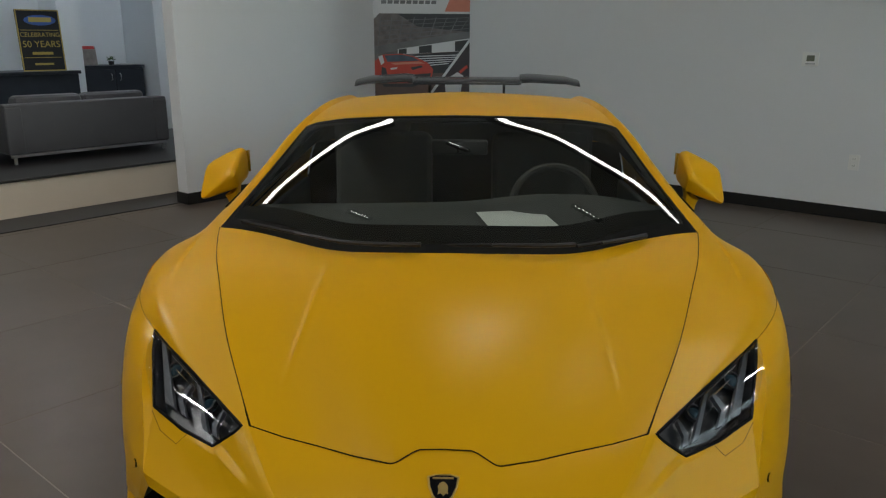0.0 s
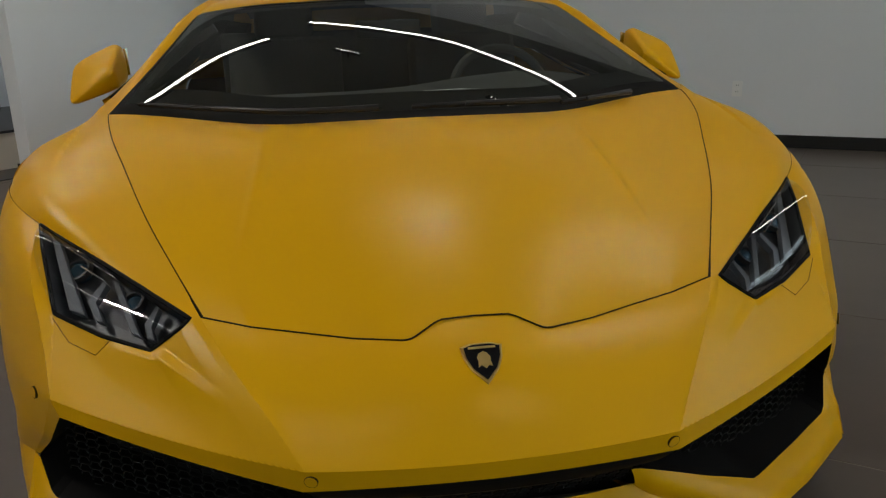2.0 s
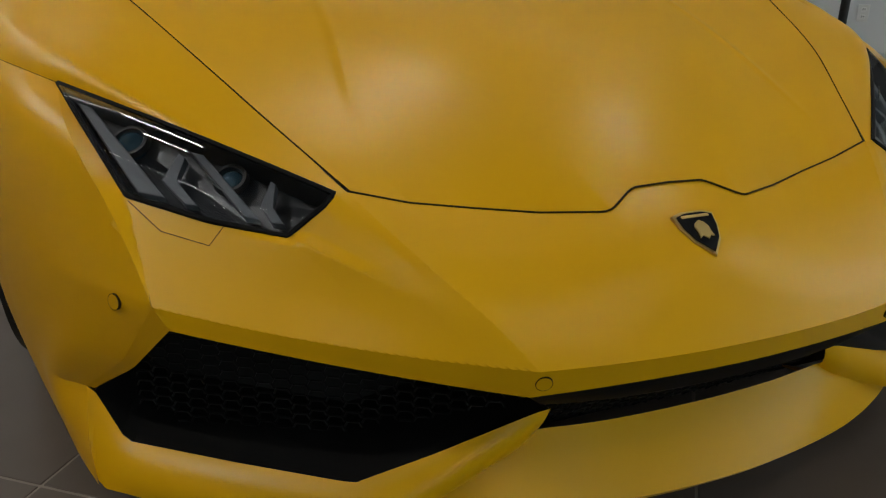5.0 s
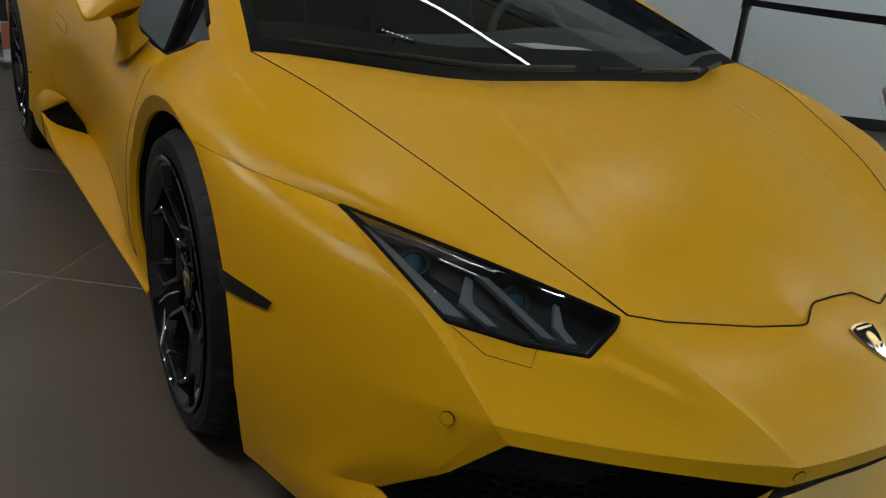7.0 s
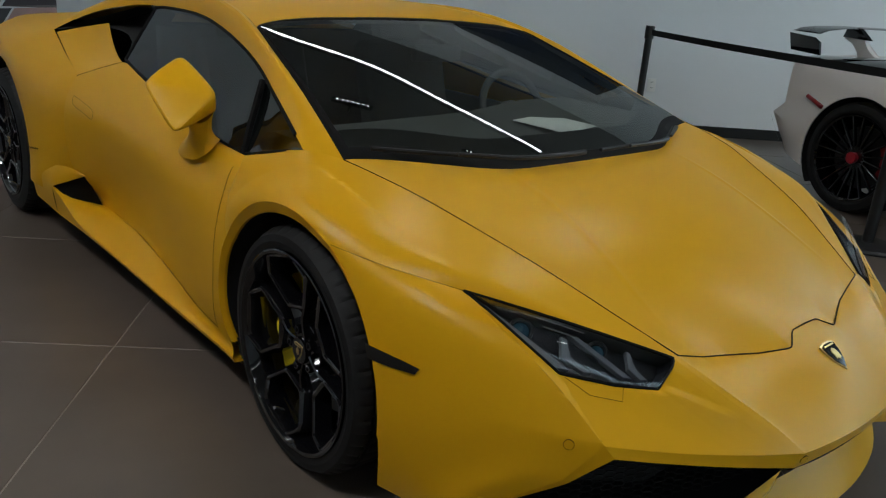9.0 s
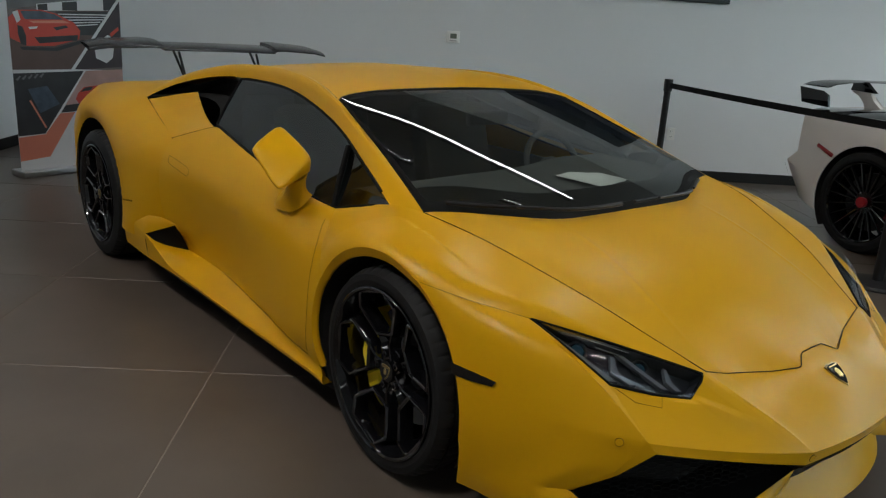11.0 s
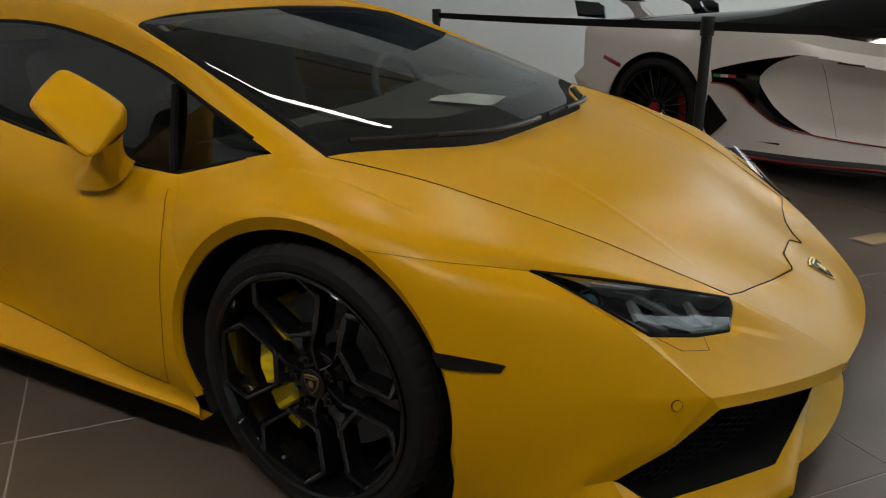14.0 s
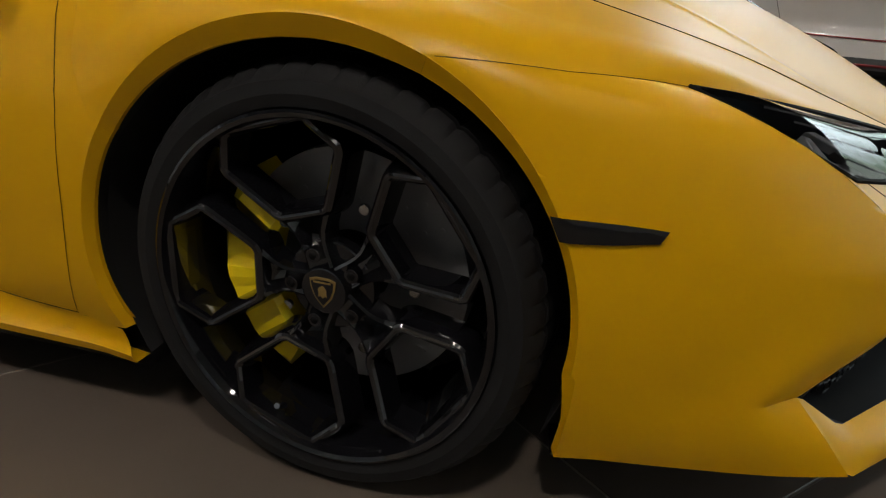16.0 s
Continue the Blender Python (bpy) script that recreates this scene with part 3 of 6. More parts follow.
def mid_point(a, b):
    x = -0.255 + a * 0.022
    if abs(x) > 0.262 or b < 0 or b > 4:
        return None
    s = b / 4
    return (x, -0.92 - 0.065 * s + 0.25 * x * x, 0.192 + 0.07 * s)


part("grille_mesh", honeycomb(mid_point, 24, 5, 0, 0, 0.0018), MESHBLACK, car, "black honeycomb mesh")

# body side: door, sill, rear quarter
SIDE_BELT = [(-0.842, 0.44, 0.728), (-0.846, 0.62, 0.737), (-0.836, 0.85, 0.761), (-0.819, 1.1, 0.794), (-0.804, 1.3, 0.826), (-0.795, 1.5, 0.852), (-0.885, 1.746, 0.771)]
SIDE_SHOULDER = [(-0.885, 0.40, 0.70), (-0.893, 0.62, 0.695), (-0.888, 0.85, 0.705), (-0.876, 1.1, 0.725), (-0.868, 1.3, 0.745), (-0.872, 1.5, 0.755), (-0.918, 1.76, 0.715)]
SIDE_UPPER = [(-0.93, 0.385, 0.61), (-0.928, 0.62, 0.60), (-0.918, 0.85, 0.61), (-0.908, 1.1, 0.625), (-0.906, 1.3, 0.64), (-0.915, 1.5, 0.65), (-0.938, 1.78, 0.63)]
SIDE_WAIST = [(-0.957, 0.31, 0.520), (-0.940, 0.60, 0.47), (-0.914, 0.85, 0.475), (-0.893, 1.1, 0.49), (-0.888, 1.3, 0.50), (-0.898, 1.5, 0.51), (-0.935, 1.80, 0.50)]
SIDE_LOWER = [(-0.957, 0.357, 0.40), (-0.938, 0.60, 0.35), (-0.903, 0.85, 0.36), (-0.872, 1.1, 0.375), (-0.862, 1.3, 0.385), (-0.872, 1.5, 0.39), (-0.915, 1.78, 0.38)]
SIDE_TUCK = [(-0.950, 0.364, 0.29), (-0.932, 0.60, 0.26), (-0.895, 0.85, 0.265), (-0.860, 1.1, 0.275), (-0.845, 1.3, 0.285), (-0.842, 1.5, 0.29), (-0.85, 1.74, 0.285)]
SIDE_HEM = [(-0.930, 0.352, 0.20), (-0.918, 0.60, 0.205), (-0.890, 0.85, 0.218), (-0.865, 1.1, 0.23), (-0.848, 1.3, 0.24), (-0.838, 1.5, 0.242), (-0.834, 1.80, 0.235)]
SIDE_LINES = [SIDE_BELT, SIDE_SHOULDER, SIDE_UPPER, SIDE_WAIST, SIDE_LOWER, SIDE_TUCK, SIDE_HEM]
DOOR = loft(SIDE_LINES, 90, 44)
DOOR[:1] = snap(DOOR[:1].copy(), 0.010, 0.33, 0.355)
DOOR = arch_warp(DOOR)
door_edge = DOOR[0][DOOR[0, :, 2] < 0.545]
LIPS.append(arch_lip(door_edge))
both("door", [DOOR, LIPS[2][0]], PAINT, car)
for lip in LIPS:
    both("arch_liner", [lip[1]], WELL, car, "black wheel arch liner")
SKIRT_HEM = arch_warp(curve([(-0.930, 0.352, 0.20), (-0.918, 0.60, 0.205), (-0.890, 0.85, 0.218), (-0.865, 1.1, 0.23), (-0.848, 1.3, 0.24), (-0.838, 1.5, 0.242), (-0.834, 1.72, 0.238)], 50))
SKIRT_EDGE = arch_warp(curve([(-0.932, 0.348, 0.152), (-0.940, 0.65, 0.161), (-0.944, 1.0, 0.168), (-0.950, 1.358, 0.179), (-0.960, 1.636, 0.197), (-0.968, 1.795, 0.252), (-0.976, 1.908, 0.293)], 50))
SKIRT_LOW = arch_warp(curve([(-0.926, 0.348, 0.136), (-0.936, 0.65, 0.146), (-0.940, 1.0, 0.154), (-0.946, 1.358, 0.164), (-0.956, 1.636, 0.172), (-0.959, 1.795, 0.170), (-0.961, 1.908, 0.168)], 50))
ledge = (SKIRT_HEM + SKIRT_EDGE) / 2 + np.array([0.006, 0, -0.006])
both("side_skirt", [loft([SKIRT_HEM, ledge, SKIRT_EDGE], 50, 8), loft([SKIRT_EDGE, SKIRT_LOW], 50, 4), loft([SKIRT_LOW, SKIRT_LOW * np.array([0, 1, 0]) + np.array([-0.80, 0, 0.125])], 50, 3)], PAINT, car)

# rear quarter round the wheel arch
ARCH_Y, ARCH_Z, ARCH_R = 2.615, 0.365, 0.388
ang = np.radians(np.linspace(196, -16, 40))
ARCH_REAR = np.stack([np.full(40, -0.978), ARCH_Y - ARCH_R * np.cos(ang - np.pi) * -1.0, ARCH_Z + ARCH_R * np.sin(ang)], 1)
ARCH_REAR[:, 1] = ARCH_Y + ARCH_R * np.cos(ang)
HAUNCH = curve([(-0.829, 2.21, 0.906), (-0.80, 2.6, 0.935), (-0.78, 3.0, 0.90), (-0.75, 3.27, 0.855)], 30)
QUARTER_OUT = poly([(-0.84, 1.84, 0.25), (-0.905, 1.79, 0.385), (-0.935, 1.80, 0.50), (-0.938, 1.78, 0.63), (-0.918, 1.76, 0.715), (-0.885, 1.746, 0.771), (-0.865, 1.95, 0.835), *HAUNCH.tolist(), (-0.855, 3.30, 0.70), (-0.875, 3.31, 0.50), (-0.875, 3.30, 0.26)], 40)
q_mid = QUARTER_OUT * 0.5 + ARCH_REAR * 0.5
q_mid[:, 0] = np.minimum(QUARTER_OUT[:, 0], -0.955) * 0.35 + -0.985 * 0.65 + 0.06 * np.clip((q_mid[:, 1] - 2.8) / 0.35, 0, 1)
QUARTER = loft([QUARTER_OUT, q_mid, ARCH_REAR], 70, 30)
QUARTER = flange(QUARTER, ARCH_REAR, 0.034, 0.010)
both("rear_quarter", [QUARTER], PAINT, car)
BUTT = loft([curve([(-0.56, 2.2, 1.005), (-0.58, 2.6, 0.945), (-0.59, 3.0, 0.895), (-0.60, 3.28, 0.865)], 30), curve([(-0.70, 2.2, 0.975), (-0.70, 2.6, 0.95), (-0.69, 3.0, 0.905), (-0.68, 3.28, 0.862)], 30), HAUNCH], 30, 9)
both("buttress", [BUTT], PAINT, car)
# tail panel
whole("tail_panel", [loft([[(0, 3.29, 0.87), (-0.60, 3.28, 0.865), (-0.75, 3.27, 0.855)], [(0, 3.40, 0.6), (-0.6, 3.37, 0.6), (-0.87, 3.305, 0.60)], [(0, 3.36, 0.26), (-0.6, 3.35, 0.26), (-0.875, 3.30, 0.26)]], 20, 10)], BLACK, car)

# shoulder air intake behind the side window
INTAKE_PANEL = coons(curve([(-0.795, 1.5, 0.852), (-0.885, 1.746, 0.771)], 12), curve([(-0.715, 1.86, 0.968), (-0.77, 2.03, 0.940), (-0.829, 2.21, 0.906)], 12), curve([(-0.795, 1.5, 0.852), (-0.765, 1.66, 0.885), (-0.715, 1.86, 0.968)], 12), curve([(-0.885, 1.746, 0.771), (-0.865, 1.95, 0.835), (-0.829, 2.21, 0.906)], 12))
INTAKE_PANEL[:, :, 2] -= 0.02 * np.sin(np.pi * np.linspace(0, 1, 12))[:, None] * np.sin(np.pi * np.linspace(0, 1, 12))[None]
INTAKE_PANEL += np.array([0.010, 0, -0.010]) * (np.linspace(0, 1, 12)[None] * np.linspace(0.2, 1, 12)[:, None])[:, :, None]
both("intake_panel", [INTAKE_PANEL], PAINT, car, "recessed yellow panel of the shoulder air intake")
INTAKE_HOLE = coons(curve([(-0.783, 1.5, 0.862), (-0.70, 1.575, 0.94), (-0.618, 1.60, 1.048)], 10), curve([(-0.829, 2.21, 0.906), (-0.72, 2.02, 0.970), (-0.632, 1.76, 1.038)], 10), curve([(-0.783, 1.5, 0.862), (-0.68, 1.80, 0.94), (-0.829, 2.21, 0.906)], 10), poly([(-0.618, 1.60, 1.048), (-0.632, 1.76, 1.038)], 10))
INTAKE_HOLE[1:-1, 1:-1, 0] += 0.10
both("shoulder_duct", [INTAKE_HOLE], WELL, car, "black shoulder air duct")

# side scoop ahead of the rear wheel
S_TOP = curve([(-0.902, 1.690, 0.378), (-0.930, 1.783, 0.394), (-0.950, 1.90, 0.382), (-0.962, 2.02, 0.357), (-0.978, 2.185, 0.318)], 24)
S_EDGE = poly([(-0.910, 1.711, 0.371), (-0.976, 1.908, 0.293), (-0.982, 2.19, 0.313)], 24)
S_EDGE[((S_EDGE - np.array([-0.976, 1.908, 0.293])) ** 2).sum(1).argmin()] = (-0.976, 1.908, 0.293)
S_CREST, S_LOW = poly([(-0.976, 1.908, 0.293), (-0.982, 2.19, 0.313)], 12), poly([(-0.961, 1.908, 0.168), (-0.968, 2.19, 0.180)], 12)
both("scoop_blade", [loft([S_TOP, (S_TOP + S_EDGE) / 2 + np.array([-0.004, 0, 0.004]), S_EDGE], 24, 6), loft([S_CREST, (S_CREST + S_LOW) / 2 + np.array([-0.003, 0, 0]), S_LOW], 12, 6)], PAINT, car)
both("scoop_duct", [coons(poly([(-0.895, 1.712, 0.373), (-0.970, 1.914, 0.291)], 6), poly([(-0.828, 1.722, 0.222), (-0.960, 1.812, 0.236)], 6), poly([(-0.895, 1.712, 0.373), (-0.828, 1.722, 0.222)], 6), poly([(-0.970, 1.914, 0.291), (-0.960, 1.812, 0.236)], 6))], MESHBLACK, car, "black side air intake")

# dark gaps between the panels
SIDE_CLOUD = np.concatenate([g.reshape(-1, 3) for g in (FENDER, DOOR, BUMPER_SIDE, QUARTER)])


def on_side(yz, out=0.0015):
    """Points on the body side at the heights and lengths given."""
    res = []
    for y, z in yz:
        d = np.hypot(SIDE_CLOUD[:, 1] - y, SIDE_CLOUD[:, 2] - z) + np.where(SIDE_CLOUD[:, 0] > -0.70, 1, 0)
        k = np.argsort(d)[:4]
        w = 1 / (d[k] + 1e-4)
        res.append((float((SIDE_CLOUD[k, 0] * w).sum() / w.sum()) - out, y, z))
    return res


def yz_line(pts, n):
    return [(q[1], q[2]) for q in curve([(0, a, b) for a, b in pts], n)]


door_gap = on_side(yz_line([(0.438, 0.722), (0.424, 0.658), (0.415, 0.573), (0.418, 0.50), (0.434, 0.352), (0.462, 0.21)], 36))
sill_gap = on_side(yz_line([(0.460, 0.207), (0.60, 0.209), (0.85, 0.222), (1.1, 0.234), (1.3, 0.244)], 30))
gaps = [(HOOD_FRONT, 0.0017), (HOOD_SEAM, 0.0013), (arch_warp(SIDE_TOP[1:]), 0.0006), (door_gap, 0.0006), (sill_gap, 0.0008),
        (curve([(-0.795, 1.5, 0.854), (-0.840, 1.62, 0.816), (-0.887, 1.746, 0.773)], 12), 0.0009)]
for g, r in gaps:
    for mir in (False, True):
        part("panel_gap", tube_bm(g, r, None, 5, mir), SEAM, car)

# flush door handle: a shallow outlined flap; a small dark script ahead of the rear wheel
handle = on_side(yz_line([(1.708, 0.700), (1.62, 0.690), (1.515, 0.672), (1.508, 0.652), (1.522, 0.640), (1.60, 0.652), (1.700, 0.668), (1.712, 0.684), (1.708, 0.700)], 40), 0.0004)
for mir in (False, True):
    part("door_handle", tube_bm(handle, 0.0007, None, 5, mir), SEAM, car, "flush door handle in the body colour")
for k in range(6):
    yy = 2.05 + k * 0.022
    mark = on_side([(yy, 0.424 - k * 0.003), (yy + 0.015, 0.421 - k * 0.003)], 0.001)
    for mir in (False, True):
        part("side_script", tube_bm(mark, 0.0036, None, 4, mir, False), SEAM, car, "small dark script drawn as bars")

# wheel wells and floor pan
for y0, z0, r0, x0, wid in ((0.010, 0.33, 0.372, -0.918, 0.33), (2.615, 0.365, 0.386, -0.962, 0.41)):
    for mir in (False, True):
        bm = lathe_bm([(0, r0), (wid, r0 + 0.01), (wid, 0.02)], 40)
        bmesh.ops.transform(bm, matrix=pose(x0, y0, z0), verts=bm.verts)
        if mir:
            bmesh.ops.scale(bm, vec=(-1, 1, 1), verts=bm.verts)
        bmesh.ops.bisect_plane(bm, geom=bm.verts[:] + bm.edges[:] + bm.faces[:], plane_co=(0, 0, 0.15), plane_no=(0, 0, -1), clear_outer=True)
        part("wheel_well", bm, WELL, car)
part("floor_pan", box_bm(1.16, 4.1, 0.03, (0, 1.25, 0.118)), WELL, car)
part("floor_pan", box_bm(1.78, 1.66, 0.03, (0, 1.19, 0.118)), WELL, car)
# ---- wheels ----
def bar_bm(bm, p0, p1, w0, w1, x0, x1, depth, flat=0.66):
    """A ridged spoke in the wheel's plane (y, z) from p0 to p1; x0 and x1 are its outer faces."""
    d = Vector((p1[0] - p0[0], p1[1] - p0[1])).normalized()
    s = Vector((-d.y, d.x))
    rings = []
    for p, w, x in ((p0, w0, x0), (p1, w1, x1)):
        pts = [(-1, depth), (-1, 0.005), (-flat, 0.0), (flat, 0.0), (1, 0.005), (1, depth)]
        rings.append([bm.verts.new((x + dx, p[0] + s.x * w / 2 * k, p[1] + s.y * w / 2 * k)) for k, dx in pts])
    n = len(rings[0])
    for i in range(n):
        bm.faces.new((rings[0][i], rings[0][(i + 1) % n], rings[1][(i + 1) % n], rings[1][i]))
    bm.faces.new(rings[0])
    bm.faces.new(rings[1][::-1])


def shield(k):
    """The outline of a shield, k wide."""
    return [(k * x, k * y) for x, y in ((-0.5, 0.42), (-0.25, 0.50), (0.25, 0.50), (0.5, 0.42), (0.46, 0.1), (0.32, -0.25), (0.0, -0.62), (-0.32, -0.25), (-0.46, 0.1))]


def badge_parts(owner, m, k, thick=0.004):
    part("badge_rim", prism_bm(shield(k), thick, m=m, bevel=0.0012), GOLD, owner, "gold-edged shield badge", False)
    part("badge_field", prism_bm(shield(k * 0.86), thick * 0.4, m=m @ pose(0, 0, thick)), GLOSSBLACK, owner, "black shield field", False)
    fig = [(-0.11, 0.16), (0.0, 0.22), (0.09, 0.17), (0.16, 0.06), (0.15, -0.06), (0.17, -0.19), (0.09, -0.16), (0.02, -0.24), (-0.08, -0.15), (-0.16, -0.20), (-0.14, -0.04), (-0.16, 0.07)]
    part("badge_emblem", prism_bm([(x * k, y * k) for x, y in fig], thick * 0.5, m=m @ pose(0, 0, thick * 1.3)), GOLD, owner, "plain gold emblem", False)
    part("badge_band", prism_bm([(-0.33 * k, 0.31 * k), (0.33 * k, 0.31 * k), (0.33 * k, 0.37 * k), (-0.33 * k, 0.37 * k)], thick * 0.3, m=m @ pose(0, 0, thick * 1.35)), GOLD, owner, "", False)


def make_wheel(R, width, phase, hub_x):
    w = width / 2
    ob = new("wheel")
    ob.empty_display_size = 0.1
    ob.parent = car
    ob["label"] = "black twin-spoke alloy wheel with a low-profile tyre"
    # tyre with a grooved tread
    side = [(-w + 0.016, 0.258), (-w + 0.002, 0.268), (-w - 0.002, 0.285), (-w + 0.001, 0.302), (-w + 0.010, R - 0.016), (-w + 0.022, R - 0.006)]
    tread = [(-w + 0.034, R - 0.001)]
    for gx in (-0.5, 0.0, 0.5):
        c = gx * width * 0.62
        tread += [(c - 0.006, R), (c - 0.005, R - 0.007), (c + 0.005, R - 0.007), (c + 0.006, R)]
    prof = side + tread + [(-x, r) for x, r in reversed(side + [(-w + 0.034, R - 0.001)])]
    bm = lathe_bm(prof, 240)
    shoulder = [v for v in bm.verts if -w + 0.015 < v.co.x < -w + 0.060 and v.co.yz.length > R - 0.012]
    for v in shoulder:
        k = int(round(math.atan2(v.co.z, v.co.y) / (2 * math.pi) * 240)) % 5
        if k == 0:
            f = (v.co.yz.length - 0.0042) / v.co.yz.length
            v.co.y *= f
            v.co.z *= f
    part("tyre", bm, RUBBER, ob, "low-profile black rubber tyre")
    # rim barrel and lip
    part("rim", lathe_bm([(-w + 0.016, 0.258), (-w - 0.003, 0.266), (-w - 0.005, 0.262), (-w - 0.002, 0.256), (-w + 0.012, 0.250), (-w + 0.03, 0.244), (0.0, 0.236), (w - 0.02, 0.232), (w - 0.012, 0.256)], 72), GLOSSBLACK, ob)
    lip_x = -w + 0.002
    for k in range(5):
        a = radians(phase + 72 * k)
        di, la = (-math.cos(a), math.sin(a)), (math.sin(a), math.cos(a))
        pt = lambda r, l: (di[0] * r + la[0] * l, di[1] * r + la[1] * l)
        bm = bmesh.new()
        # six-sided frame, closed along the rim
        corners = [(0.113, 0.040), (0.195, 0.096), (0.249, 0.064), (0.249, -0.064), (0.195, -0.096), (0.113, -0.040)]
        path = []
        for i, c in enumerate(corners):
            p0, p1 = corners[i - 1], corners[(i + 1) % 6]
            for f in (0.82, 0.93):
                path.append([p0[j] + (c[j] - p0[j]) * f for j in (0, 1)])
            path.append([0.94 * c[j] + 0.03 * (p0[j] + p1[j]) for j in (0, 1)])
            for f in (0.07, 0.18):
                path.append([c[j] + (p1[j] - c[j]) * f for j in (0, 1)])
        mid = (0.178, 0.0)
        rings = []
        for i, c in enumerate(path):
            q0, q1 = path[i - 1], path[(i + 1) % len(path)]
            t = Vector((q1[0] - q0[0], q1[1] - q0[1])).normalized()
            n = Vector((t.y, -t.x))
            if n.dot(Vector((c[0] - mid[0], c[1] - mid[1]))) < 0:
                n = -n
            f = min(1, max(0, (c[0] - 0.11) / 0.13))
            x = hub_x + (lip_x + 0.004 - hub_x) * f ** 1.3
            ring = []
            for o, dx in ((-0.012, 0.050), (-0.0095, 0.013), (-0.007, 0.0045), (-0.0035, 0.001), (0.0, 0.0), (0.0035, 0.001), (0.007, 0.0045), (0.0105, 0.013), (0.016, 0.050)):
                y, z = pt(c[0] + n.x * o, c[1] + n.y * o)
                ring.append(bm.verts.new((x + dx, y, z)))
            rings.append(ring)
        for i in range(len(rings)):
            r0, r1 = rings[i], rings[(i + 1) % len(rings)]
            for j in range(9):
                bm.faces.new((r0[j], r0[(j + 1) % 9], r1[(j + 1) % 9], r1[j]))
        # trunk from the hub to the frame
        prev = None
        for r, w, dip in ((0.030, 0.042, 0.003), (0.055, 0.040, 0.006), (0.070, 0.042, 0.020), (0.084, 0.050, 0.030), (0.104, 0.076, 0.016), (0.119, 0.092, 0.001)):
            ring = []
            for k2, dx in ((-1, 0.044), (-1, 0.003), (-0.8, 0.0), (-0.4, dip * 0.8), (0, dip), (0.4, dip * 0.8), (0.8, 0.0), (1, 0.003), (1, 0.044)):
                y, z = pt(r, w / 2 * k2)
                ring.append(bm.verts.new((hub_x + 0.004 + dx, y, z)))
            if prev:
                for j in range(9):
                    bm.faces.new((prev[j], prev[(j + 1) % 9], ring[(j + 1) % 9], ring[j]))
            else:
                bm.faces.new(ring)
            prev = ring
        bm.faces.new(prev)
        part("spoke", bm, WHEELBLACK, ob)
        b = pt(0.054, 0)
        part("wheel_bolt", cyl_bm(0.0115, 0.0115, 0.016, (hub_x + 0.005, b[0], b[1]), "x", 16, None, 0.002), GLOSSBLACK, ob)
        part("bolt_socket", cyl_bm(0.0062, 0.0062, 0.002, (hub_x - 0.0034, b[0], b[1]), "x", 6), MESHBLACK, ob)
        rv = (-math.cos(a + 0.628) * 0.118, math.sin(a + 0.628) * 0.118)
        part("rivet", cyl_bm(0.009, 0.009, 0.008, (hub_x + 0.052, rv[0], rv[1]), "x", 14, None, 0.002), SILVER, ob)
    va = radians(phase - 145)
    vy, vz = -math.cos(va) * 0.232, math.sin(va) * 0.232
    part("valve", tube_bm([(lip_x + 0.030, vy, vz), (lip_x + 0.012, vy * 0.94, vz * 0.94), (lip_x - 0.002, vy * 0.90, vz * 0.90)], [0.005, 0.006, 0.0045], None, 10), SILVER, ob, "short steel valve stem")
    part("hub", cyl_bm(0.070, 0.066, 0.03, (hub_x + 0.034, 0, 0), "x", 40, None, 0.004), GLOSSBLACK, ob)
    cap = part("center_cap", cyl_bm(0.036, 0.034, 0.012, (hub_x + 0.002, 0, 0), "x", 32, None, 0.003), GLOSSBLACK, ob, "black centre cap with a shield")
    badge_parts(cap, Matrix.Translation((hub_x - 0.004, 0, 0)) @ pose(0, 0, 0, 0, 0, -90) @ pose(0, 0, 0, 90, 0, 0), 0.042, 0.002)
    # brakes
    disc = lathe_bm([(0.0, 0.06), (-0.004, 0.09), (-0.004, 0.188), (0.026, 0.188), (0.026, 0.06)], 64)
    for ring, cnt in ((0.112, 16), (0.140, 20), (0.168, 24)):
        for k in range(cnt):
            a = 2 * math.pi * (k + ring * 30) / cnt
            cyl_bm(0.0035, 0.0035, 0.001, (-0.0052, ring * math.cos(a), ring * math.sin(a)), "x", 8, disc)
    part("brake_disc", disc, DISC, ob, "drilled grey brake disc")
    cal, rows = bmesh.new(), []
    for k in range(19):
        a = radians(137 + k * 5.7)
        bulge = 0.008 * math.sin(math.pi * k / 18) + (0.004 if k % 6 in (2, 3) else 0.0)
        rows.append([cal.verts.new((x, -math.cos(a) * r, math.sin(a) * r)) for r, x in ((0.118, 0.030), (0.118, -0.034 - bulge), (0.128, -0.044 - bulge), (0.192, -0.044 - bulge), (0.211, -0.028), (0.213, 0.045))])
    for r0, r1 in zip(rows, rows[1:]):
        for j in range(6):
            cal.faces.new((r0[j], r0[(j + 1) % 6], r1[(j + 1) % 6], r1[j]))
    cal.faces.new(rows[0])
    cal.faces.new(rows[-1])
    part("brake_caliper", cal, CALIPER, ob, "yellow brake caliper", False)
    return ob


front_right = make_wheel(0.3215, 0.245, 34, -0.090)
rear_right = make_wheel(0.345, 0.305, 50, -0.135)
front_right.matrix_basis = pose(-0.834, 0.002, 0.3215, 0, 0, -2.5)
rear_right.matrix_basis = pose(-0.826, 2.62, 0.345)
for src, m in ((front_right, pose(0.834, 0.002, 0.3215, 0, 0, 177.5)), (rear_right, pose(0.826, 2.62, 0.345, 0, 0, 180))):
    copy_thing(src, m)

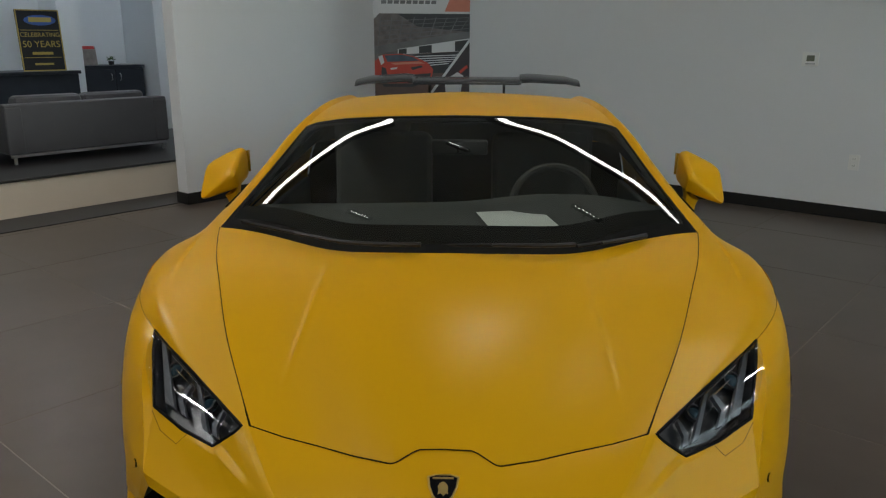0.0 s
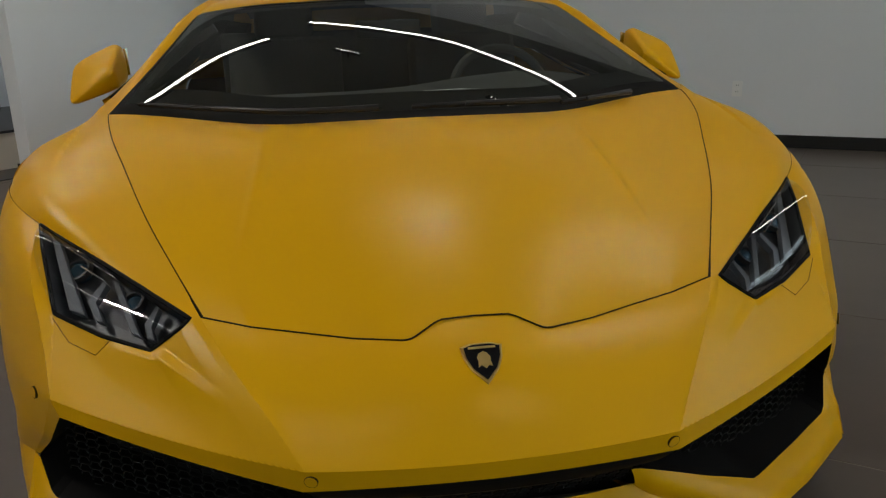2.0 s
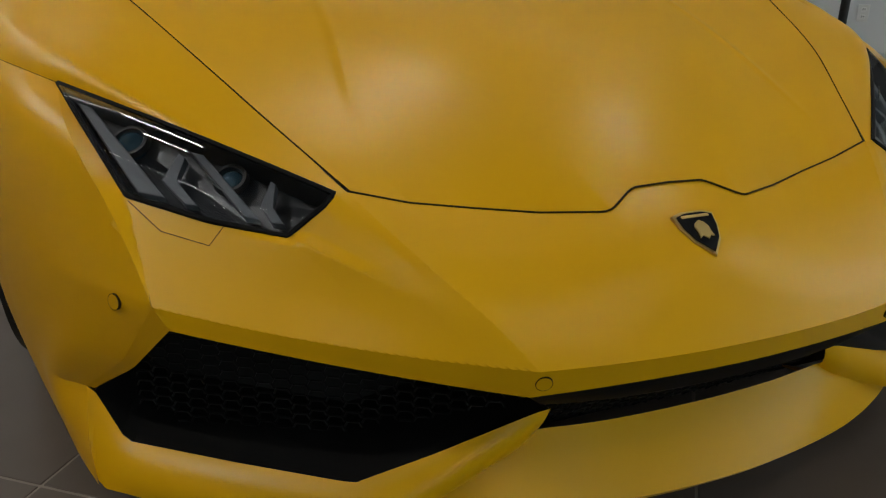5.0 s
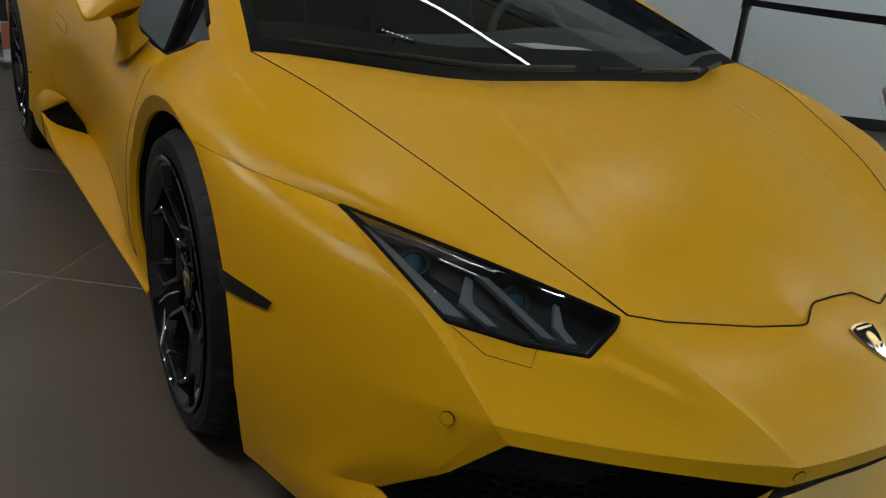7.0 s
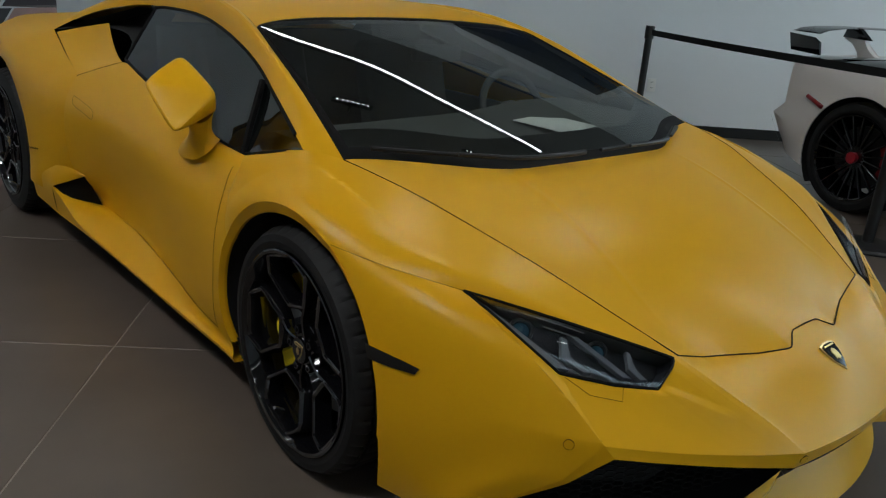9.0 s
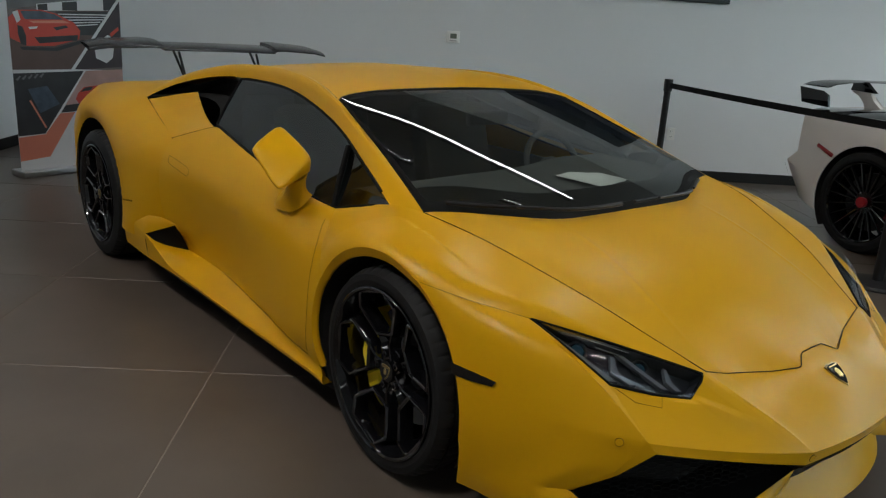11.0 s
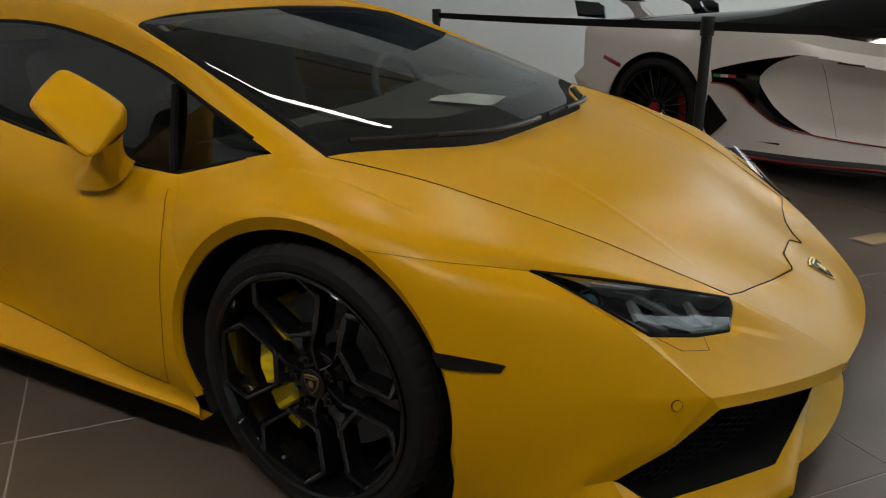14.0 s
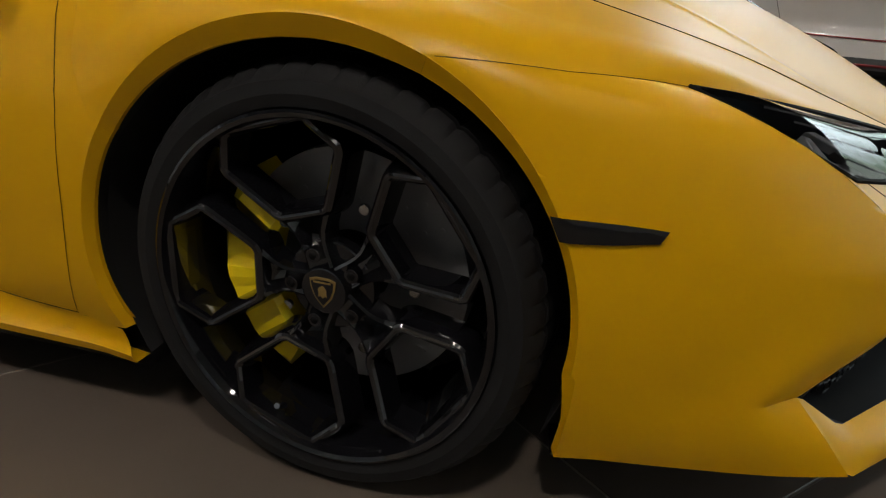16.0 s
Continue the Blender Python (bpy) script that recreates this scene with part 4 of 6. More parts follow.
# ---- headlights ----
HL_O, HL_T, HL_B, HL_OB = Vector((-0.809, -0.449, 0.623)), Vector((-0.484, -0.768, 0.512)), Vector((-0.551, -0.783, 0.466)), Vector((-0.735, -0.665, 0.506))
hl_e1 = (HL_T - HL_O).normalized()
hl_n = hl_e1.cross((HL_OB + HL_B) / 2 - HL_O).normalized()
if hl_n.y > 0:
    hl_n = -hl_n
hl_e2 = hl_n.cross(hl_e1)
if hl_e2.dot(HL_B - HL_O) < 0:
    hl_e2 = -hl_e2
hl_m = Matrix.Translation(HL_O) @ Matrix((hl_e1, hl_e2, hl_n)).transposed().to_4x4()
HL_TOP, HL_LOW = poly(LIGHT_TOP[::-1], 30), poly([HL_OB, (-0.640, -0.735, 0.482), HL_B], 30)
HL_OUT, HL_IN = poly([HL_O, (-0.788, -0.52, 0.590), HL_OB], 16), poly([HL_T, (-0.50, -0.777, 0.500), HL_B], 16)
LENS_GRID = coons(HL_TOP, HL_LOW, HL_OUT, HL_IN, 0.004)
lens_rel = LENS_GRID - np.array(HL_O)
lens_a, lens_b, lens_d = [lens_rel @ np.array(v) for v in (hl_e1, hl_e2, hl_n)]
lens_terms = np.stack([np.ones_like(lens_a), lens_a, lens_b, lens_a ** 2, lens_a * lens_b, lens_b ** 2], -1)
lens_fit = lens_terms @ np.linalg.lstsq(lens_terms.reshape(-1, 6), lens_d.reshape(-1), rcond=None)[0]
LENS_GRID = LENS_GRID + (lens_fit - lens_d)[:, :, None] * np.array(hl_n)
lens_v = np.linspace(0, 1, LENS_GRID.shape[1])[None]
lens_h = np.linalg.norm(LENS_GRID[:, -1] - LENS_GRID[:, 0], axis=1)[:, None]
LENS_GRID = LENS_GRID + (0.14 * lens_h * 4 * lens_v * (1 - lens_v))[:, :, None] * np.array(hl_n)
RING = np.concatenate([HL_TOP, HL_IN[1:], HL_LOW[::-1][1:], HL_OUT[::-1][1:]])
GREY_BAR = material("grey_light_guide", (0.13, 0.137, 0.147), 0.45, spec=0.3, vary=0.1, scale=40)
LAMP_BOX = material("headlight_housing", (0.012, 0.013, 0.016), 0.3, spec=0.5, vary=0.3, scale=20)
PROJECTOR = material("projector_glass", (0.02, 0.05, 0.07), 0.05, spec=0.9)
STRIPS = [[(0.030, 0.008), (0.056, 0.006), (0.255, 0.092), (0.215, 0.100)], [(0.226, 0.022), (0.240, 0.025), (0.251, 0.064), (0.303, 0.084), (0.286, 0.089), (0.233, 0.070)], [(0.240, 0.013), (0.260, 0.010), (0.392, 0.068), (0.370, 0.072)], [(0.370, 0.008), (0.380, 0.010), (0.396, 0.046), (0.425, 0.060), (0.408, 0.065), (0.380, 0.048)]]
for mir in (False, True):
    light = new("headlight")
    light.parent = car
    light["label"] = "angular headlight with grey light guides behind clear glass"
    flip = Matrix.Diagonal((-1, 1, 1, 1)) if mir else Matrix.Identity(4)
    lens = part("lens", grid_bm(LENS_GRID, None, mir), LENS, light, "clear headlight glass")
    lens.visible_shadow = False
    nrm = np.array(hl_n)
    back = RING * 0.0 + RING.mean(axis=0) + (RING - RING.mean(axis=0)) * 0.94 - nrm * 0.05
    bm = grid_bm(np.stack([RING - nrm * 0.002, back], 1), None, mir)
    grid_bm(np.stack([back, np.repeat(back.mean(axis=0)[None], len(back), 0)], 1), bm, mir)
    part("housing", bm, LAMP_BOX, light, "dark grey headlight housing", False)
    bm = tube_bm(np.concatenate([RING, RING[:1]]), 0.0042, None, 6, mir)
    part("bezel", bm, MESHBLACK, light)
    for s in STRIPS:
        bm = prism_bm(s, 0.014, m=flip @ hl_m @ pose(0, 0, -0.032), bevel=0.002)
        part("light_guide", bm, GREY_BAR, light, "frosted grey light guide", False)
    # silver lines stand in for the streaks that ceiling lights reflect in the glass
    for f, depth, i0, i1 in ((0.08, 0.008, 7, 17), (0.20, 0.016, 9, 15)):
        line = [LENS_GRID[k, int(f * 15)] * (1 - f) + LENS_GRID[k, -1] * f * 0.3 + LENS_GRID[k, 0] * f * 0.7 - nrm * depth for k in range(i0, i1)]
        part("glint_line", tube_bm(line, 0.0017, None, 6, mir), SILVER, light, "thin silver line in place of a lens reflection")
    for a, b, r in ((0.142, 0.030, 0.022), (0.312, 0.024, 0.019)):
        bm = bmesh.new()
        bmesh.ops.create_uvsphere(bm, u_segments=24, v_segments=12, radius=r)
        bmesh.ops.transform(bm, matrix=flip @ hl_m @ Matrix.Translation((a, b, -0.040)), verts=bm.verts)
        part("projector", bm, PROJECTOR, light, "dark projector lens")
        ring = lathe_bm([(0.0, r + 0.006), (0.010, r + 0.004), (0.010, r - 0.001), (0.0, r - 0.002)], 32)
        bmesh.ops.transform(ring, matrix=flip @ hl_m @ Matrix.Translation((a, b, -0.034)) @ pose(0, 0, 0, 0, -90, 0), verts=ring.verts)
        part("projector_ring", ring, BLACK, light)

# washer flap outline, parking sensors, side markers
for mir in (False, True):
    c = [(-0.734, -0.680, 0.503), (-0.700, -0.722, 0.471), (-0.646, -0.764, 0.459), (-0.625, -0.747, 0.476)]
    part("washer_gap", tube_bm(np.array(c) + np.array([0, -0.0015, 0.0005]), 0.0006, None, 5, mir), SEAM, car)
    k = -1 if mir else 1
    for p, n in (((-0.292, -1.0065, 0.3190), (-0.28, -0.95, -0.24)), ((-0.766, -0.737, 0.389), (-0.80, -0.58, 0.10))):
        q = Vector((p[0] * k, p[1], p[2]))
        d = Vector((n[0] * k, n[1], n[2])).normalized()
        m = Matrix.Translation(q) @ d.to_track_quat("Z", "Y").to_matrix().to_4x4()
        sensor = new("parking_sensor")
        sensor.parent = car
        bm = cyl_bm(0.0111, 0.0111, 0.008, (0, 0, -0.0032), "z", 24)
        bmesh.ops.transform(bm, matrix=m, verts=bm.verts)
        part("sensor_ring", bm, SEAM, sensor)
        bm = cyl_bm(0.0108, 0.0104, 0.009, (0, 0, -0.0032), "z", 24, None, 0.001)
        bmesh.ops.transform(bm, matrix=m, verts=bm.verts)
        part("sensor_face", bm, PAINT, sensor)
    top = on_side(yz_line([(-0.316, 0.489), (-0.38, 0.483), (-0.425, 0.477), (-0.452, 0.472)], 10), 0.004)
    low = on_side(yz_line([(-0.329, 0.458), (-0.38, 0.456), (-0.42, 0.4565), (-0.443, 0.457)], 10), 0.004)
    g = np.stack([np.array(top), (np.array(top) + np.array(low)) / 2 + np.array([-0.0015, 0, 0]), np.array(low)], 1)
    part("side_marker", grid_bm(g, None, mir), GLOSSBLACK, car, "smoked side marker lamp")

# nose badge
badge_m = Matrix.Translation((-0.003, -0.9160, 0.4490)) @ Matrix((Vector((1, 0, 0)), Vector((0, 0.835, 0.55)).normalized(), Vector((0, -0.55, 0.835)))).transposed().to_4x4()
badge = new("badge")
badge.parent = car
badge["label"] = "black shield badge with a gold edge"
badge_parts(badge, badge_m, 0.070, 0.005)

# ---- door mirrors ----
for mir in (False, True):
    k = -1 if mir else 1
    mirror = new("door_mirror")
    mirror.parent = car
    mirror["label"] = "yellow angular door mirror on a short stalk"
    bm = bmesh.new()
    hull = [(-0.880, 0.760, 0.970), (-0.905, 0.715, 0.966), (-0.876, 0.534, 0.894), (-1.020, 0.514, 0.776), (-1.037, 0.685, 0.904), (-1.036, 0.60, 0.832), (-0.864, 0.565, 0.826), (-0.93, 0.56, 0.796), (-0.868, 0.735, 0.848), (-0.99, 0.735, 0.872), (-0.945, 0.70, 0.80)]
    for x, y, z in hull:
        bm.verts.new((x * k, y, z))
    res = bmesh.ops.convex_hull(bm, input=bm.verts)
    loose = [v for v in bm.verts if not v.link_faces]
    bmesh.ops.delete(bm, geom=loose, context="VERTS")
    bmesh.ops.dissolve_limit(bm, angle_limit=radians(17), verts=bm.verts[:], edges=bm.edges[:])
    bmesh.ops.bevel(bm, geom=bm.edges[:], offset=0.015, segments=4, profile=0.5, affect="EDGES", clamp_overlap=True)
    bmesh.ops.triangulate(bm, faces=[f for f in bm.faces if len(f.verts) > 4])
    bmesh.ops.remove_doubles(bm, verts=bm.verts, dist=0.001)
    bmesh.ops.subdivide_edges(bm, edges=[e for e in bm.edges if e.calc_length() > 0.02], cuts=2, use_grid_fill=True)
    bmesh.ops.triangulate(bm, faces=[f for f in bm.faces if len(f.verts) > 4])
    for _ in range(3):
        bmesh.ops.smooth_vert(bm, verts=bm.verts, factor=0.5, use_axis_x=True, use_axis_y=True, use_axis_z=True)
    part("mirror_housing", bm, PAINT, mirror)
    bm = bmesh.new()
    for x, y, z in [(-0.872, 0.745, 0.95), (-0.872, 0.745, 0.86), (-0.975, 0.735, 0.865), (-0.93, 0.74, 0.935)]:
        bm.verts.new((x * k, y + 0.016, z))
    bmesh.ops.convex_hull(bm, input=bm.verts)
    part("mirror_glass", bm, material("mirror_glass", (0.8, 0.8, 0.8), 0.03, metal=1.0) if not mir else bpy.data.materials["mirror_glass"], mirror, "", False)
    bm = bmesh.new()
    grid_bm(loft([[(-0.872, 0.57, 0.83), (-0.90, 0.575, 0.80), (-0.935, 0.60, 0.79), (-0.925, 0.66, 0.80), (-0.885, 0.66, 0.83), (-0.872, 0.57, 0.83)], [(-0.878, 0.575, 0.775), (-0.90, 0.575, 0.765), (-0.922, 0.60, 0.76), (-0.915, 0.645, 0.765), (-0.885, 0.645, 0.775), (-0.878, 0.575, 0.775)], [(-0.858, 0.565, 0.748), (-0.902, 0.575, 0.703), (-0.920, 0.62, 0.682), (-0.916, 0.735, 0.682), (-0.872, 0.735, 0.735), (-0.858, 0.565, 0.748)]], 24, 10), bm, mir)
    part("mirror_stalk", bm, PAINT, mirror)

# ---- rear wing ----
wing = new("rear_wing")
wing.parent = car
wing["label"] = "grey carbon-fibre rear wing on thin struts"


def foil(x, y, z, c, th, tilt):
    s = np.linspace(0, 2 * np.pi, 25)
    px = (1 - np.cos(s)) / 2
    pz = np.where(s < np.pi, 1, -0.35) * th * np.sqrt(np.clip(px, 0, 1)) * (1 - px) * 2.2
    return [(x, y + c * a, z + b + tilt * c * a) for a, b in zip(px, pz)]


secs = [(-0.80, 3.19, 1.058, 0.20), (-0.70, 3.16, 1.076, 0.235), (-0.45, 3.13, 1.088, 0.26), (-0.385, 3.13, 1.085, 0.25), (-0.375, 3.14, 1.072, 0.22), (0, 3.13, 1.075, 0.22), (0.375, 3.14, 1.072, 0.22), (0.385, 3.13, 1.085, 0.25), (0.45, 3.13, 1.088, 0.26), (0.70, 3.16, 1.076, 0.235), (0.80, 3.19, 1.058, 0.20)]
bm = grid_bm(np.array([foil(x, y, z + 0.012, c, 0.022, 0.20) for x, y, z, c in secs]))
part("wing_blade", bm, CARBON, wing)
for x in (-0.26, 0.26):
    for y0 in (3.20, 3.29):
        part("wing_strut", tube_bm([(x * 1.02, y0, 1.075), (x, 3.10, 0.895)], 0.008, None, 8), BLACK, wing)

# ---- wipers ----
for pts in ([(-0.70, 0.035, 0.806), (-0.60, -0.02, 0.799), (-0.45, -0.095, 0.792), (-0.33, -0.145, 0.786), (-0.10, -0.166, 0.787)], [(-0.02, -0.172, 0.788), (0.12, -0.168, 0.788), (0.28, -0.160, 0.787), (0.36, -0.138, 0.786)], [(0.37, -0.137, 0.779), (0.50, -0.068, 0.781), (0.60, -0.016, 0.785)]):
    w = new("wiper")
    w.parent = car
    w["label"] = "black wiper lying at the foot of the windscreen"
    c = curve(pts, 24) + np.array([0, 0.008, 0.010])
    part("wiper_blade", tube_bm(c, 0.006, None, 8), RUBBER, w)
    part("wiper_arm", tube_bm(c[8:] + np.array([0, -0.012, 0.003]), np.linspace(0.005, 0.008, 16), None, 8), BLACK, w)
# black border at the foot of the glass
fb = SCREEN + np.array([0, 0.001, -0.0025])
whole("screen_border", [fb[:, :7], fb[-3:], fb[:, -3:]], MESHBLACK, car, "black printed border of the windscreen")

# ---- cabin ----
cabin = new("cabin")
cabin.parent = car
cabin["label"] = "dark cabin with two seats"
part("dashboard", grid_bm(loft([[(-0.70, 0.03, 0.755), (-0.40, -0.06, 0.752), (0, -0.12, 0.750), (0.40, -0.06, 0.752), (0.70, 0.03, 0.755)], [(-0.74, 0.30, 0.78), (-0.40, 0.26, 0.782), (0, 0.25, 0.785), (0.40, 0.26, 0.80), (0.74, 0.30, 0.80)], [(-0.76, 0.50, 0.76), (-0.40, 0.50, 0.77), (0, 0.50, 0.78), (0.40, 0.46, 0.83), (0.76, 0.50, 0.76)], [(-0.76, 0.52, 0.40), (-0.40, 0.52, 0.40), (0, 0.52, 0.42), (0.40, 0.50, 0.45), (0.76, 0.52, 0.40)]], 24, 20)), INTERIOR, cabin)
for x in (-0.37, 0.37):
    seat = part("seat", box_bm(0.48, 0.50, 0.14, (x, 0.95, 0.32), 0.05, 3), INTERIOR, cabin)
    back = box_bm(0.46, 0.12, 0.66, (0, 0, 0.33), 0.05, 3)
    box_bm(0.24, 0.10, 0.16, (0, 0.0, 0.72), 0.04, 3, back)
    bmesh.ops.transform(back, matrix=pose(x, 1.14, 0.33, -16, 0, 0), verts=back.verts)
    part("seat_back", back, INTERIOR, cabin)
sw = bmesh.new()
ringp = [(0.165 * math.cos(a), 0.165 * math.sin(a), 0) for a in np.linspace(0, 2 * math.pi, 41)]
tube_bm(ringp, 0.015, sw, 8, False, False)
cyl_bm(0.06, 0.05, 0.05, (0, 0, -0.01), "z", 24, sw, 0.01)
box_bm(0.30, 0.03, 0.02, (0, 0.0, -0.005), 0.006, 2, sw)
box_bm(0.03, 0.15, 0.02, (0, -0.075, -0.005), 0.006, 2, sw)
bmesh.ops.transform(sw, matrix=pose(0.37, 0.56, 0.76, 66, 0, 0), verts=sw.verts)
part("steering_wheel", sw, INTERIOR, cabin)
part("bulkhead", box_bm(1.3, 0.04, 0.62, (0, 1.52, 0.68), 0.01), INTERIOR, cabin)
part("cabin_floor", box_bm(1.5, 1.3, 0.03, (0, 0.95, 0.22)), INTERIOR, cabin)
part("inner_mirror", box_bm(0.22, 0.03, 0.06, (0, 0.62, 0.985), 0.012, 3), BLACK, cabin)
paper = part("paper_sheet", box_bm(0.235, 0.205, 0.0015, (0, 0, 0), 0.0004, 1, None, pose(0, 0, 0, 3, 0, 13)), material("white_paper", (0.75, 0.78, 0.76), 0.7, vary=0.04, scale=30))
paper.location = (0.204, 0.205, 0.796)
tagged(paper, "white paper sheet lying on the black dashboard", "paper")

# ---- showroom; its own frame is turned by WALL_TURN ----
WALL_TURN = -38.2
ROOM = pose(0, 0, 0, 0, 0, WALL_TURN)
WALL = material("painted_wall", (0.83, 0.845, 0.855), 0.75, vary=0.02, scale=1.5, bump=0.08, bump_scale=220)
BASEBOARD = material("black_vinyl_base", (0.012, 0.012, 0.012), 0.45)
GROUT = material("light_grout", (0.25, 0.22, 0.19), 0.9)
CEILING = material("dark_painted_ceiling", (0.32, 0.325, 0.32), 0.9)
BEIGE = material("beige_riser", (0.66, 0.57, 0.46), 0.6, vary=0.04, scale=3)
ALU = material("dark_anodised_frame", (0.05, 0.05, 0.055), 0.4, metal=0.6)
STEEL = material("brushed_steel", (0.55, 0.55, 0.55), 0.3, metal=1.0)


def tile_material():
    m = material("dark_porcelain_tile", (0.07, 0.06, 0.052), 0.34, bump=0.02, bump_scale=60, spec=0.5)
    nt = m.node_tree
    b = nt.nodes["Principled BSDF"]
    tc, info = nt.nodes.new("ShaderNodeTexCoord"), nt.nodes.new("ShaderNodeObjectInfo")
    add = nt.nodes.new("ShaderNodeVectorMath")
    add.operation = "ADD"
    mul = nt.nodes.new("ShaderNodeMath")
    mul.operation, mul.inputs[1].default_value = "MULTIPLY", 37.0
    nt.links.new(info.outputs["Random"], mul.inputs[0])
    nt.links.new(tc.outputs["Object"], add.inputs[0])
    nt.links.new(mul.outputs[0], add.inputs[1])
    cols = []
    for sc, lo, hi in ((1.9, (0.070, 0.055, 0.044), (0.124, 0.099, 0.080)), (9.0, (0.086, 0.068, 0.054), (0.106, 0.085, 0.068))):
        n = nt.nodes.new("ShaderNodeTexNoise")
        n.inputs["Scale"].default_value, n.inputs["Detail"].default_value = sc, 4
        nt.links.new(add.outputs[0], n.inputs["Vector"])
        r = nt.nodes.new("ShaderNodeValToRGB")
        r.color_ramp.elements[0].position, r.color_ramp.elements[1].position = 0.25, 0.75
        r.color_ramp.elements[0].color, r.color_ramp.elements[1].color = (*lo, 1), (*hi, 1)
        nt.links.new(n.outputs[0], r.inputs[0])
        cols.append(r)
    mx = nt.nodes.new("ShaderNodeMix")
    mx.data_type = "RGBA"
    mx.inputs[0].default_value = 0.45
    nt.links.new(cols[0].outputs[0], mx.inputs[6])
    nt.links.new(cols[1].outputs[0], mx.inputs[7])
    nt.links.new(mx.outputs[2], b.inputs["Base Color"])
    mr = nt.nodes.new("ShaderNodeMapRange")
    mr.inputs[3].default_value, mr.inputs[4].default_value = 0.31, 0.37
    nt.links.new(cols[0].outputs[0], mr.inputs[0])
    nt.links.new(mr.outputs[0], b.inputs["Roughness"])
    return m


TILE = tile_material()


def put(ob, m=None):
    """Place a top-level object, built in the room's frame."""
    ob.matrix_world = ROOM @ (m or Matrix.Identity(4))
    return ob


def setting(name, bm, mat, label, category, smooth=False):
    ob = put(part(name, bm, mat, None, "", smooth))
    return tagged(ob, label, category, "", "structure")


# walls, ceiling
WALL_Y, WALL_X, EAST_X, SOUTH_Y, TOP = 4.876, -4.43, 7.6, -7.0, 3.9
setting("wall_north", box_bm(EAST_X + 10.0, 0.2, TOP, ((EAST_X - 10.0) / 2 + 0.0, WALL_Y + 0.1, TOP / 2)), WALL, "plain light grey painted wall closing the room out of view with a black base", "wall")
setting("wall_stub", box_bm(0.15, WALL_Y - 1.72, TOP, (WALL_X - 0.075, (WALL_Y + 1.72) / 2, TOP / 2)), WALL, "light grey painted partition wall", "wall")
# south and west walls are out of view, added to close the room
setting("wall_south", box_bm(13.6, 0.2, TOP, (-3.2, SOUTH_Y - 0.1, TOP / 2)), WALL, "plain light grey painted wall closing the room out of view", "wall")
setting("wall_west", box_bm(0.2, 8.2, TOP, (-8.1, -2.9, TOP / 2)), WALL, "plain white painted wall closing the room behind the lounge", "wall")
setting("ceiling", box_bm(EAST_X + 10.4, WALL_Y - SOUTH_Y + 0.4, 0.1, ((EAST_X - 10.0) / 2, (WALL_Y + SOUTH_Y) / 2, TOP + 0.05)), CEILING, "dark painted showroom ceiling", "ceiling")
base = box_bm(EAST_X - WALL_X, 0.014, 0.10, ((EAST_X + WALL_X) / 2, WALL_Y - 0.007, 0.05), 0.003)
box_bm(0.014, WALL_Y - 1.72, 0.10, (WALL_X + 0.007, (WALL_Y + 1.72) / 2, 0.05), 0.003, 2, base)
box_bm(0.178, 0.014, 0.10, (WALL_X - 0.075, 1.713, 0.05), 0.003, 2, base)
setting("baseboard", base, BASEBOARD, "black vinyl baseboard along the wall", "baseboard")

# window walls with daylight outside: east known by reflections, south added for fill
SHOP_GLASS = glass_material("shop_window_glass", (0.95, 1.0, 1.0), 0.9)


def window_wall(name, m, length, step):
    win = put(tagged(new(name), "tall out-of-view shop windows with dark frames, daylight outside", "window", "", "structure"), m)
    n = int(round(length / step))
    for k in range(n + 1):
        part("window_frame", box_bm(0.12, 0.10, TOP, (0, k * length / n, TOP / 2), 0.008), ALU, win, "", False)
    for z in (0.06, 2.75, TOP - 0.05):
        part("window_frame", box_bm(0.11, length, 0.11, (0, length / 2, z), 0.008), ALU, win, "", False)
    for k in range(n):
        w = length / n - 0.10
        for z0, z1 in ((0.115, 2.695), (2.805, TOP - 0.105)):
            pane = part("pane", box_bm(0.012, w, z1 - z0, (0, (k + 0.5) * length / n, (z0 + z1) / 2)), SHOP_GLASS, win, "", False)
            pane.visible_shadow = False


window_wall("window_1", pose(EAST_X, SOUTH_Y, 0), WALL_Y - SOUTH_Y, 2.0)
# no window is known on this side; added to light the car's nose
window_wall("added_window", pose(EAST_X, SOUTH_Y, 0, 0, 0, 90), EAST_X - 3.6, 2.0)
back_mat = bpy.data.materials.new("outdoor_daylight")
back_mat.use_nodes = True
bn = back_mat.node_tree
bn.nodes.remove(bn.nodes["Principled BSDF"])
em, tc, sx, rp = bn.nodes.new("ShaderNodeEmission"), bn.nodes.new("ShaderNodeTexCoord"), bn.nodes.new("ShaderNodeSeparateXYZ"), bn.nodes.new("ShaderNodeValToRGB")
nz = bn.nodes.new("ShaderNodeTexNoise")
nz.inputs["Scale"].default_value, nz.inputs["Detail"].default_value = 0.9, 5
ad = bn.nodes.new("ShaderNodeMath")
ad.operation, ad.inputs[1].default_value = "MULTIPLY_ADD", 3.0
bn.links.new(tc.outputs["Object"], sx.inputs[0])
bn.links.new(tc.outputs["Object"], nz.inputs["Vector"])
bn.links.new(nz.outputs[0], ad.inputs[0])
bn.links.new(sx.outputs[2], ad.inputs[2])
mp = bn.nodes.new("ShaderNodeMapRange")
mp.inputs[1].default_value, mp.inputs[2].default_value = 0.0, 7.0
bn.links.new(ad.outputs[0], mp.inputs[0])
bn.links.new(mp.outputs[0], rp.inputs[0])
rp.color_ramp.elements[0].position, rp.color_ramp.elements[0].color = 0.2, (0.30, 0.30, 0.29, 1)
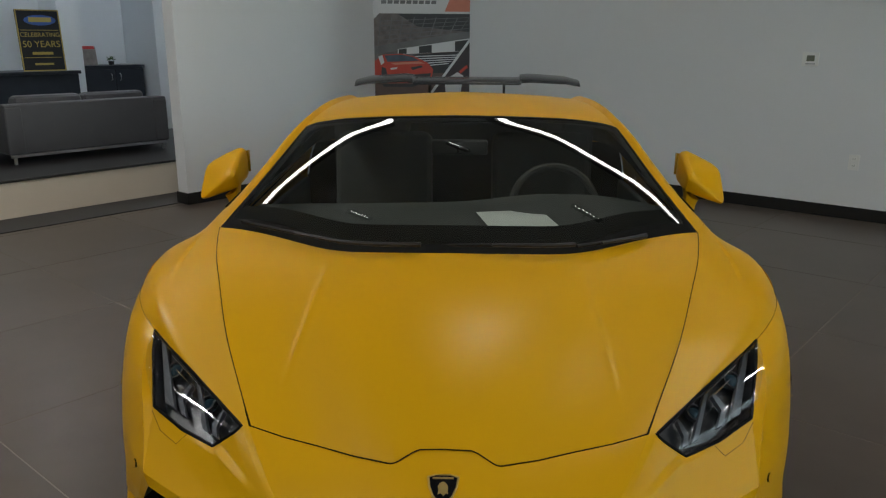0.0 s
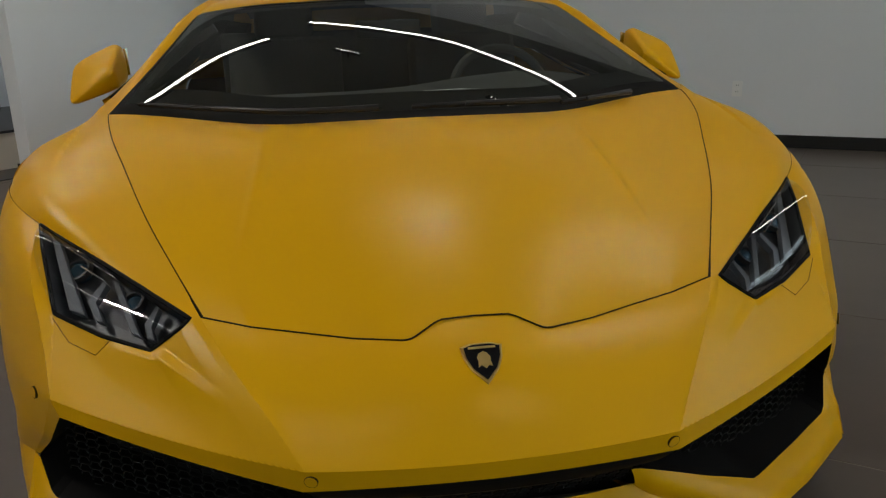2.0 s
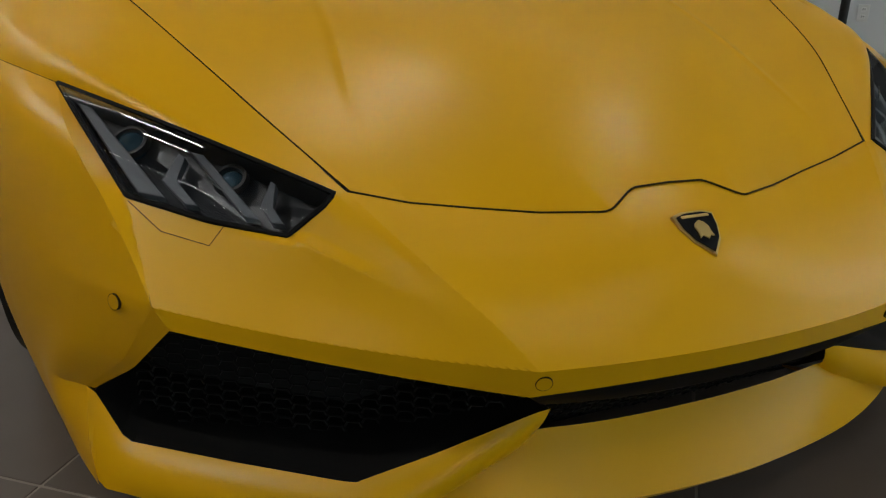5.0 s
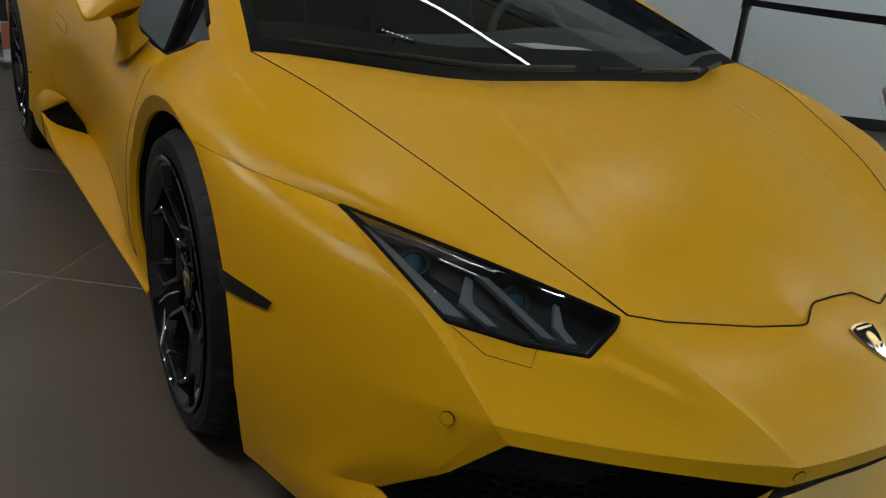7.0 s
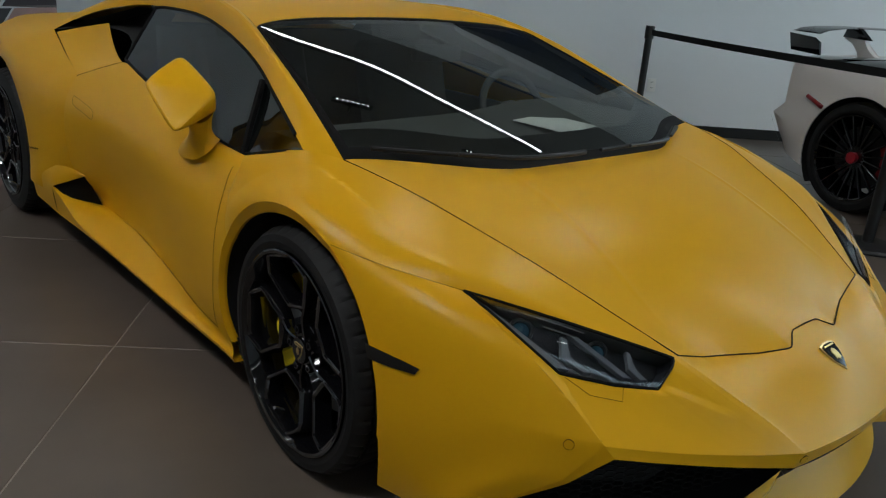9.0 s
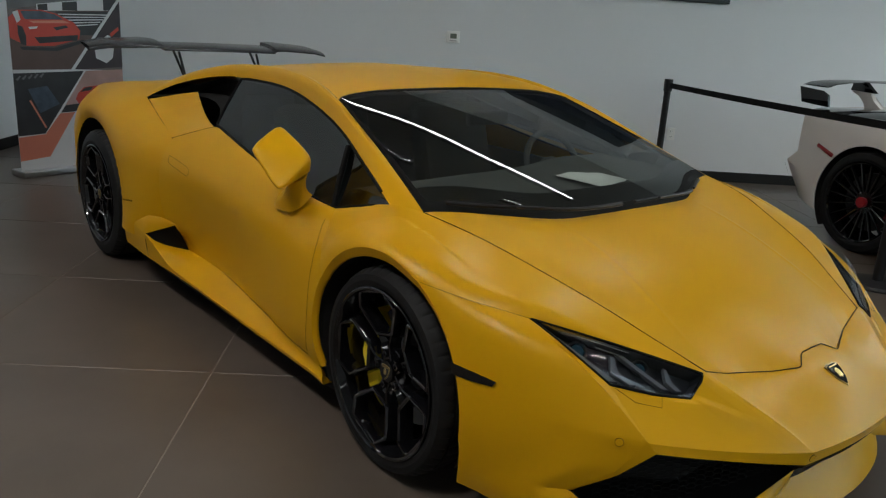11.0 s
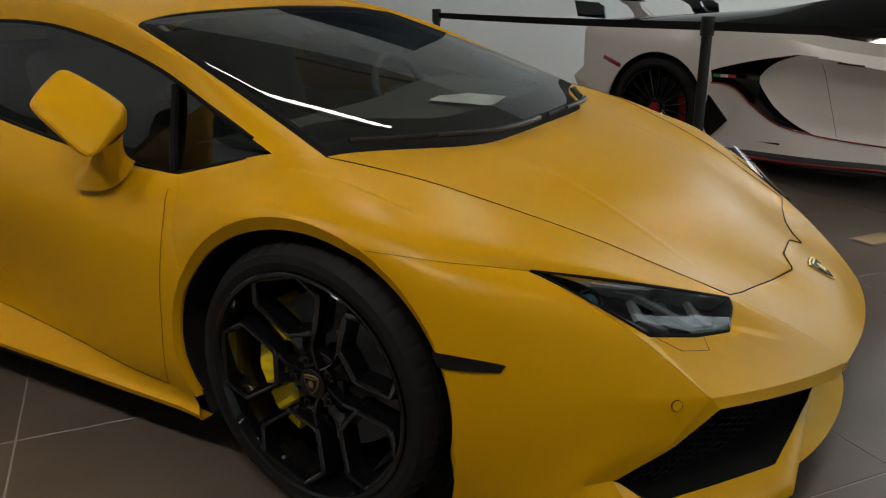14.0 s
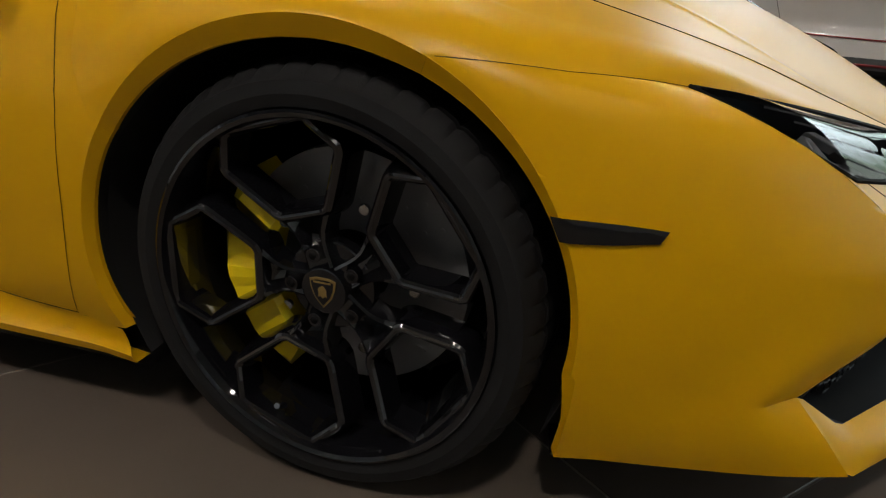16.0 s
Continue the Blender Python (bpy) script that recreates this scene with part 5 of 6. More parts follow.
rp.color_ramp.elements[1].position, rp.color_ramp.elements[1].color = 0.62, (0.84, 0.93, 1.0, 1)
e = rp.color_ramp.elements.new(0.42)
e.color = (0.16, 0.22, 0.15, 1)
bn.links.new(rp.outputs[0], em.inputs[0])
em.inputs[1].default_value = DAYLIGHT
bn.links.new(em.outputs[0], bn.nodes["Material Output"].inputs[0])
setting("backdrop", box_bm(0.05, 26, 12, (EAST_X + 5.0, -1.0, 4.0)), back_mat, "bright overcast daylight beyond the windows", "backdrop")
# glowing sheet added behind the south window as fill light
setting("backdrop", box_bm(26, 0.05, 12, (1.5, SOUTH_Y - 5.0, 4.0)), back_mat, "bright overcast daylight beyond the windows", "backdrop")

# ceiling lights, all out of view; some known by their reflections, others added
GLOW = material("white_led", (0.9, 0.9, 0.9), 0.5, emit=(1.0, 0.98, 0.94), emit_strength=STRIP_GLOW)
HOUSING = material("lamp_housing", (0.03, 0.03, 0.03), 0.5)


def profile_along(line, w, z0, z1):
    """A box section that follows a bent line."""
    p = np.array(line)
    t = np.gradient(p, axis=0)
    t /= np.linalg.norm(t, axis=1, keepdims=True)
    side = np.stack([-t[:, 1], t[:, 0], 0 * t[:, 0]], 1) * w / 2
    up = np.array([0, 0, 1.0])
    ring = [p + side + up * z0, p - side + up * z0, p - side + up * z1, p + side + up * z1, p + side + up * z0]
    bm = grid_bm(np.stack(ring, 1))
    bmesh.ops.remove_doubles(bm, verts=bm.verts, dist=0.0005)
    bmesh.ops.holes_fill(bm, edges=bm.edges[:], sides=4)
    return bm


def strip(points, z=3.7):
    ob = tagged(new("ceiling_light"), "long slim white linear light hung out of view under the ceiling", "ceiling light", "linear ceiling lights")
    mid = np.mean(points, axis=0)
    ob.matrix_world = pose(mid[0], mid[1], z)
    line = curve([(x - mid[0], y - mid[1], 0) for x, y in points], 40)
    part("housing", profile_along(line, 0.07, 0.006, 0.065), HOUSING, ob, "", False)
    part("diffuser", profile_along(line, 0.038, -0.006, 0.005), GLOW, ob, "glowing white diffuser", False)
    for p in (line[3], line[-4]):
        part("hanger", cyl_bm(0.003, 0.003, TOP - z - 0.06, (p[0], p[1], (TOP - z) / 2 + 0.03), "z", 8), HOUSING, ob)


strip([(2.98, 1.10), (2.30, 2.0), (1.88, 2.93), (1.42, 3.48), (0.97, 3.98), (0.42, 4.36), (0.02, 4.62), (-0.42, 4.86)])
strip([(-2.10, 2.62), (-1.98, 2.96), (-1.79, 3.32), (-1.57, 3.67), (-1.34, 3.98), (-1.15, 4.15), (-0.87, 4.35)])
# two more strips, added to light the near side and wheels
strip([(-3.2, 1.0), (-3.0, -2.8)])
strip([(-4.4, -3.6), (-2.0, -5.4)])


def spot_row(x, y, turn, z=3.69):
    """A short lamp of small bright cells."""
    ob = tagged(new("spot_bar"), "short black lamp bar with a row of small white cells", "ceiling light", "spot bars")
    ob.matrix_world = pose(x, y, z, 0, 0, turn)
    part("housing", box_bm(0.36, 0.06, 0.05, (0, 0, 0.03), 0.004), HOUSING, ob, "", False)
    for k in range(7):
        part("cell", box_bm(0.015, 0.015, 0.008, (-0.135 + k * 0.045, 0, 0.002), 0.003), GLOW, ob, "", False)
    part("hanger", cyl_bm(0.012, 0.012, TOP - z - 0.055, (0, 0, (TOP - z) / 2 + 0.0275), "z", 10), HOUSING, ob)


for x, y, t in ((-1.08, 2.05, -44), (1.26, 2.22, -43), (-0.09, 3.63, -45), (2.04, 1.12, -42)):
    spot_row(x, y, t)


def downlight(x, y, power, r=0.09, z=3.5, color=(1.0, 0.95, 0.87)):
    ob = tagged(new("pendant_downlight"), "round black downlight hung out of view from the ceiling", "ceiling light", "downlights")
    ob.matrix_world = pose(x, y, z)
    part("housing", lathe_z([(0.02, 0.30), (r * 0.5, 0.29), (r + 0.02, 0.06), (r + 0.02, -0.02), (r + 0.008, -0.02), (r, 0.04), (0.01, 0.05)], 32), HOUSING, ob)
    part("stem", cyl_bm(0.012, 0.012, TOP - z - 0.28, (0, 0, 0.28 + (TOP - z - 0.28) / 2), "z", 10), HOUSING, ob)
    d = bpy.data.lights.new("downlight", "AREA")
    d.shape, d.size, d.energy, d.color = "DISK", r * 1.9, power, color
    lamp = new("downlight_lamp", d)
    lamp.matrix_world = pose(x, y, z + 0.03)


def lathe_z(profile, n):
    bm = bmesh.new()
    rings = [[bm.verts.new((r * math.cos(2 * math.pi * i / n), r * math.sin(2 * math.pi * i / n), z)) for i in range(n)] for r, z in profile]
    for a, b in zip(rings, rings[1:]):
        for i in range(n):
            bm.faces.new((a[i], a[(i + 1) % n], b[(i + 1) % n], b[i]))
    return bm


# a few follow highlights on the hood; the rest are added as fill light
for x, y, k in ((0.25, 0.65, 1), (-2.7, -0.9, 3.5), (1.9, 0.1, 1), (-1.2, -2.2, 0.42), (0.9, -2.4, 0.5), (-2.9, 1.2, 3.5), (3.6, -1.6, 1.8), (5.6, -2.2, 5.2), (-2.6, 3.2, 1.0)):
    downlight(x, y, SPOT_POWER * k)
# cool fill lamps added over the lounge in place of its daylight
for x, y in ((-6.7, 1.2), (-6.6, 3.2)):
    p = ROOM @ Vector((x, y, 0))
    downlight(p.x, p.y, SPOT_POWER * 1.6, 0.09, 3.3, (0.86, 0.94, 1.0))

# lounge platform and back walls
setting("platform", box_bm(4.9, 9.0, 0.292, (-7.45, 1.9, 0.146)), BEIGE, "beige-fronted raised lounge platform", "platform")
setting("platform_top", box_bm(4.93, 9.0, 0.02, (-7.45, 1.9, 0.302), 0.004), material("dark_lounge_floor", (0.03, 0.028, 0.027), 0.4, vary=0.2), "dark floor of the lounge platform", "floor")
nook = box_bm(0.2, 2.25, TOP, (-8.1, 1.1, TOP / 2))
box_bm(0.55, 0.24, TOP, (-7.82, 2.285, TOP / 2), 0.0, 2, nook)
box_bm(0.2, 0.80, TOP, (-8.22, 2.82, TOP / 2), 0.0, 2, nook)
box_bm(0.85, 2.2, TOP, (-7.80, 4.33, TOP / 2), 0.0, 2, nook)
# white wall; the blue cast of daylight is put into its colour
setting("wall_lounge", nook, material("white_lounge_wall", (0.72, 0.76, 0.80), 0.7, vary=0.02), "white lounge wall with a shallow niche", "wall")
setting("platform_border", box_bm(0.46, 9.0, 0.006, (-4.77, 1.9, 0.0035)), material("dark_slate_border", (0.022, 0.022, 0.025), 0.45, vary=0.2, scale=3), "dark slate border at the foot of the platform", "floor border")
# ---- lounge things (room frame: x towards the windows, y towards the north wall) ----
SOFA = material("grey_sofa_leather", (0.088, 0.086, 0.092), 0.5, vary=0.1, bump=0.3, bump_scale=180)
DARKWOOD = material("dark_blue_black_laminate", (0.022, 0.027, 0.036), 0.45, vary=0.2, scale=8)
sofa = put(tagged(new("sofa"), "grey leather sofa with slim steel legs on the platform", "sofa"))
part("frame", box_bm(0.14, 1.54, 0.44, (-5.80, 1.575, 0.62), 0.02, 3), SOFA, sofa)
for y in (0.88, 2.27):
    part("arm", box_bm(0.80, 0.15, 0.42, (-6.12, y, 0.61), 0.025, 3), SOFA, sofa)
part("seat", box_bm(0.66, 1.25, 0.20, (-6.18, 1.575, 0.55), 0.03, 3), SOFA, sofa)
for y in (1.262, 1.888):
    part("cushion", box_bm(0.16, 0.62, 0.40, (-5.95, y, 0.70), 0.05, 3), SOFA, sofa)
part("rail", box_bm(0.03, 1.50, 0.025, (-5.76, 1.575, 0.385), 0.004), STEEL, sofa, "polished steel rail", False)
for x in (-5.76, -6.46):
    for y in (0.86, 2.29):
        part("leg", box_bm(0.025, 0.025, 0.075, (x, y, 0.3495), 0.003), STEEL, sofa, "polished steel leg", False)

counter = put(tagged(new("counter"), "dark laminate counter against the lounge wall", "counter"))
part("body", box_bm(0.54, 1.90, 0.70, (-7.73, 1.34, 0.662), 0.006), DARKWOOD, counter, "", False)
part("top", box_bm(0.58, 1.94, 0.035, (-7.72, 1.34, 1.03), 0.004), DARKWOOD, counter, "", False)

cab = put(tagged(new("cabinet"), "dark two-door cabinet standing in a wall niche", "cabinet"))
part("body", box_bm(0.40, 0.74, 0.74, (-7.86, 2.815, 0.69), 0.004), DARKWOOD, cab, "", False)
part("top", box_bm(0.43, 0.76, 0.028, (-7.85, 2.815, 1.074), 0.003), DARKWOOD, cab, "", False)
for y in (2.63, 3.0):
    d = part("door", box_bm(0.018, 0.36, 0.70, (-7.65, y, 0.69), 0.003), DARKWOOD, cab, "", False)
    k = 0.13 if y < 2.8 else -0.13
    part("handle", tube_bm([(-7.64, y + k, 0.99), (-7.615, y + k, 0.98), (-7.615, y + k, 0.92), (-7.64, y + k, 0.91)], 0.005, None, 6), STEEL, d, "steel bar handle")

POSTER_BLACK = material("poster_black", (0.012, 0.013, 0.016), 0.35)
POSTER_GOLD = material("poster_gold", (0.42, 0.31, 0.08), 0.4)
POSTER_BLUE = material("poster_blue", (0.05, 0.11, 0.35), 0.4)


def text_part(words, size, mat, parent, m):
    c = bpy.data.curves.new("lettering", "FONT")
    c.body, c.size, c.align_x, c.extrude = words, size, "CENTER", 0.0006
    tmp = bpy.data.objects.new("lettering", c)
    scene.collection.objects.link(tmp)
    me = bpy.data.meshes.new_from_object(tmp.evaluated_get(bpy.context.evaluated_depsgraph_get()))
    bpy.data.objects.remove(tmp)
    me.materials.clear()
    me.materials.append(mat)
    ob = new("lettering", me)
    ob.parent = parent
    ob.matrix_local = m
    return ob


# anniversary poster leaning on the counter; its face looks along +x of the room
poster = put(tagged(new("poster"), "black and gold anniversary poster propped on the counter", "poster"), pose(-7.50, 1.945, 1.049, 0, -4, 0))
part("board", box_bm(0.02, 0.46, 0.65, (0, 0, 0.325), 0.002), POSTER_BLACK, poster, "", False)
edge = box_bm(0.006, 0.46, 0.012, (0.010, 0, 0.006))
for c, s in (((0.010, 0, 0.644), (0.006, 0.46, 0.012)), ((0.010, -0.224, 0.325), (0.006, 0.012, 0.64)), ((0.010, 0.224, 0.325), (0.006, 0.012, 0.64)), ((0.0115, 0, 0.435), (0.002, 0.40, 0.006)), ((0.0115, 0, 0.145), (0.002, 0.40, 0.006)), ((0.0115, 0, 0.075), (0.002, 0.20, 0.022)), ((0.0115, 0, 0.190), (0.002, 0.22, 0.030))):
    box_bm(*s, c, 0, 2, edge)
part("gold_trim", edge, POSTER_GOLD, poster, "", False)
el = cyl_bm(1, 1, 0.002, (0, 0, 0), "x", 40)
bmesh.ops.transform(el, matrix=Matrix.Translation((0.0118, 0.02, 0.54)) @ Matrix.Diagonal((1, 0.17, 0.055, 1)), verts=el.verts)
part("logo_oval", el, POSTER_BLUE, poster, "plain blue oval", False)
part("logo_bar", box_bm(0.002, 0.24, 0.05, (0.0135, 0.02, 0.545), 0.0), POSTER_GOLD, poster, "", False)
face = Matrix(((0, 0, 1, 0), (1, 0, 0, 0), (0, 1, 0, 0), (0, 0, 0, 1)))
text_part("CELEBRATING", 0.066, POSTER_GOLD, poster, Matrix.Translation((0.0118, 0, 0.365)) @ face)
text_part("50 YEARS", 0.098, POSTER_GOLD, poster, Matrix.Translation((0.0118, 0, 0.255)) @ face)

mag = put(tagged(new("magazine"), "magazine with a red masthead standing on the cabinet", "magazine"), pose(-7.80, 2.60, 1.0885, 0, -8, 0))
part("cover", box_bm(0.008, 0.18, 0.23, (0, 0, 0.10), 0.001), material("magazine_cover", (0.25, 0.23, 0.22), 0.4, vary=0.5, scale=18), mag, "", False)
part("masthead", box_bm(0.002, 0.15, 0.035, (0.005, 0, 0.205)), material("masthead_red", (0.5, 0.05, 0.05), 0.4), mag, "", False)
potted = put(tagged(new("potted_plant"), "small green plant in a dark round pot", "plant"), pose(-7.80, 2.86, 1.0885))
part("pot", lathe_z([(0.001, 0.0), (0.028, 0.0), (0.036, 0.045), (0.033, 0.045), (0.026, 0.01)], 20), BLACK, potted)
lv = bmesh.new()
rnd = random.Random(4)
for k in range(70):
    a, b, r = rnd.uniform(0, 6.28), rnd.uniform(0.1, 1.4), rnd.uniform(0.025, 0.055)
    p = Vector((r * math.cos(a) * math.cos(b) * 1.1, r * math.sin(a) * math.cos(b) * 1.1, 0.05 + r * math.sin(b)))
    q = pose(*p, rnd.uniform(0, 360), rnd.uniform(0, 360), rnd.uniform(0, 360))
    vs = [lv.verts.new(q @ Vector(c)) for c in ((0, -0.010, 0), (0.006, 0, 0.002), (0, 0.012, 0), (-0.006, 0, 0.002))]
    lv.faces.new(vs)
part("leaves", lv, material("plant_leaf", (0.05, 0.10, 0.03), 0.5, vary=0.3), potted, "", False)
tray = put(tagged(new("tray"), "flat pale tray lying on the dark cabinet", "tray"), pose(-7.80, 3.06, 1.0885))
part("dish", lathe_z([(0.001, 0.004), (0.06, 0.004), (0.08, 0.014), (0.083, 0.013), (0.062, 0.0), (0.001, 0.0)], 28), material("pale_ceramic", (0.5, 0.5, 0.5), 0.35), tray)

# ---- on the north wall ----
PLASTIC = material("white_plastic", (0.90, 0.90, 0.88), 0.4)
thermo = put(tagged(new("thermostat"), "white thermostat with a grey display on the wall", "thermostat"), pose(-0.355, WALL_Y, 1.242))
part("case", box_bm(0.125, 0.024, 0.105, (0, -0.012, 0), 0.006, 3), PLASTIC, thermo)
part("display", box_bm(0.060, 0.004, 0.045, (0.004, -0.0255, 0.008), 0.002), material("lcd_display", (0.17, 0.19, 0.155), 0.25), thermo, "grey-green display", False)
part("key", box_bm(0.07, 0.003, 0.008, (0.004, -0.025, -0.035), 0.001), material("grey_key", (0.4, 0.4, 0.4), 0.5), thermo, "", False)


def outlet(x, z):
    ob = put(tagged(new("wall_outlet"), "white plastic power outlet low on the wall", "outlet", "outlets"), pose(x, WALL_Y, z))
    part("plate", box_bm(0.078, 0.008, 0.122, (0, -0.004, 0), 0.003, 2), PLASTIC, ob)
    for dz in (-0.026, 0.026):
        s = part("socket", box_bm(0.034, 0.004, 0.030, (0, -0.009, dz), 0.004, 2), PLASTIC, ob)
        for dx in (-0.007, 0.007):
            part("slot", box_bm(0.003, 0.002, 0.010, (dx, -0.0112, dz + 0.003)), BLACK, s, "", False)


outlet(0.06, 0.455)
outlet(1.866, 0.448)
pic = put(tagged(new("wall_picture"), "large dark framed picture of a white car", "picture"), pose(0.99, WALL_Y, 1.70))
part("frame", box_bm(2.50, 0.04, 1.10, (0, -0.022, 0.55), 0.004), POSTER_BLACK, pic, "", False)
part("print", box_bm(2.44, 0.004, 1.04, (0, -0.0445, 0.55)), material("dark_print", (0.012, 0.020, 0.042), 0.3, vary=0.5, scale=3), pic, "", False)
part("print_car", prism_bm([(-0.55, 0.06), (-0.30, 0.03), (0.2, 0.025), (0.45, 0.05), (0.50, 0.16), (0.30, 0.24), (0.1, 0.36), (-0.2, 0.36), (-0.42, 0.22), (-0.58, 0.16)], 0.002, m=Matrix.Translation((0.0, -0.0485, 0)) @ pose(0, 0, 0, 90, 0, 0)), material("print_white", (0.45, 0.46, 0.48), 0.4, vary=0.3, scale=9), pic, "plain white car shape", False)

# ---- retractable belt barriers ----
POST = material("black_powder_coat", (0.012, 0.012, 0.013), 0.45, bump=0.1)
BELT = material("black_webbing", (0.014, 0.014, 0.015), 0.8, bump=0.3, bump_scale=400)
POSTS = [(4.15, 2.56), (2.675, -0.07), (1.75, -2.75)]


def stanchion(x, y, to=None):
    ob = tagged(new("stanchion"), "black belt stanchion with a round base", "stanchion", "belt barrier posts")
    ob.matrix_world = pose(x, y, 0)
    part("base", lathe_z([(0.001, 0.0), (0.172, 0.0), (0.178, 0.008), (0.165, 0.022), (0.06, 0.034), (0.001, 0.036)], 48), POST, ob)
    part("pole", cyl_bm(0.031, 0.031, 0.86, (0, 0, 0.46), "z", 24), POST, ob)
    part("head", cyl_bm(0.040, 0.040, 0.11, (0, 0, 0.935), "z", 24, None, 0.006), POST, ob)
    if to:
        v = Vector((to[0] - x, to[1] - y, 0))
        d = v.normalized()
        s = np.linspace(0.04 / v.length, 1 - 0.04 / v.length, 16)
        g = np.array([[tuple(v * t + Vector((0, 0, 0.935 + dz - 0.008 * math.sin(math.pi * t)))) for dz in (-0.024, 0.024)] for t in s])
        bm = grid_bm(g)
        bmesh.ops.solidify(bm, geom=bm.faces[:], thickness=0.0015)
        part("belt", bm, BELT, ob, "taut black belt")


stanchion(*POSTS[0], POSTS[1])
stanchion(*POSTS[1], POSTS[2])
stanchion(*POSTS[2])

# ---- roll-up banner ----
banner = tagged(new("banner_stand"), "white roll-up banner printed with red cars", "banner")
banner.matrix_world = pose(-0.87, 4.90, 0, 0, 0, math.degrees(math.atan2(0.215, 0.87)))
B_WHITE, B_DARK, B_RED = material("banner_white", (0.62, 0.62, 0.63), 0.5, vary=0.03), material("banner_dark_print", (0.025, 0.024, 0.027), 0.45, vary=0.8, scale=7), material("banner_red", (0.50, 0.045, 0.025), 0.4, vary=0.15, scale=6)
B_CORAL, B_GREY = material("banner_coral", (0.60, 0.20, 0.13), 0.5, vary=0.15, scale=2), material("banner_grey_print", (0.13, 0.125, 0.13), 0.45, vary=0.6, scale=5)
B_SKY = material("banner_sunset", (0.44, 0.27, 0.24), 0.45, vary=0.4, scale=6)
part("sheet", box_bm(0.90, 0.004, 1.98, (0.45, 0, 1.03)), B_WHITE, banner, "", False)
part("base", box_bm(0.94, 0.20, 0.05, (0.45, 0.02, 0.025), 0.012, 3), STEEL, banner)
part("top_rail", cyl_bm(0.014, 0.014, 0.90, (0.45, 0, 2.02), "x", 16), STEEL, banner)
part("support_pole", cyl_bm(0.010, 0.010, 1.96, (0.45, 0.03, 1.03), "z", 12), STEEL, banner)


def print_piece(name, outline, mat, layer):
    part(name, prism_bm(outline, 0.0006, m=Matrix.Translation((0, -0.0022 - 0.0007 * layer, 0)) @ pose(0, 0, 0, 90, 0, 0)), mat, banner, "", False)


def spot(pts):
    """Points of the print, in its own units, as places on the sheet."""
    return [(x / 600, 1.62 - y / 618) for x, y in pts]


B_BLUE = material("banner_steel_blue", (0.05, 0.07, 0.10), 0.4, vary=0.7, scale=18)
B_ROAD = material("banner_road", (0.10, 0.06, 0.05), 0.45, vary=0.3, scale=5)
B_CROWD = material("banner_crowd", (0.12, 0.10, 0.098), 0.5, vary=0.9, scale=16)
B_PLUM = material("banner_plum", (0.035, 0.02, 0.025), 0.45, vary=0.4, scale=6)
print_piece("photo_panel", [(0.0, 0.83), (0.90, 0.81), (0.90, 1.62), (0.05, 1.62), (0.0, 1.57)], B_CROWD, 0)
print_piece("photo_roof", spot([(130, 0), (540, 0), (540, 100), (240, 70)]), B_DARK, 1)
for k in range(9):
    print_piece("photo_beam", spot([(20 + 58 * k, 165 - 9 * k), (36 + 62 * k, 20), (41 + 62 * k, 20), (25 + 58 * k, 165 - 9 * k)]), B_GREY, 2)
for k in range(5):
    print_piece("photo_beam", spot([(30, 40 + 26 * k), (540, 18 + 20 * k), (540, 21 + 20 * k), (30, 44 + 26 * k)]), B_GREY, 3)
print_piece("photo_haze", spot([(0, 180), (540, 95), (540, 135), (0, 225)]), B_GREY, 1)
print_piece("photo_track", spot([(0, 330), (250, 220), (540, 200), (540, 300), (400, 495), (0, 495)]), B_ROAD, 1)
print_piece("photo_asphalt", spot([(215, 225), (540, 208), (540, 330), (300, 330)]), B_DARK, 2)
print_piece("barrier_boards", spot([(130, 195), (540, 135), (540, 205), (130, 225)]), B_WHITE, 2)
for q in ([(135, 197), (180, 191), (180, 221), (135, 222)], [(250, 180), (322, 172), (322, 215), (250, 218)], [(455, 152), (540, 142), (540, 203), (455, 208)]):
    print_piece("barrier_board", spot(q), B_DARK, 3)
for k in range(5):
    print_piece("photo_line", spot([(225 + 14 * k, 234 + 13 * k), (478 - 14 * k, 226 + 12 * k), (476 - 14 * k, 231 + 12 * k), (230 + 14 * k, 239 + 13 * k)]), B_WHITE, 3)
print_piece("printed_car", spot([(0, 262), (40, 226), (150, 220), (215, 234), (300, 272), (330, 310), (322, 350), (200, 384), (70, 386), (0, 350)]), B_RED, 4)
print_piece("printed_window", spot([(55, 230), (150, 226), (212, 238), (252, 260), (72, 266)]), B_BLUE, 5)
print_piece("printed_grille", spot([(110, 346), (318, 330), (312, 356), (130, 374)]), B_DARK, 5)
print_piece("printed_wheel", spot([(38, 292), (60, 300), (72, 340), (70, 384), (46, 378), (36, 330)]), B_DARK, 5)
print_piece("printed_headlight", spot([(200, 298), (262, 286), (272, 296), (214, 312)]), B_DARK, 5)
print_piece("printed_headlight", spot([(84, 300), (128, 296), (122, 306), (90, 310)]), B_WHITE, 6)
print_piece("printed_shine", spot([(90, 272), (250, 264), (282, 276), (110, 282)]), B_CORAL, 5)
print_piece("printed_shadow", spot([(40, 390), (200, 392), (340, 352), (360, 362), (210, 408), (50, 404)]), B_DARK, 4)
print_piece("printed_pillar", spot([(20, 236), (44, 228), (54, 270), (36, 284)]), B_WHITE, 5)
print_piece("photo_cabin", spot([(280, 495), (540, 485), (540, 150)]), B_PLUM, 3)
print_piece("white_slash", spot([(272, 495), (290, 495), (540, 158), (540, 134)]), B_WHITE, 4)
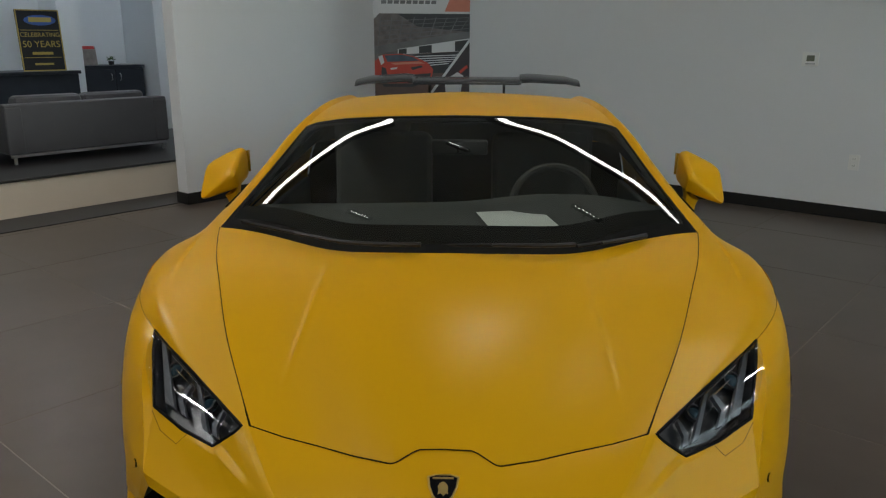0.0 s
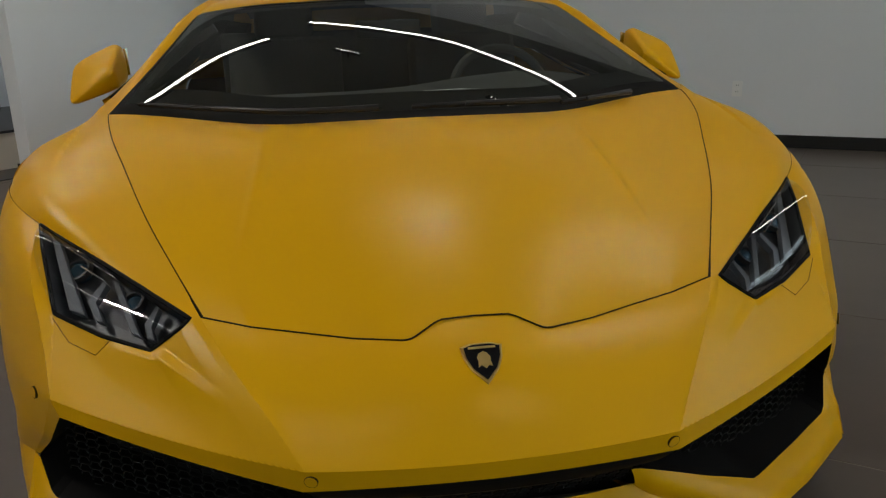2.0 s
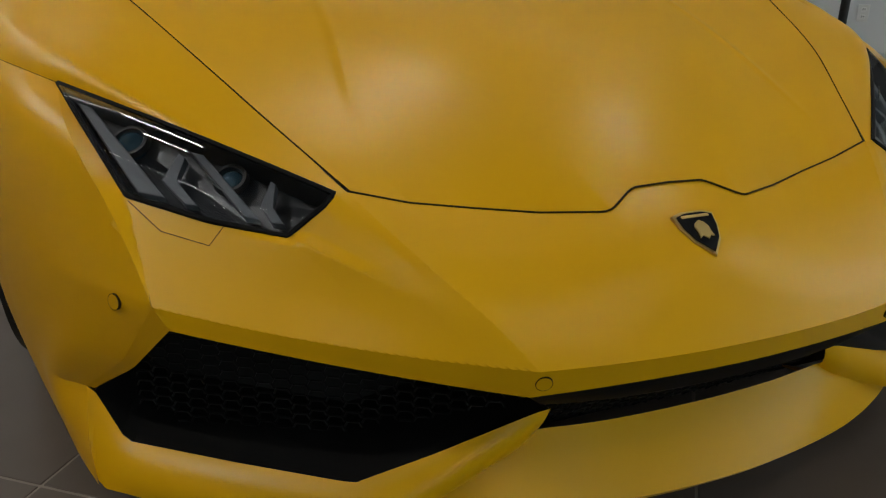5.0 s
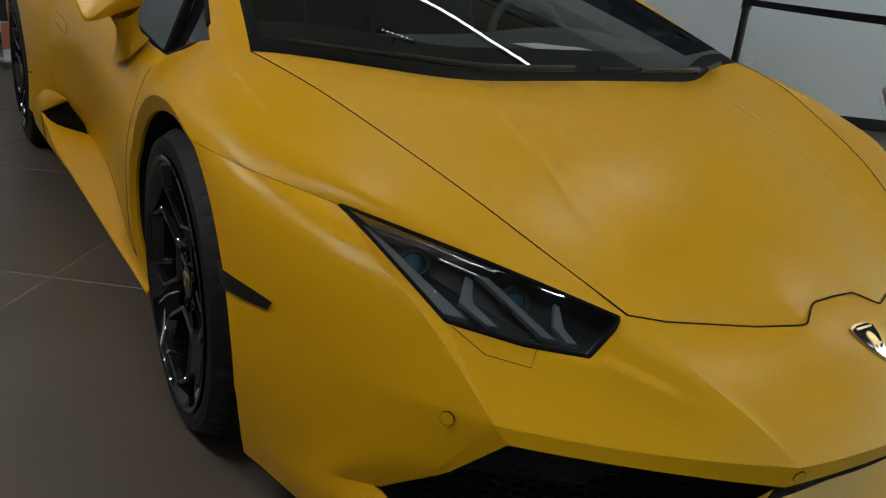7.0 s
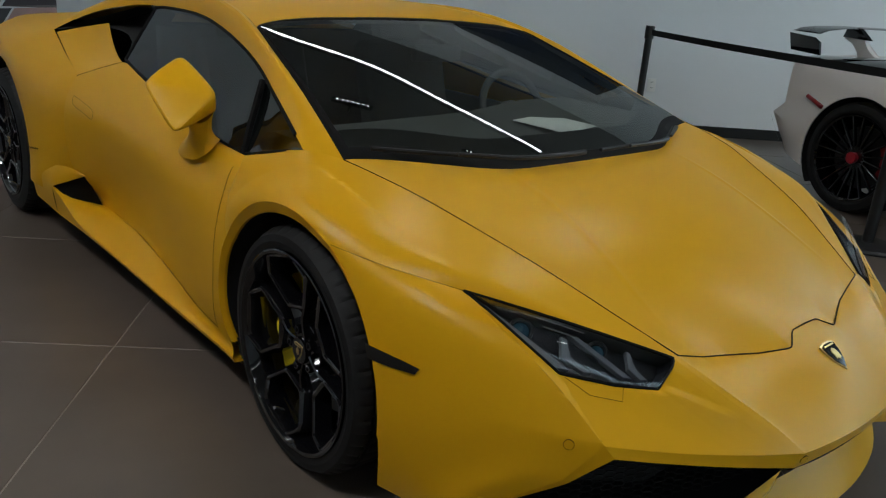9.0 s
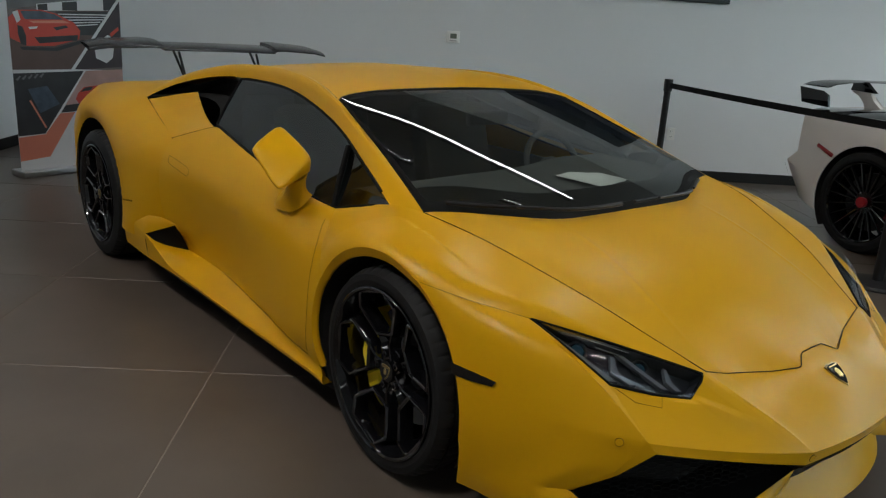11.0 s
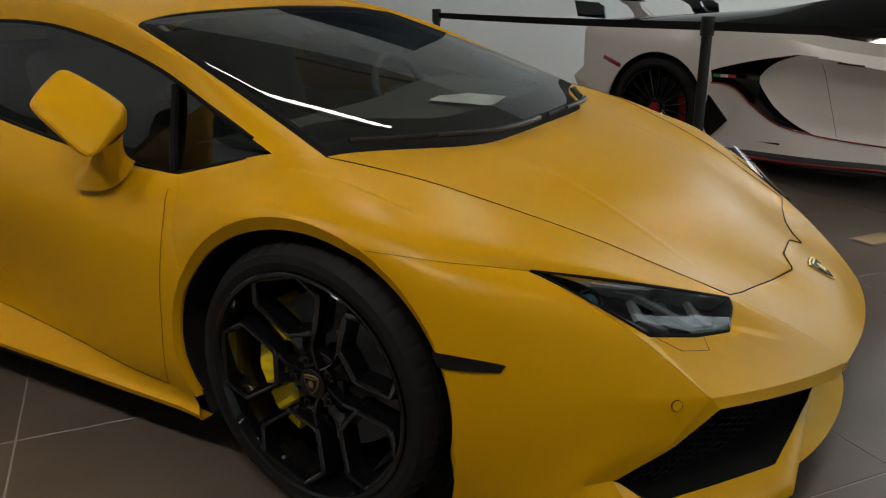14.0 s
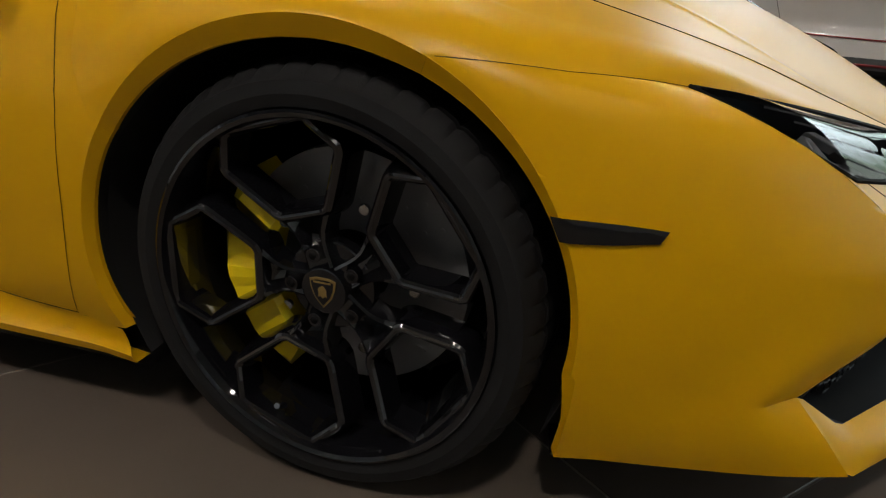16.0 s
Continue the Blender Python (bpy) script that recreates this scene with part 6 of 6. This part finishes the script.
print_piece("photo_detail", spot([(395, 372), (470, 326), (505, 346), (490, 440), (455, 465), (402, 440)]), B_WHITE, 5)
print_piece("photo_detail", spot([(480, 320), (525, 285), (530, 300), (488, 335)]), B_RED, 5)
print_piece("coral_corner", [(0.66, 1.64), (0.90, 1.64), (0.90, 2.0), (0.82, 2.0)], B_CORAL, 0)
for k in range(9):
    print_piece("title_bar", [(0.07 + 0.058 * k, 1.705), (0.115 + 0.058 * k, 1.705), (0.118 + 0.058 * k, 1.735), (0.073 + 0.058 * k, 1.735)], B_GREY, 0)
print_piece("lower_photo", spot([(0, 512), (335, 503), (125, 800), (0, 805)]), B_DARK, 0)
print_piece("lower_photo", spot([(60, 585), (150, 572), (205, 660), (110, 700)]), B_BLUE, 1)
for k in range(5):
    print_piece("photo_shine", spot([(10 + 27 * k, 540 - 3 * k), (28 + 27 * k, 522 - 3 * k), (34 + 27 * k, 526 - 3 * k), (18 + 27 * k, 546 - 3 * k)]), B_GREY, 1)
print_piece("photo_shine", spot([(62, 640), (70, 636), (135, 770), (128, 774)]), B_CORAL, 2)
print_piece("sunset_photo", spot([(345, 503), (540, 495), (540, 690), (208, 703)]), B_SKY, 0)
print_piece("sunset_road", spot([(232, 668), (540, 640), (540, 690), (208, 703)]), B_DARK, 1)
print_piece("printed_car", spot([(285, 640), (300, 610), (330, 582), (400, 575), (470, 585), (480, 640), (420, 660), (300, 662)]), B_RED, 2)
print_piece("printed_window", spot([(310, 605), (335, 584), (378, 580), (365, 598)]), B_DARK, 3)
print_piece("coral_patch", spot([(205, 706), (278, 703), (140, 914), (0, 926), (0, 812), (126, 803)]), B_CORAL, 0)


text_part("EVE", 0.075, B_BLUE, banner, Matrix.Translation((0.545, -0.0030, 0.408)) @ pose(0, 0, 0, 90, 0, 0))
text_part("AN", 0.075, B_BLUE, banner, Matrix.Translation((0.545, -0.0030, 0.345)) @ pose(0, 0, 0, 90, 0, 0))

# cover plate let into the floor
plate = tagged(new("floor_plate"), "tan rectangular cover plate on the dark floor", "floor plate")
plate.matrix_world = pose(1.955, -1.085, 0.001, 0, 0, -35)
part("plate", box_bm(0.22, 0.11, 0.006, (0, 0, 0.003), 0.002), material("tan_plate", (0.36, 0.26, 0.13), 0.5, vary=0.15, scale=20), plate, "", False)
part("rim", box_bm(0.235, 0.125, 0.003, (0, 0, 0.0015), 0.001), STEEL, plate, "", False)
# ---- the white sports car; its near side is at x = 0, the rear axle at y = 0, the nose towards -y ----
WPAINT = material("pearl_white_paint", (0.74, 0.70, 0.67), 0.28, coat=0.5, vary=0.02)
WRED = material("red_pinstripe", (0.30, 0.012, 0.02), 0.3)
white = tagged(new("white_sports_car"), "pearl white sports car with black and red trim", "car")
white.matrix_world = pose(3.33, 0.38, 0, 0, 0, -19.45)
W_HALF = 1.0


def wgrid(name, grids, mat, label=""):
    """A part of the white car and its mirror image, one mesh where they meet in the middle."""
    sides = [bmesh.new(), bmesh.new()]
    for g in grids:
        grid_bm(g, sides[0])
        g2 = g.copy()
        g2[:, :, 0] = 2 * W_HALF - g2[:, :, 0]
        b2 = grid_bm(g2, bmesh.new())
        bmesh.ops.reverse_faces(b2, faces=b2.faces)
        merge(sides[1], b2)
    if max(g[:, :, 0].max() for g in grids) > W_HALF - 0.02:
        merge(sides[0], sides.pop())
    for bm in sides:
        bmesh.ops.remove_doubles(bm, verts=bm.verts, dist=0.0006)
        out = part(name, bm, mat, white, label)
    return out


# side: shoulder, upper side, waist, lower side, sill (front to tail)
W_TOP = [(0.20, -3.3, 0.70), (0.13, -2.7, 0.78), (0.12, -2.0, 0.74), (0.10, -1.46, 0.765), (0.08, -1.1, 0.805), (0.06, -0.72, 0.878), (0.05, -0.33, 0.908), (0.06, 0.09, 0.902), (0.07, 0.67, 0.882)]
W_SILL = [(0.16, -3.3, 0.16), (0.04, -2.7, 0.18), (0.02, -2.0, 0.185), (0.01, -1.46, 0.185), (0.0, -1.18, 0.172), (0.0, -0.9, 0.165), (0.0, -0.60, 0.16), (0.0, -0.45, 0.16)]
W_SWEEP = [(0.10, -3.3, 0.60), (0.03, -2.7, 0.68), (0.045, -2.0, 0.66), (0.045, -1.46, 0.70), (0.035, -0.991, 0.763), (0.03, -0.86, 0.746), (0.02, -0.708, 0.718), (0.01, -0.549, 0.679), (0.0, -0.42, 0.64)]
W_STRIPE = [(0.14, -3.3, 0.25), (0.03, -2.7, 0.285), (0.05, -2.0, 0.275), (0.05, -1.46, 0.280), (0.045, -1.168, 0.291), (0.035, -1.0, 0.312), (0.02, -0.876, 0.344), (0.0, -0.722, 0.444), (0.0, -0.592, 0.540), (0.0, -0.43, 0.557)]
W_SCALLOP = curve([(0.035, -0.991, 0.763), (0.05, -0.847, 0.718), (0.06, -0.767, 0.667), (0.065, -0.722, 0.599), (0.07, -0.767, 0.519), (0.065, -0.847, 0.434), (0.06, -0.96, 0.361), (0.05, -1.084, 0.310), (0.045, -1.168, 0.291)], 24)
wgrid("shoulder", [loft([W_TOP[:7], W_SWEEP], 50, 10)], WPAINT)
door_panel = coons(curve(W_SWEEP[:5], 40), curve(W_STRIPE[:5], 40), poly([W_SWEEP[0], W_STRIPE[0]], 24), W_SCALLOP, 0.0)
hollow = np.sin(np.pi * np.linspace(0, 1, 40))[:, None] ** 0.6 * np.sin(np.pi * np.linspace(0, 1, 24))[None]
door_panel[:, :, 0] += 0.045 * hollow
wgrid("door", [door_panel], WPAINT)
wgrid("lower_side", [loft([W_STRIPE, W_SILL], 50, 8)], WPAINT)
# black duct behind the door's scalloped edge
duct = loft([[(x + 0.012, y, z) for x, y, z in W_SWEEP[4:]], [(0.16, -0.95, 0.52), (0.15, -0.80, 0.58), (0.11, -0.65, 0.60), (0.04, -0.42, 0.60)], [(x + 0.012, y, z) for x, y, z in W_STRIPE[4:]]], 30, 10)
wgrid("side_duct", [duct], GLOSSBLACK, "glossy black side air duct")
# rear quarter round the arch
wa = np.radians(np.linspace(200, -20, 40))
W_ARCH = np.stack([np.full(40, -0.004), -0.01 + 0.385 * np.cos(wa), 0.352 + 0.385 * np.sin(wa)], 1)
W_OUT = poly([(0.0, -0.44, 0.20), (0.0, -0.44, 0.565), (0.0, -0.42, 0.66), (0.02, -0.40, 0.80), (0.05, -0.33, 0.908), (0.06, 0.09, 0.902), (0.07, 0.67, 0.882), (0.05, 0.655, 0.77), (0.04, 0.645, 0.60), (0.05, 0.745, 0.52), (0.07, 0.71, 0.44), (0.08, 0.58, 0.26)], 40)
w_mid = (W_ARCH + W_OUT) / 2
w_mid[:, 0] -= 0.012
wgrid("rear_quarter", [loft([W_OUT, w_mid, W_ARCH], 40, 10)], WPAINT)
# roof, glass, deck, nose
W_ROOF = [(0.45, -3.0, 0.78), (0.42, -2.3, 0.90), (0.36, -1.9, 1.04), (0.36, -1.41, 1.085), (0.36, -1.0, 1.075), (0.34, -0.60, 1.01), (0.34, -0.2, 0.985), (0.36, 0.67, 0.93)]
W_MIDL = [(1.0, -3.0, 0.80), (1.0, -2.3, 0.93), (1.0, -1.9, 1.09), (1.0, -1.41, 1.136), (1.0, -1.0, 1.12), (1.0, -0.60, 1.05), (1.0, -0.2, 1.0), (1.0, 0.67, 0.94)]
W_BELT = [(0.18, -3.0, 0.76), (0.13, -2.3, 0.775), (0.12, -1.9, 0.80), (0.11, -1.46, 0.83), (0.10, -1.1, 0.87), (0.08, -0.72, 0.915), (0.06, -0.33, 0.925), (0.07, 0.67, 0.888)]
wgrid("roof", [loft([W_ROOF[2:], W_MIDL[2:]], 40, 8)], GLOSSBLACK, "gloss black roof and engine cover")
wgrid("side_glass", [loft([W_BELT, [(x * 0.5 + y[0] * 0.5 - 0.02, y[1], (z + y[2]) / 2 + 0.012) for (x, _, z), y in zip(W_ROOF, W_BELT)], W_ROOF], 40, 8)], GLOSSBLACK, "dark side glass and deck")
wgrid("windscreen", [loft([W_ROOF[:3], W_MIDL[:3]], 20, 8)], GLOSSBLACK, "dark windscreen")
wgrid("shoulder_trim", [loft([W_TOP, [(0.09, -3.1, 0.74), (0.13, -2.7, 0.79), (0.12, -2.0, 0.775), (0.11, -1.46, 0.83), (0.10, -1.1, 0.87), (0.08, -0.72, 0.915), (0.06, -0.33, 0.925), (0.065, 0.09, 0.91), (0.07, 0.67, 0.888)]], 40, 3)], WPAINT)
wgrid("front_end", [loft([[(0.20, -3.3, 0.70), (0.5, -3.55, 0.66), (1.0, -3.65, 0.64)], [(0.13, -2.7, 0.78), (0.5, -2.9, 0.80), (1.0, -3.0, 0.80)]], 20, 8), loft([[(0.20, -3.3, 0.70), (0.5, -3.55, 0.66), (1.0, -3.65, 0.64)], [(0.14, -3.3, 0.2), (0.5, -3.75, 0.2), (1.0, -3.85, 0.2)]], 20, 6)], WPAINT)
w_tail = [[(0.07, 0.67, 0.882), (0.4, 0.66, 0.93), (1.0, 0.68, 0.94)], [(0.04, 0.645, 0.60), (0.4, 0.74, 0.62), (1.0, 0.78, 0.62)], [(0.05, 0.745, 0.52), (0.4, 0.86, 0.50), (1.0, 0.90, 0.50)], [(0.08, 0.58, 0.26), (0.4, 0.84, 0.25), (1.0, 0.88, 0.25)]]
for a, b in zip(w_tail, w_tail[1:]):
    wgrid("tail", [loft([a, b], 20, 5)], WPAINT)
wgrid("rear_valance", [loft([[(0.045, 0.757, 0.50), (0.062, 0.60, 0.26)], [(0.030, 0.720, 0.47), (0.045, 0.55, 0.22)], [(0.020, 0.640, 0.38), (0.02, 0.48, 0.16)]], 8, 8)], BLACK)
# sill with red line, pinstripe, reflector, flag, handles
wgrid("side_sill", [loft([[(0.005, -0.45, 0.165), (0.005, -1.18, 0.175), (0.012, -1.6, 0.19), (0.03, -2.6, 0.185)], [(-0.02, -0.45, 0.12), (-0.02, -1.18, 0.11), (-0.015, -1.6, 0.12), (0.0, -2.6, 0.12)], [(0.12, -0.45, 0.075), (0.12, -1.18, 0.075), (0.12, -1.6, 0.075), (0.14, -2.6, 0.08)]], 30, 8)], BLACK)
for pts, r in (([(-0.022, -0.45, 0.152), (-0.02, -0.815, 0.126), (-0.022, -1.2, 0.135), (-0.02, -1.56, 0.158), (0.0, -2.6, 0.15)], 0.007), ([(x - 0.003, y, z + 0.004) for x, y, z in W_STRIPE[1:]], 0.005)):
    part("pinstripe", tube_bm(curve(pts, 40), r, None, 6), WRED, white, "thin red stripe")
part("side_reflector", tube_bm([(0.012, 0.435, 0.679), (-0.006, 0.282, 0.627)], 0.015, None, 6), WRED, white, "red side reflector")
for k, c in enumerate(((0.02, 0.25, 0.06), (0.6, 0.6, 0.6), (0.5, 0.03, 0.03))):
    part("flag_stripe", box_bm(0.006, 0.050, 0.018, (-0.004, -0.47 - 0.052 * k, 0.612), 0.001), material("flag_%s" % ("green", "white", "red")[k], c, 0.4), white, "", False)
for y0, y1, z0, z1, x in ((-1.19, -1.34, 0.728, 0.718, 0.042), (-0.737, -0.93, 0.225, 0.225, 0.006)):
    part("vent_slot", tube_bm([(x, y0, z0), (x + 0.002, y1, z1)], 0.006, None, 6), SEAM, white)
part("door_gap", tube_bm([(0.044, -1.09, 0.745), (0.068, -1.12, 0.66), (0.087, -1.17, 0.48), (0.052, -1.243, 0.305)], 0.0015, None, 5), SEAM, white)
part("arch_panel", prism_bm([(-0.426, 0.49), (-0.577, 0.334), (-0.458, 0.207), (-0.40, 0.30)], 0.012, m=Matrix(((0, 0, 1, -0.014), (1, 0, 0, 0), (0, 1, 0, 0), (0, 0, 0, 1)))), GLOSSBLACK, white, "", False)
# wing with endplate
ww = new("rear_wing")
ww.parent = white
part("wing_blade", grid_bm(np.array([foil(x, y, z, 0.25, 0.009, 0.02) for x, y, z in ((0.20, 0.62, 1.075), (0.26, 0.61, 1.098), (0.38, 0.60, 1.115), (0.60, 0.59, 1.124), (1.0, 0.59, 1.126), (1.40, 0.59, 1.124), (1.62, 0.60, 1.115), (1.74, 0.61, 1.098), (1.80, 0.62, 1.075))])), CARBON, ww, "dark carbon wing blade")
ACROSS = lambda x: Matrix(((0, 0, 1, x), (1, 0, 0, 0), (0, 1, 0, 0), (0, 0, 0, 1)))
for x in (0.185, 1.79):
    part("endplate", prism_bm([(0.58, 0.935), (0.84, 0.950), (0.88, 1.065), (0.66, 1.050), (0.60, 1.02)], 0.018, m=ACROSS(x), bevel=0.002), GLOSSBLACK, ww, "glossy black endplate", False)
for x in (0.53, 1.38):
    part("wing_support", prism_bm([(0.36, 0.93), (0.56, 0.925), (0.58, 0.97), (0.63, 1.02), (0.72, 1.06), (0.54, 1.055), (0.50, 1.0), (0.44, 0.955)], 0.04, m=ACROSS(x), bevel=0.008), WPAINT if x < 1 else GLOSSBLACK, ww, "", False)
    part("support_cap", prism_bm([(0.50, 1.052), (0.72, 1.062), (0.70, 1.128), (0.60, 1.128)], 0.044, m=ACROSS(x - 0.002), bevel=0.006), GLOSSBLACK, ww, "glossy black cap", False)


def white_wheel(y):
    ob = new("wheel")
    ob.parent = white
    ob["label"] = "black many-spoke wheel with a red centre nut"
    part("tyre", lathe_bm([(0.02, 0.27), (0.0, 0.285), (-0.003, 0.30), (0.004, 0.335), (0.03, 0.352), (0.30, 0.352), (0.33, 0.28)], 72), RUBBER, ob)
    part("rim", lathe_bm([(0.01, 0.275), (0.002, 0.272), (0.01, 0.262), (0.06, 0.255), (0.26, 0.25)], 64), GLOSSBLACK, ob)
    for k in range(20):
        a = 2 * math.pi * k / 20
        bm = bmesh.new()
        bar_bm(bm, (0.05 * math.cos(a), 0.05 * math.sin(a)), (0.262 * math.cos(a + 0.10), 0.262 * math.sin(a + 0.10)), 0.016, 0.012, 0.045, 0.012, 0.025, 0.4)
        part("spoke", bm, GLOSSBLACK, ob, "", False)
    part("hub", cyl_bm(0.075, 0.07, 0.03, (0.06, 0, 0), "x", 32), GLOSSBLACK, ob)
    part("centre_nut", cyl_bm(0.038, 0.034, 0.04, (0.035, 0, 0), "x", 24, None, 0.004), WRED, ob, "red round centre nut")
    part("brake_disc", lathe_bm([(0.11, 0.08), (0.106, 0.20), (0.13, 0.20), (0.13, 0.08)], 48), BLACK, ob)
    cal = bmesh.new()
    for k in range(7):
        a = radians(-26 + k * 9)
        box_bm(0.06, 0.06, 0.034, (0.10, -math.cos(a) * 0.20, math.sin(a) * 0.20), 0.006, 2, cal, pose(0, 0, 0, -math.degrees(a), 0, 0))
    part("brake_caliper", cal, WRED, ob, "red brake caliper")
    ob.matrix_basis = pose(0.005, y, 0.352)
    return ob


w1 = white_wheel(0.0)
copy_thing(w1, pose(0.02, -2.70, 0.352))
copy_thing(w1, pose(2 * W_HALF - 0.005, 0.0, 0.352, 0, 0, 180))
copy_thing(w1, pose(2 * W_HALF - 0.02, -2.70, 0.352, 0, 0, 180))
well = lathe_bm([(0.0, 0.384), (0.36, 0.39), (0.36, 0.02)], 40)
bmesh.ops.translate(well, vec=(0.004, -0.01, 0.352), verts=well.verts)
bmesh.ops.bisect_plane(well, geom=well.verts[:] + well.edges[:] + well.faces[:], plane_co=(0, 0, 0.12), plane_no=(0, 0, -1), clear_outer=True)
part("wheel_well", well, WELL, white)
part("floor_pan", box_bm(1.7, 2.0, 0.04, (1.0, -1.4, 0.10)), WELL, white, "", False)
# ---- floor tiles ----
floor = setting("floor", box_bm(EAST_X + 10.4, WALL_Y - SOUTH_Y + 0.3, 0.10, ((EAST_X - 10.0) / 2, (WALL_Y + SOUTH_Y) / 2, -0.0514)), GROUT, "dark brown-grey porcelain tile floor with pale joints", "floor")
T = 1.015
tile_bm = box_bm(T - 0.0045, T - 0.0045, 0.012, (0, 0, -0.006), 0.0012, 1)
tile_mesh = bpy.data.meshes.new("tile")
tile_bm.to_mesh(tile_mesh)
tile_bm.free()
tile_mesh.materials.append(TILE)
for i in range(-6, 8):
    for j in range(-7, 5):
        x, y = -1.414 + T * (i + 0.5), 0.029 + T * (j + 0.5)
        if x - T / 2 < -7.6 or x + T / 2 > EAST_X + 0.4 or y - T / 2 < SOUTH_Y - 0.3 or y + T / 2 > WALL_Y + 0.3:
            continue
        t = new("tile", tile_mesh)
        t.parent = floor
        t.location = (x, y, 0)
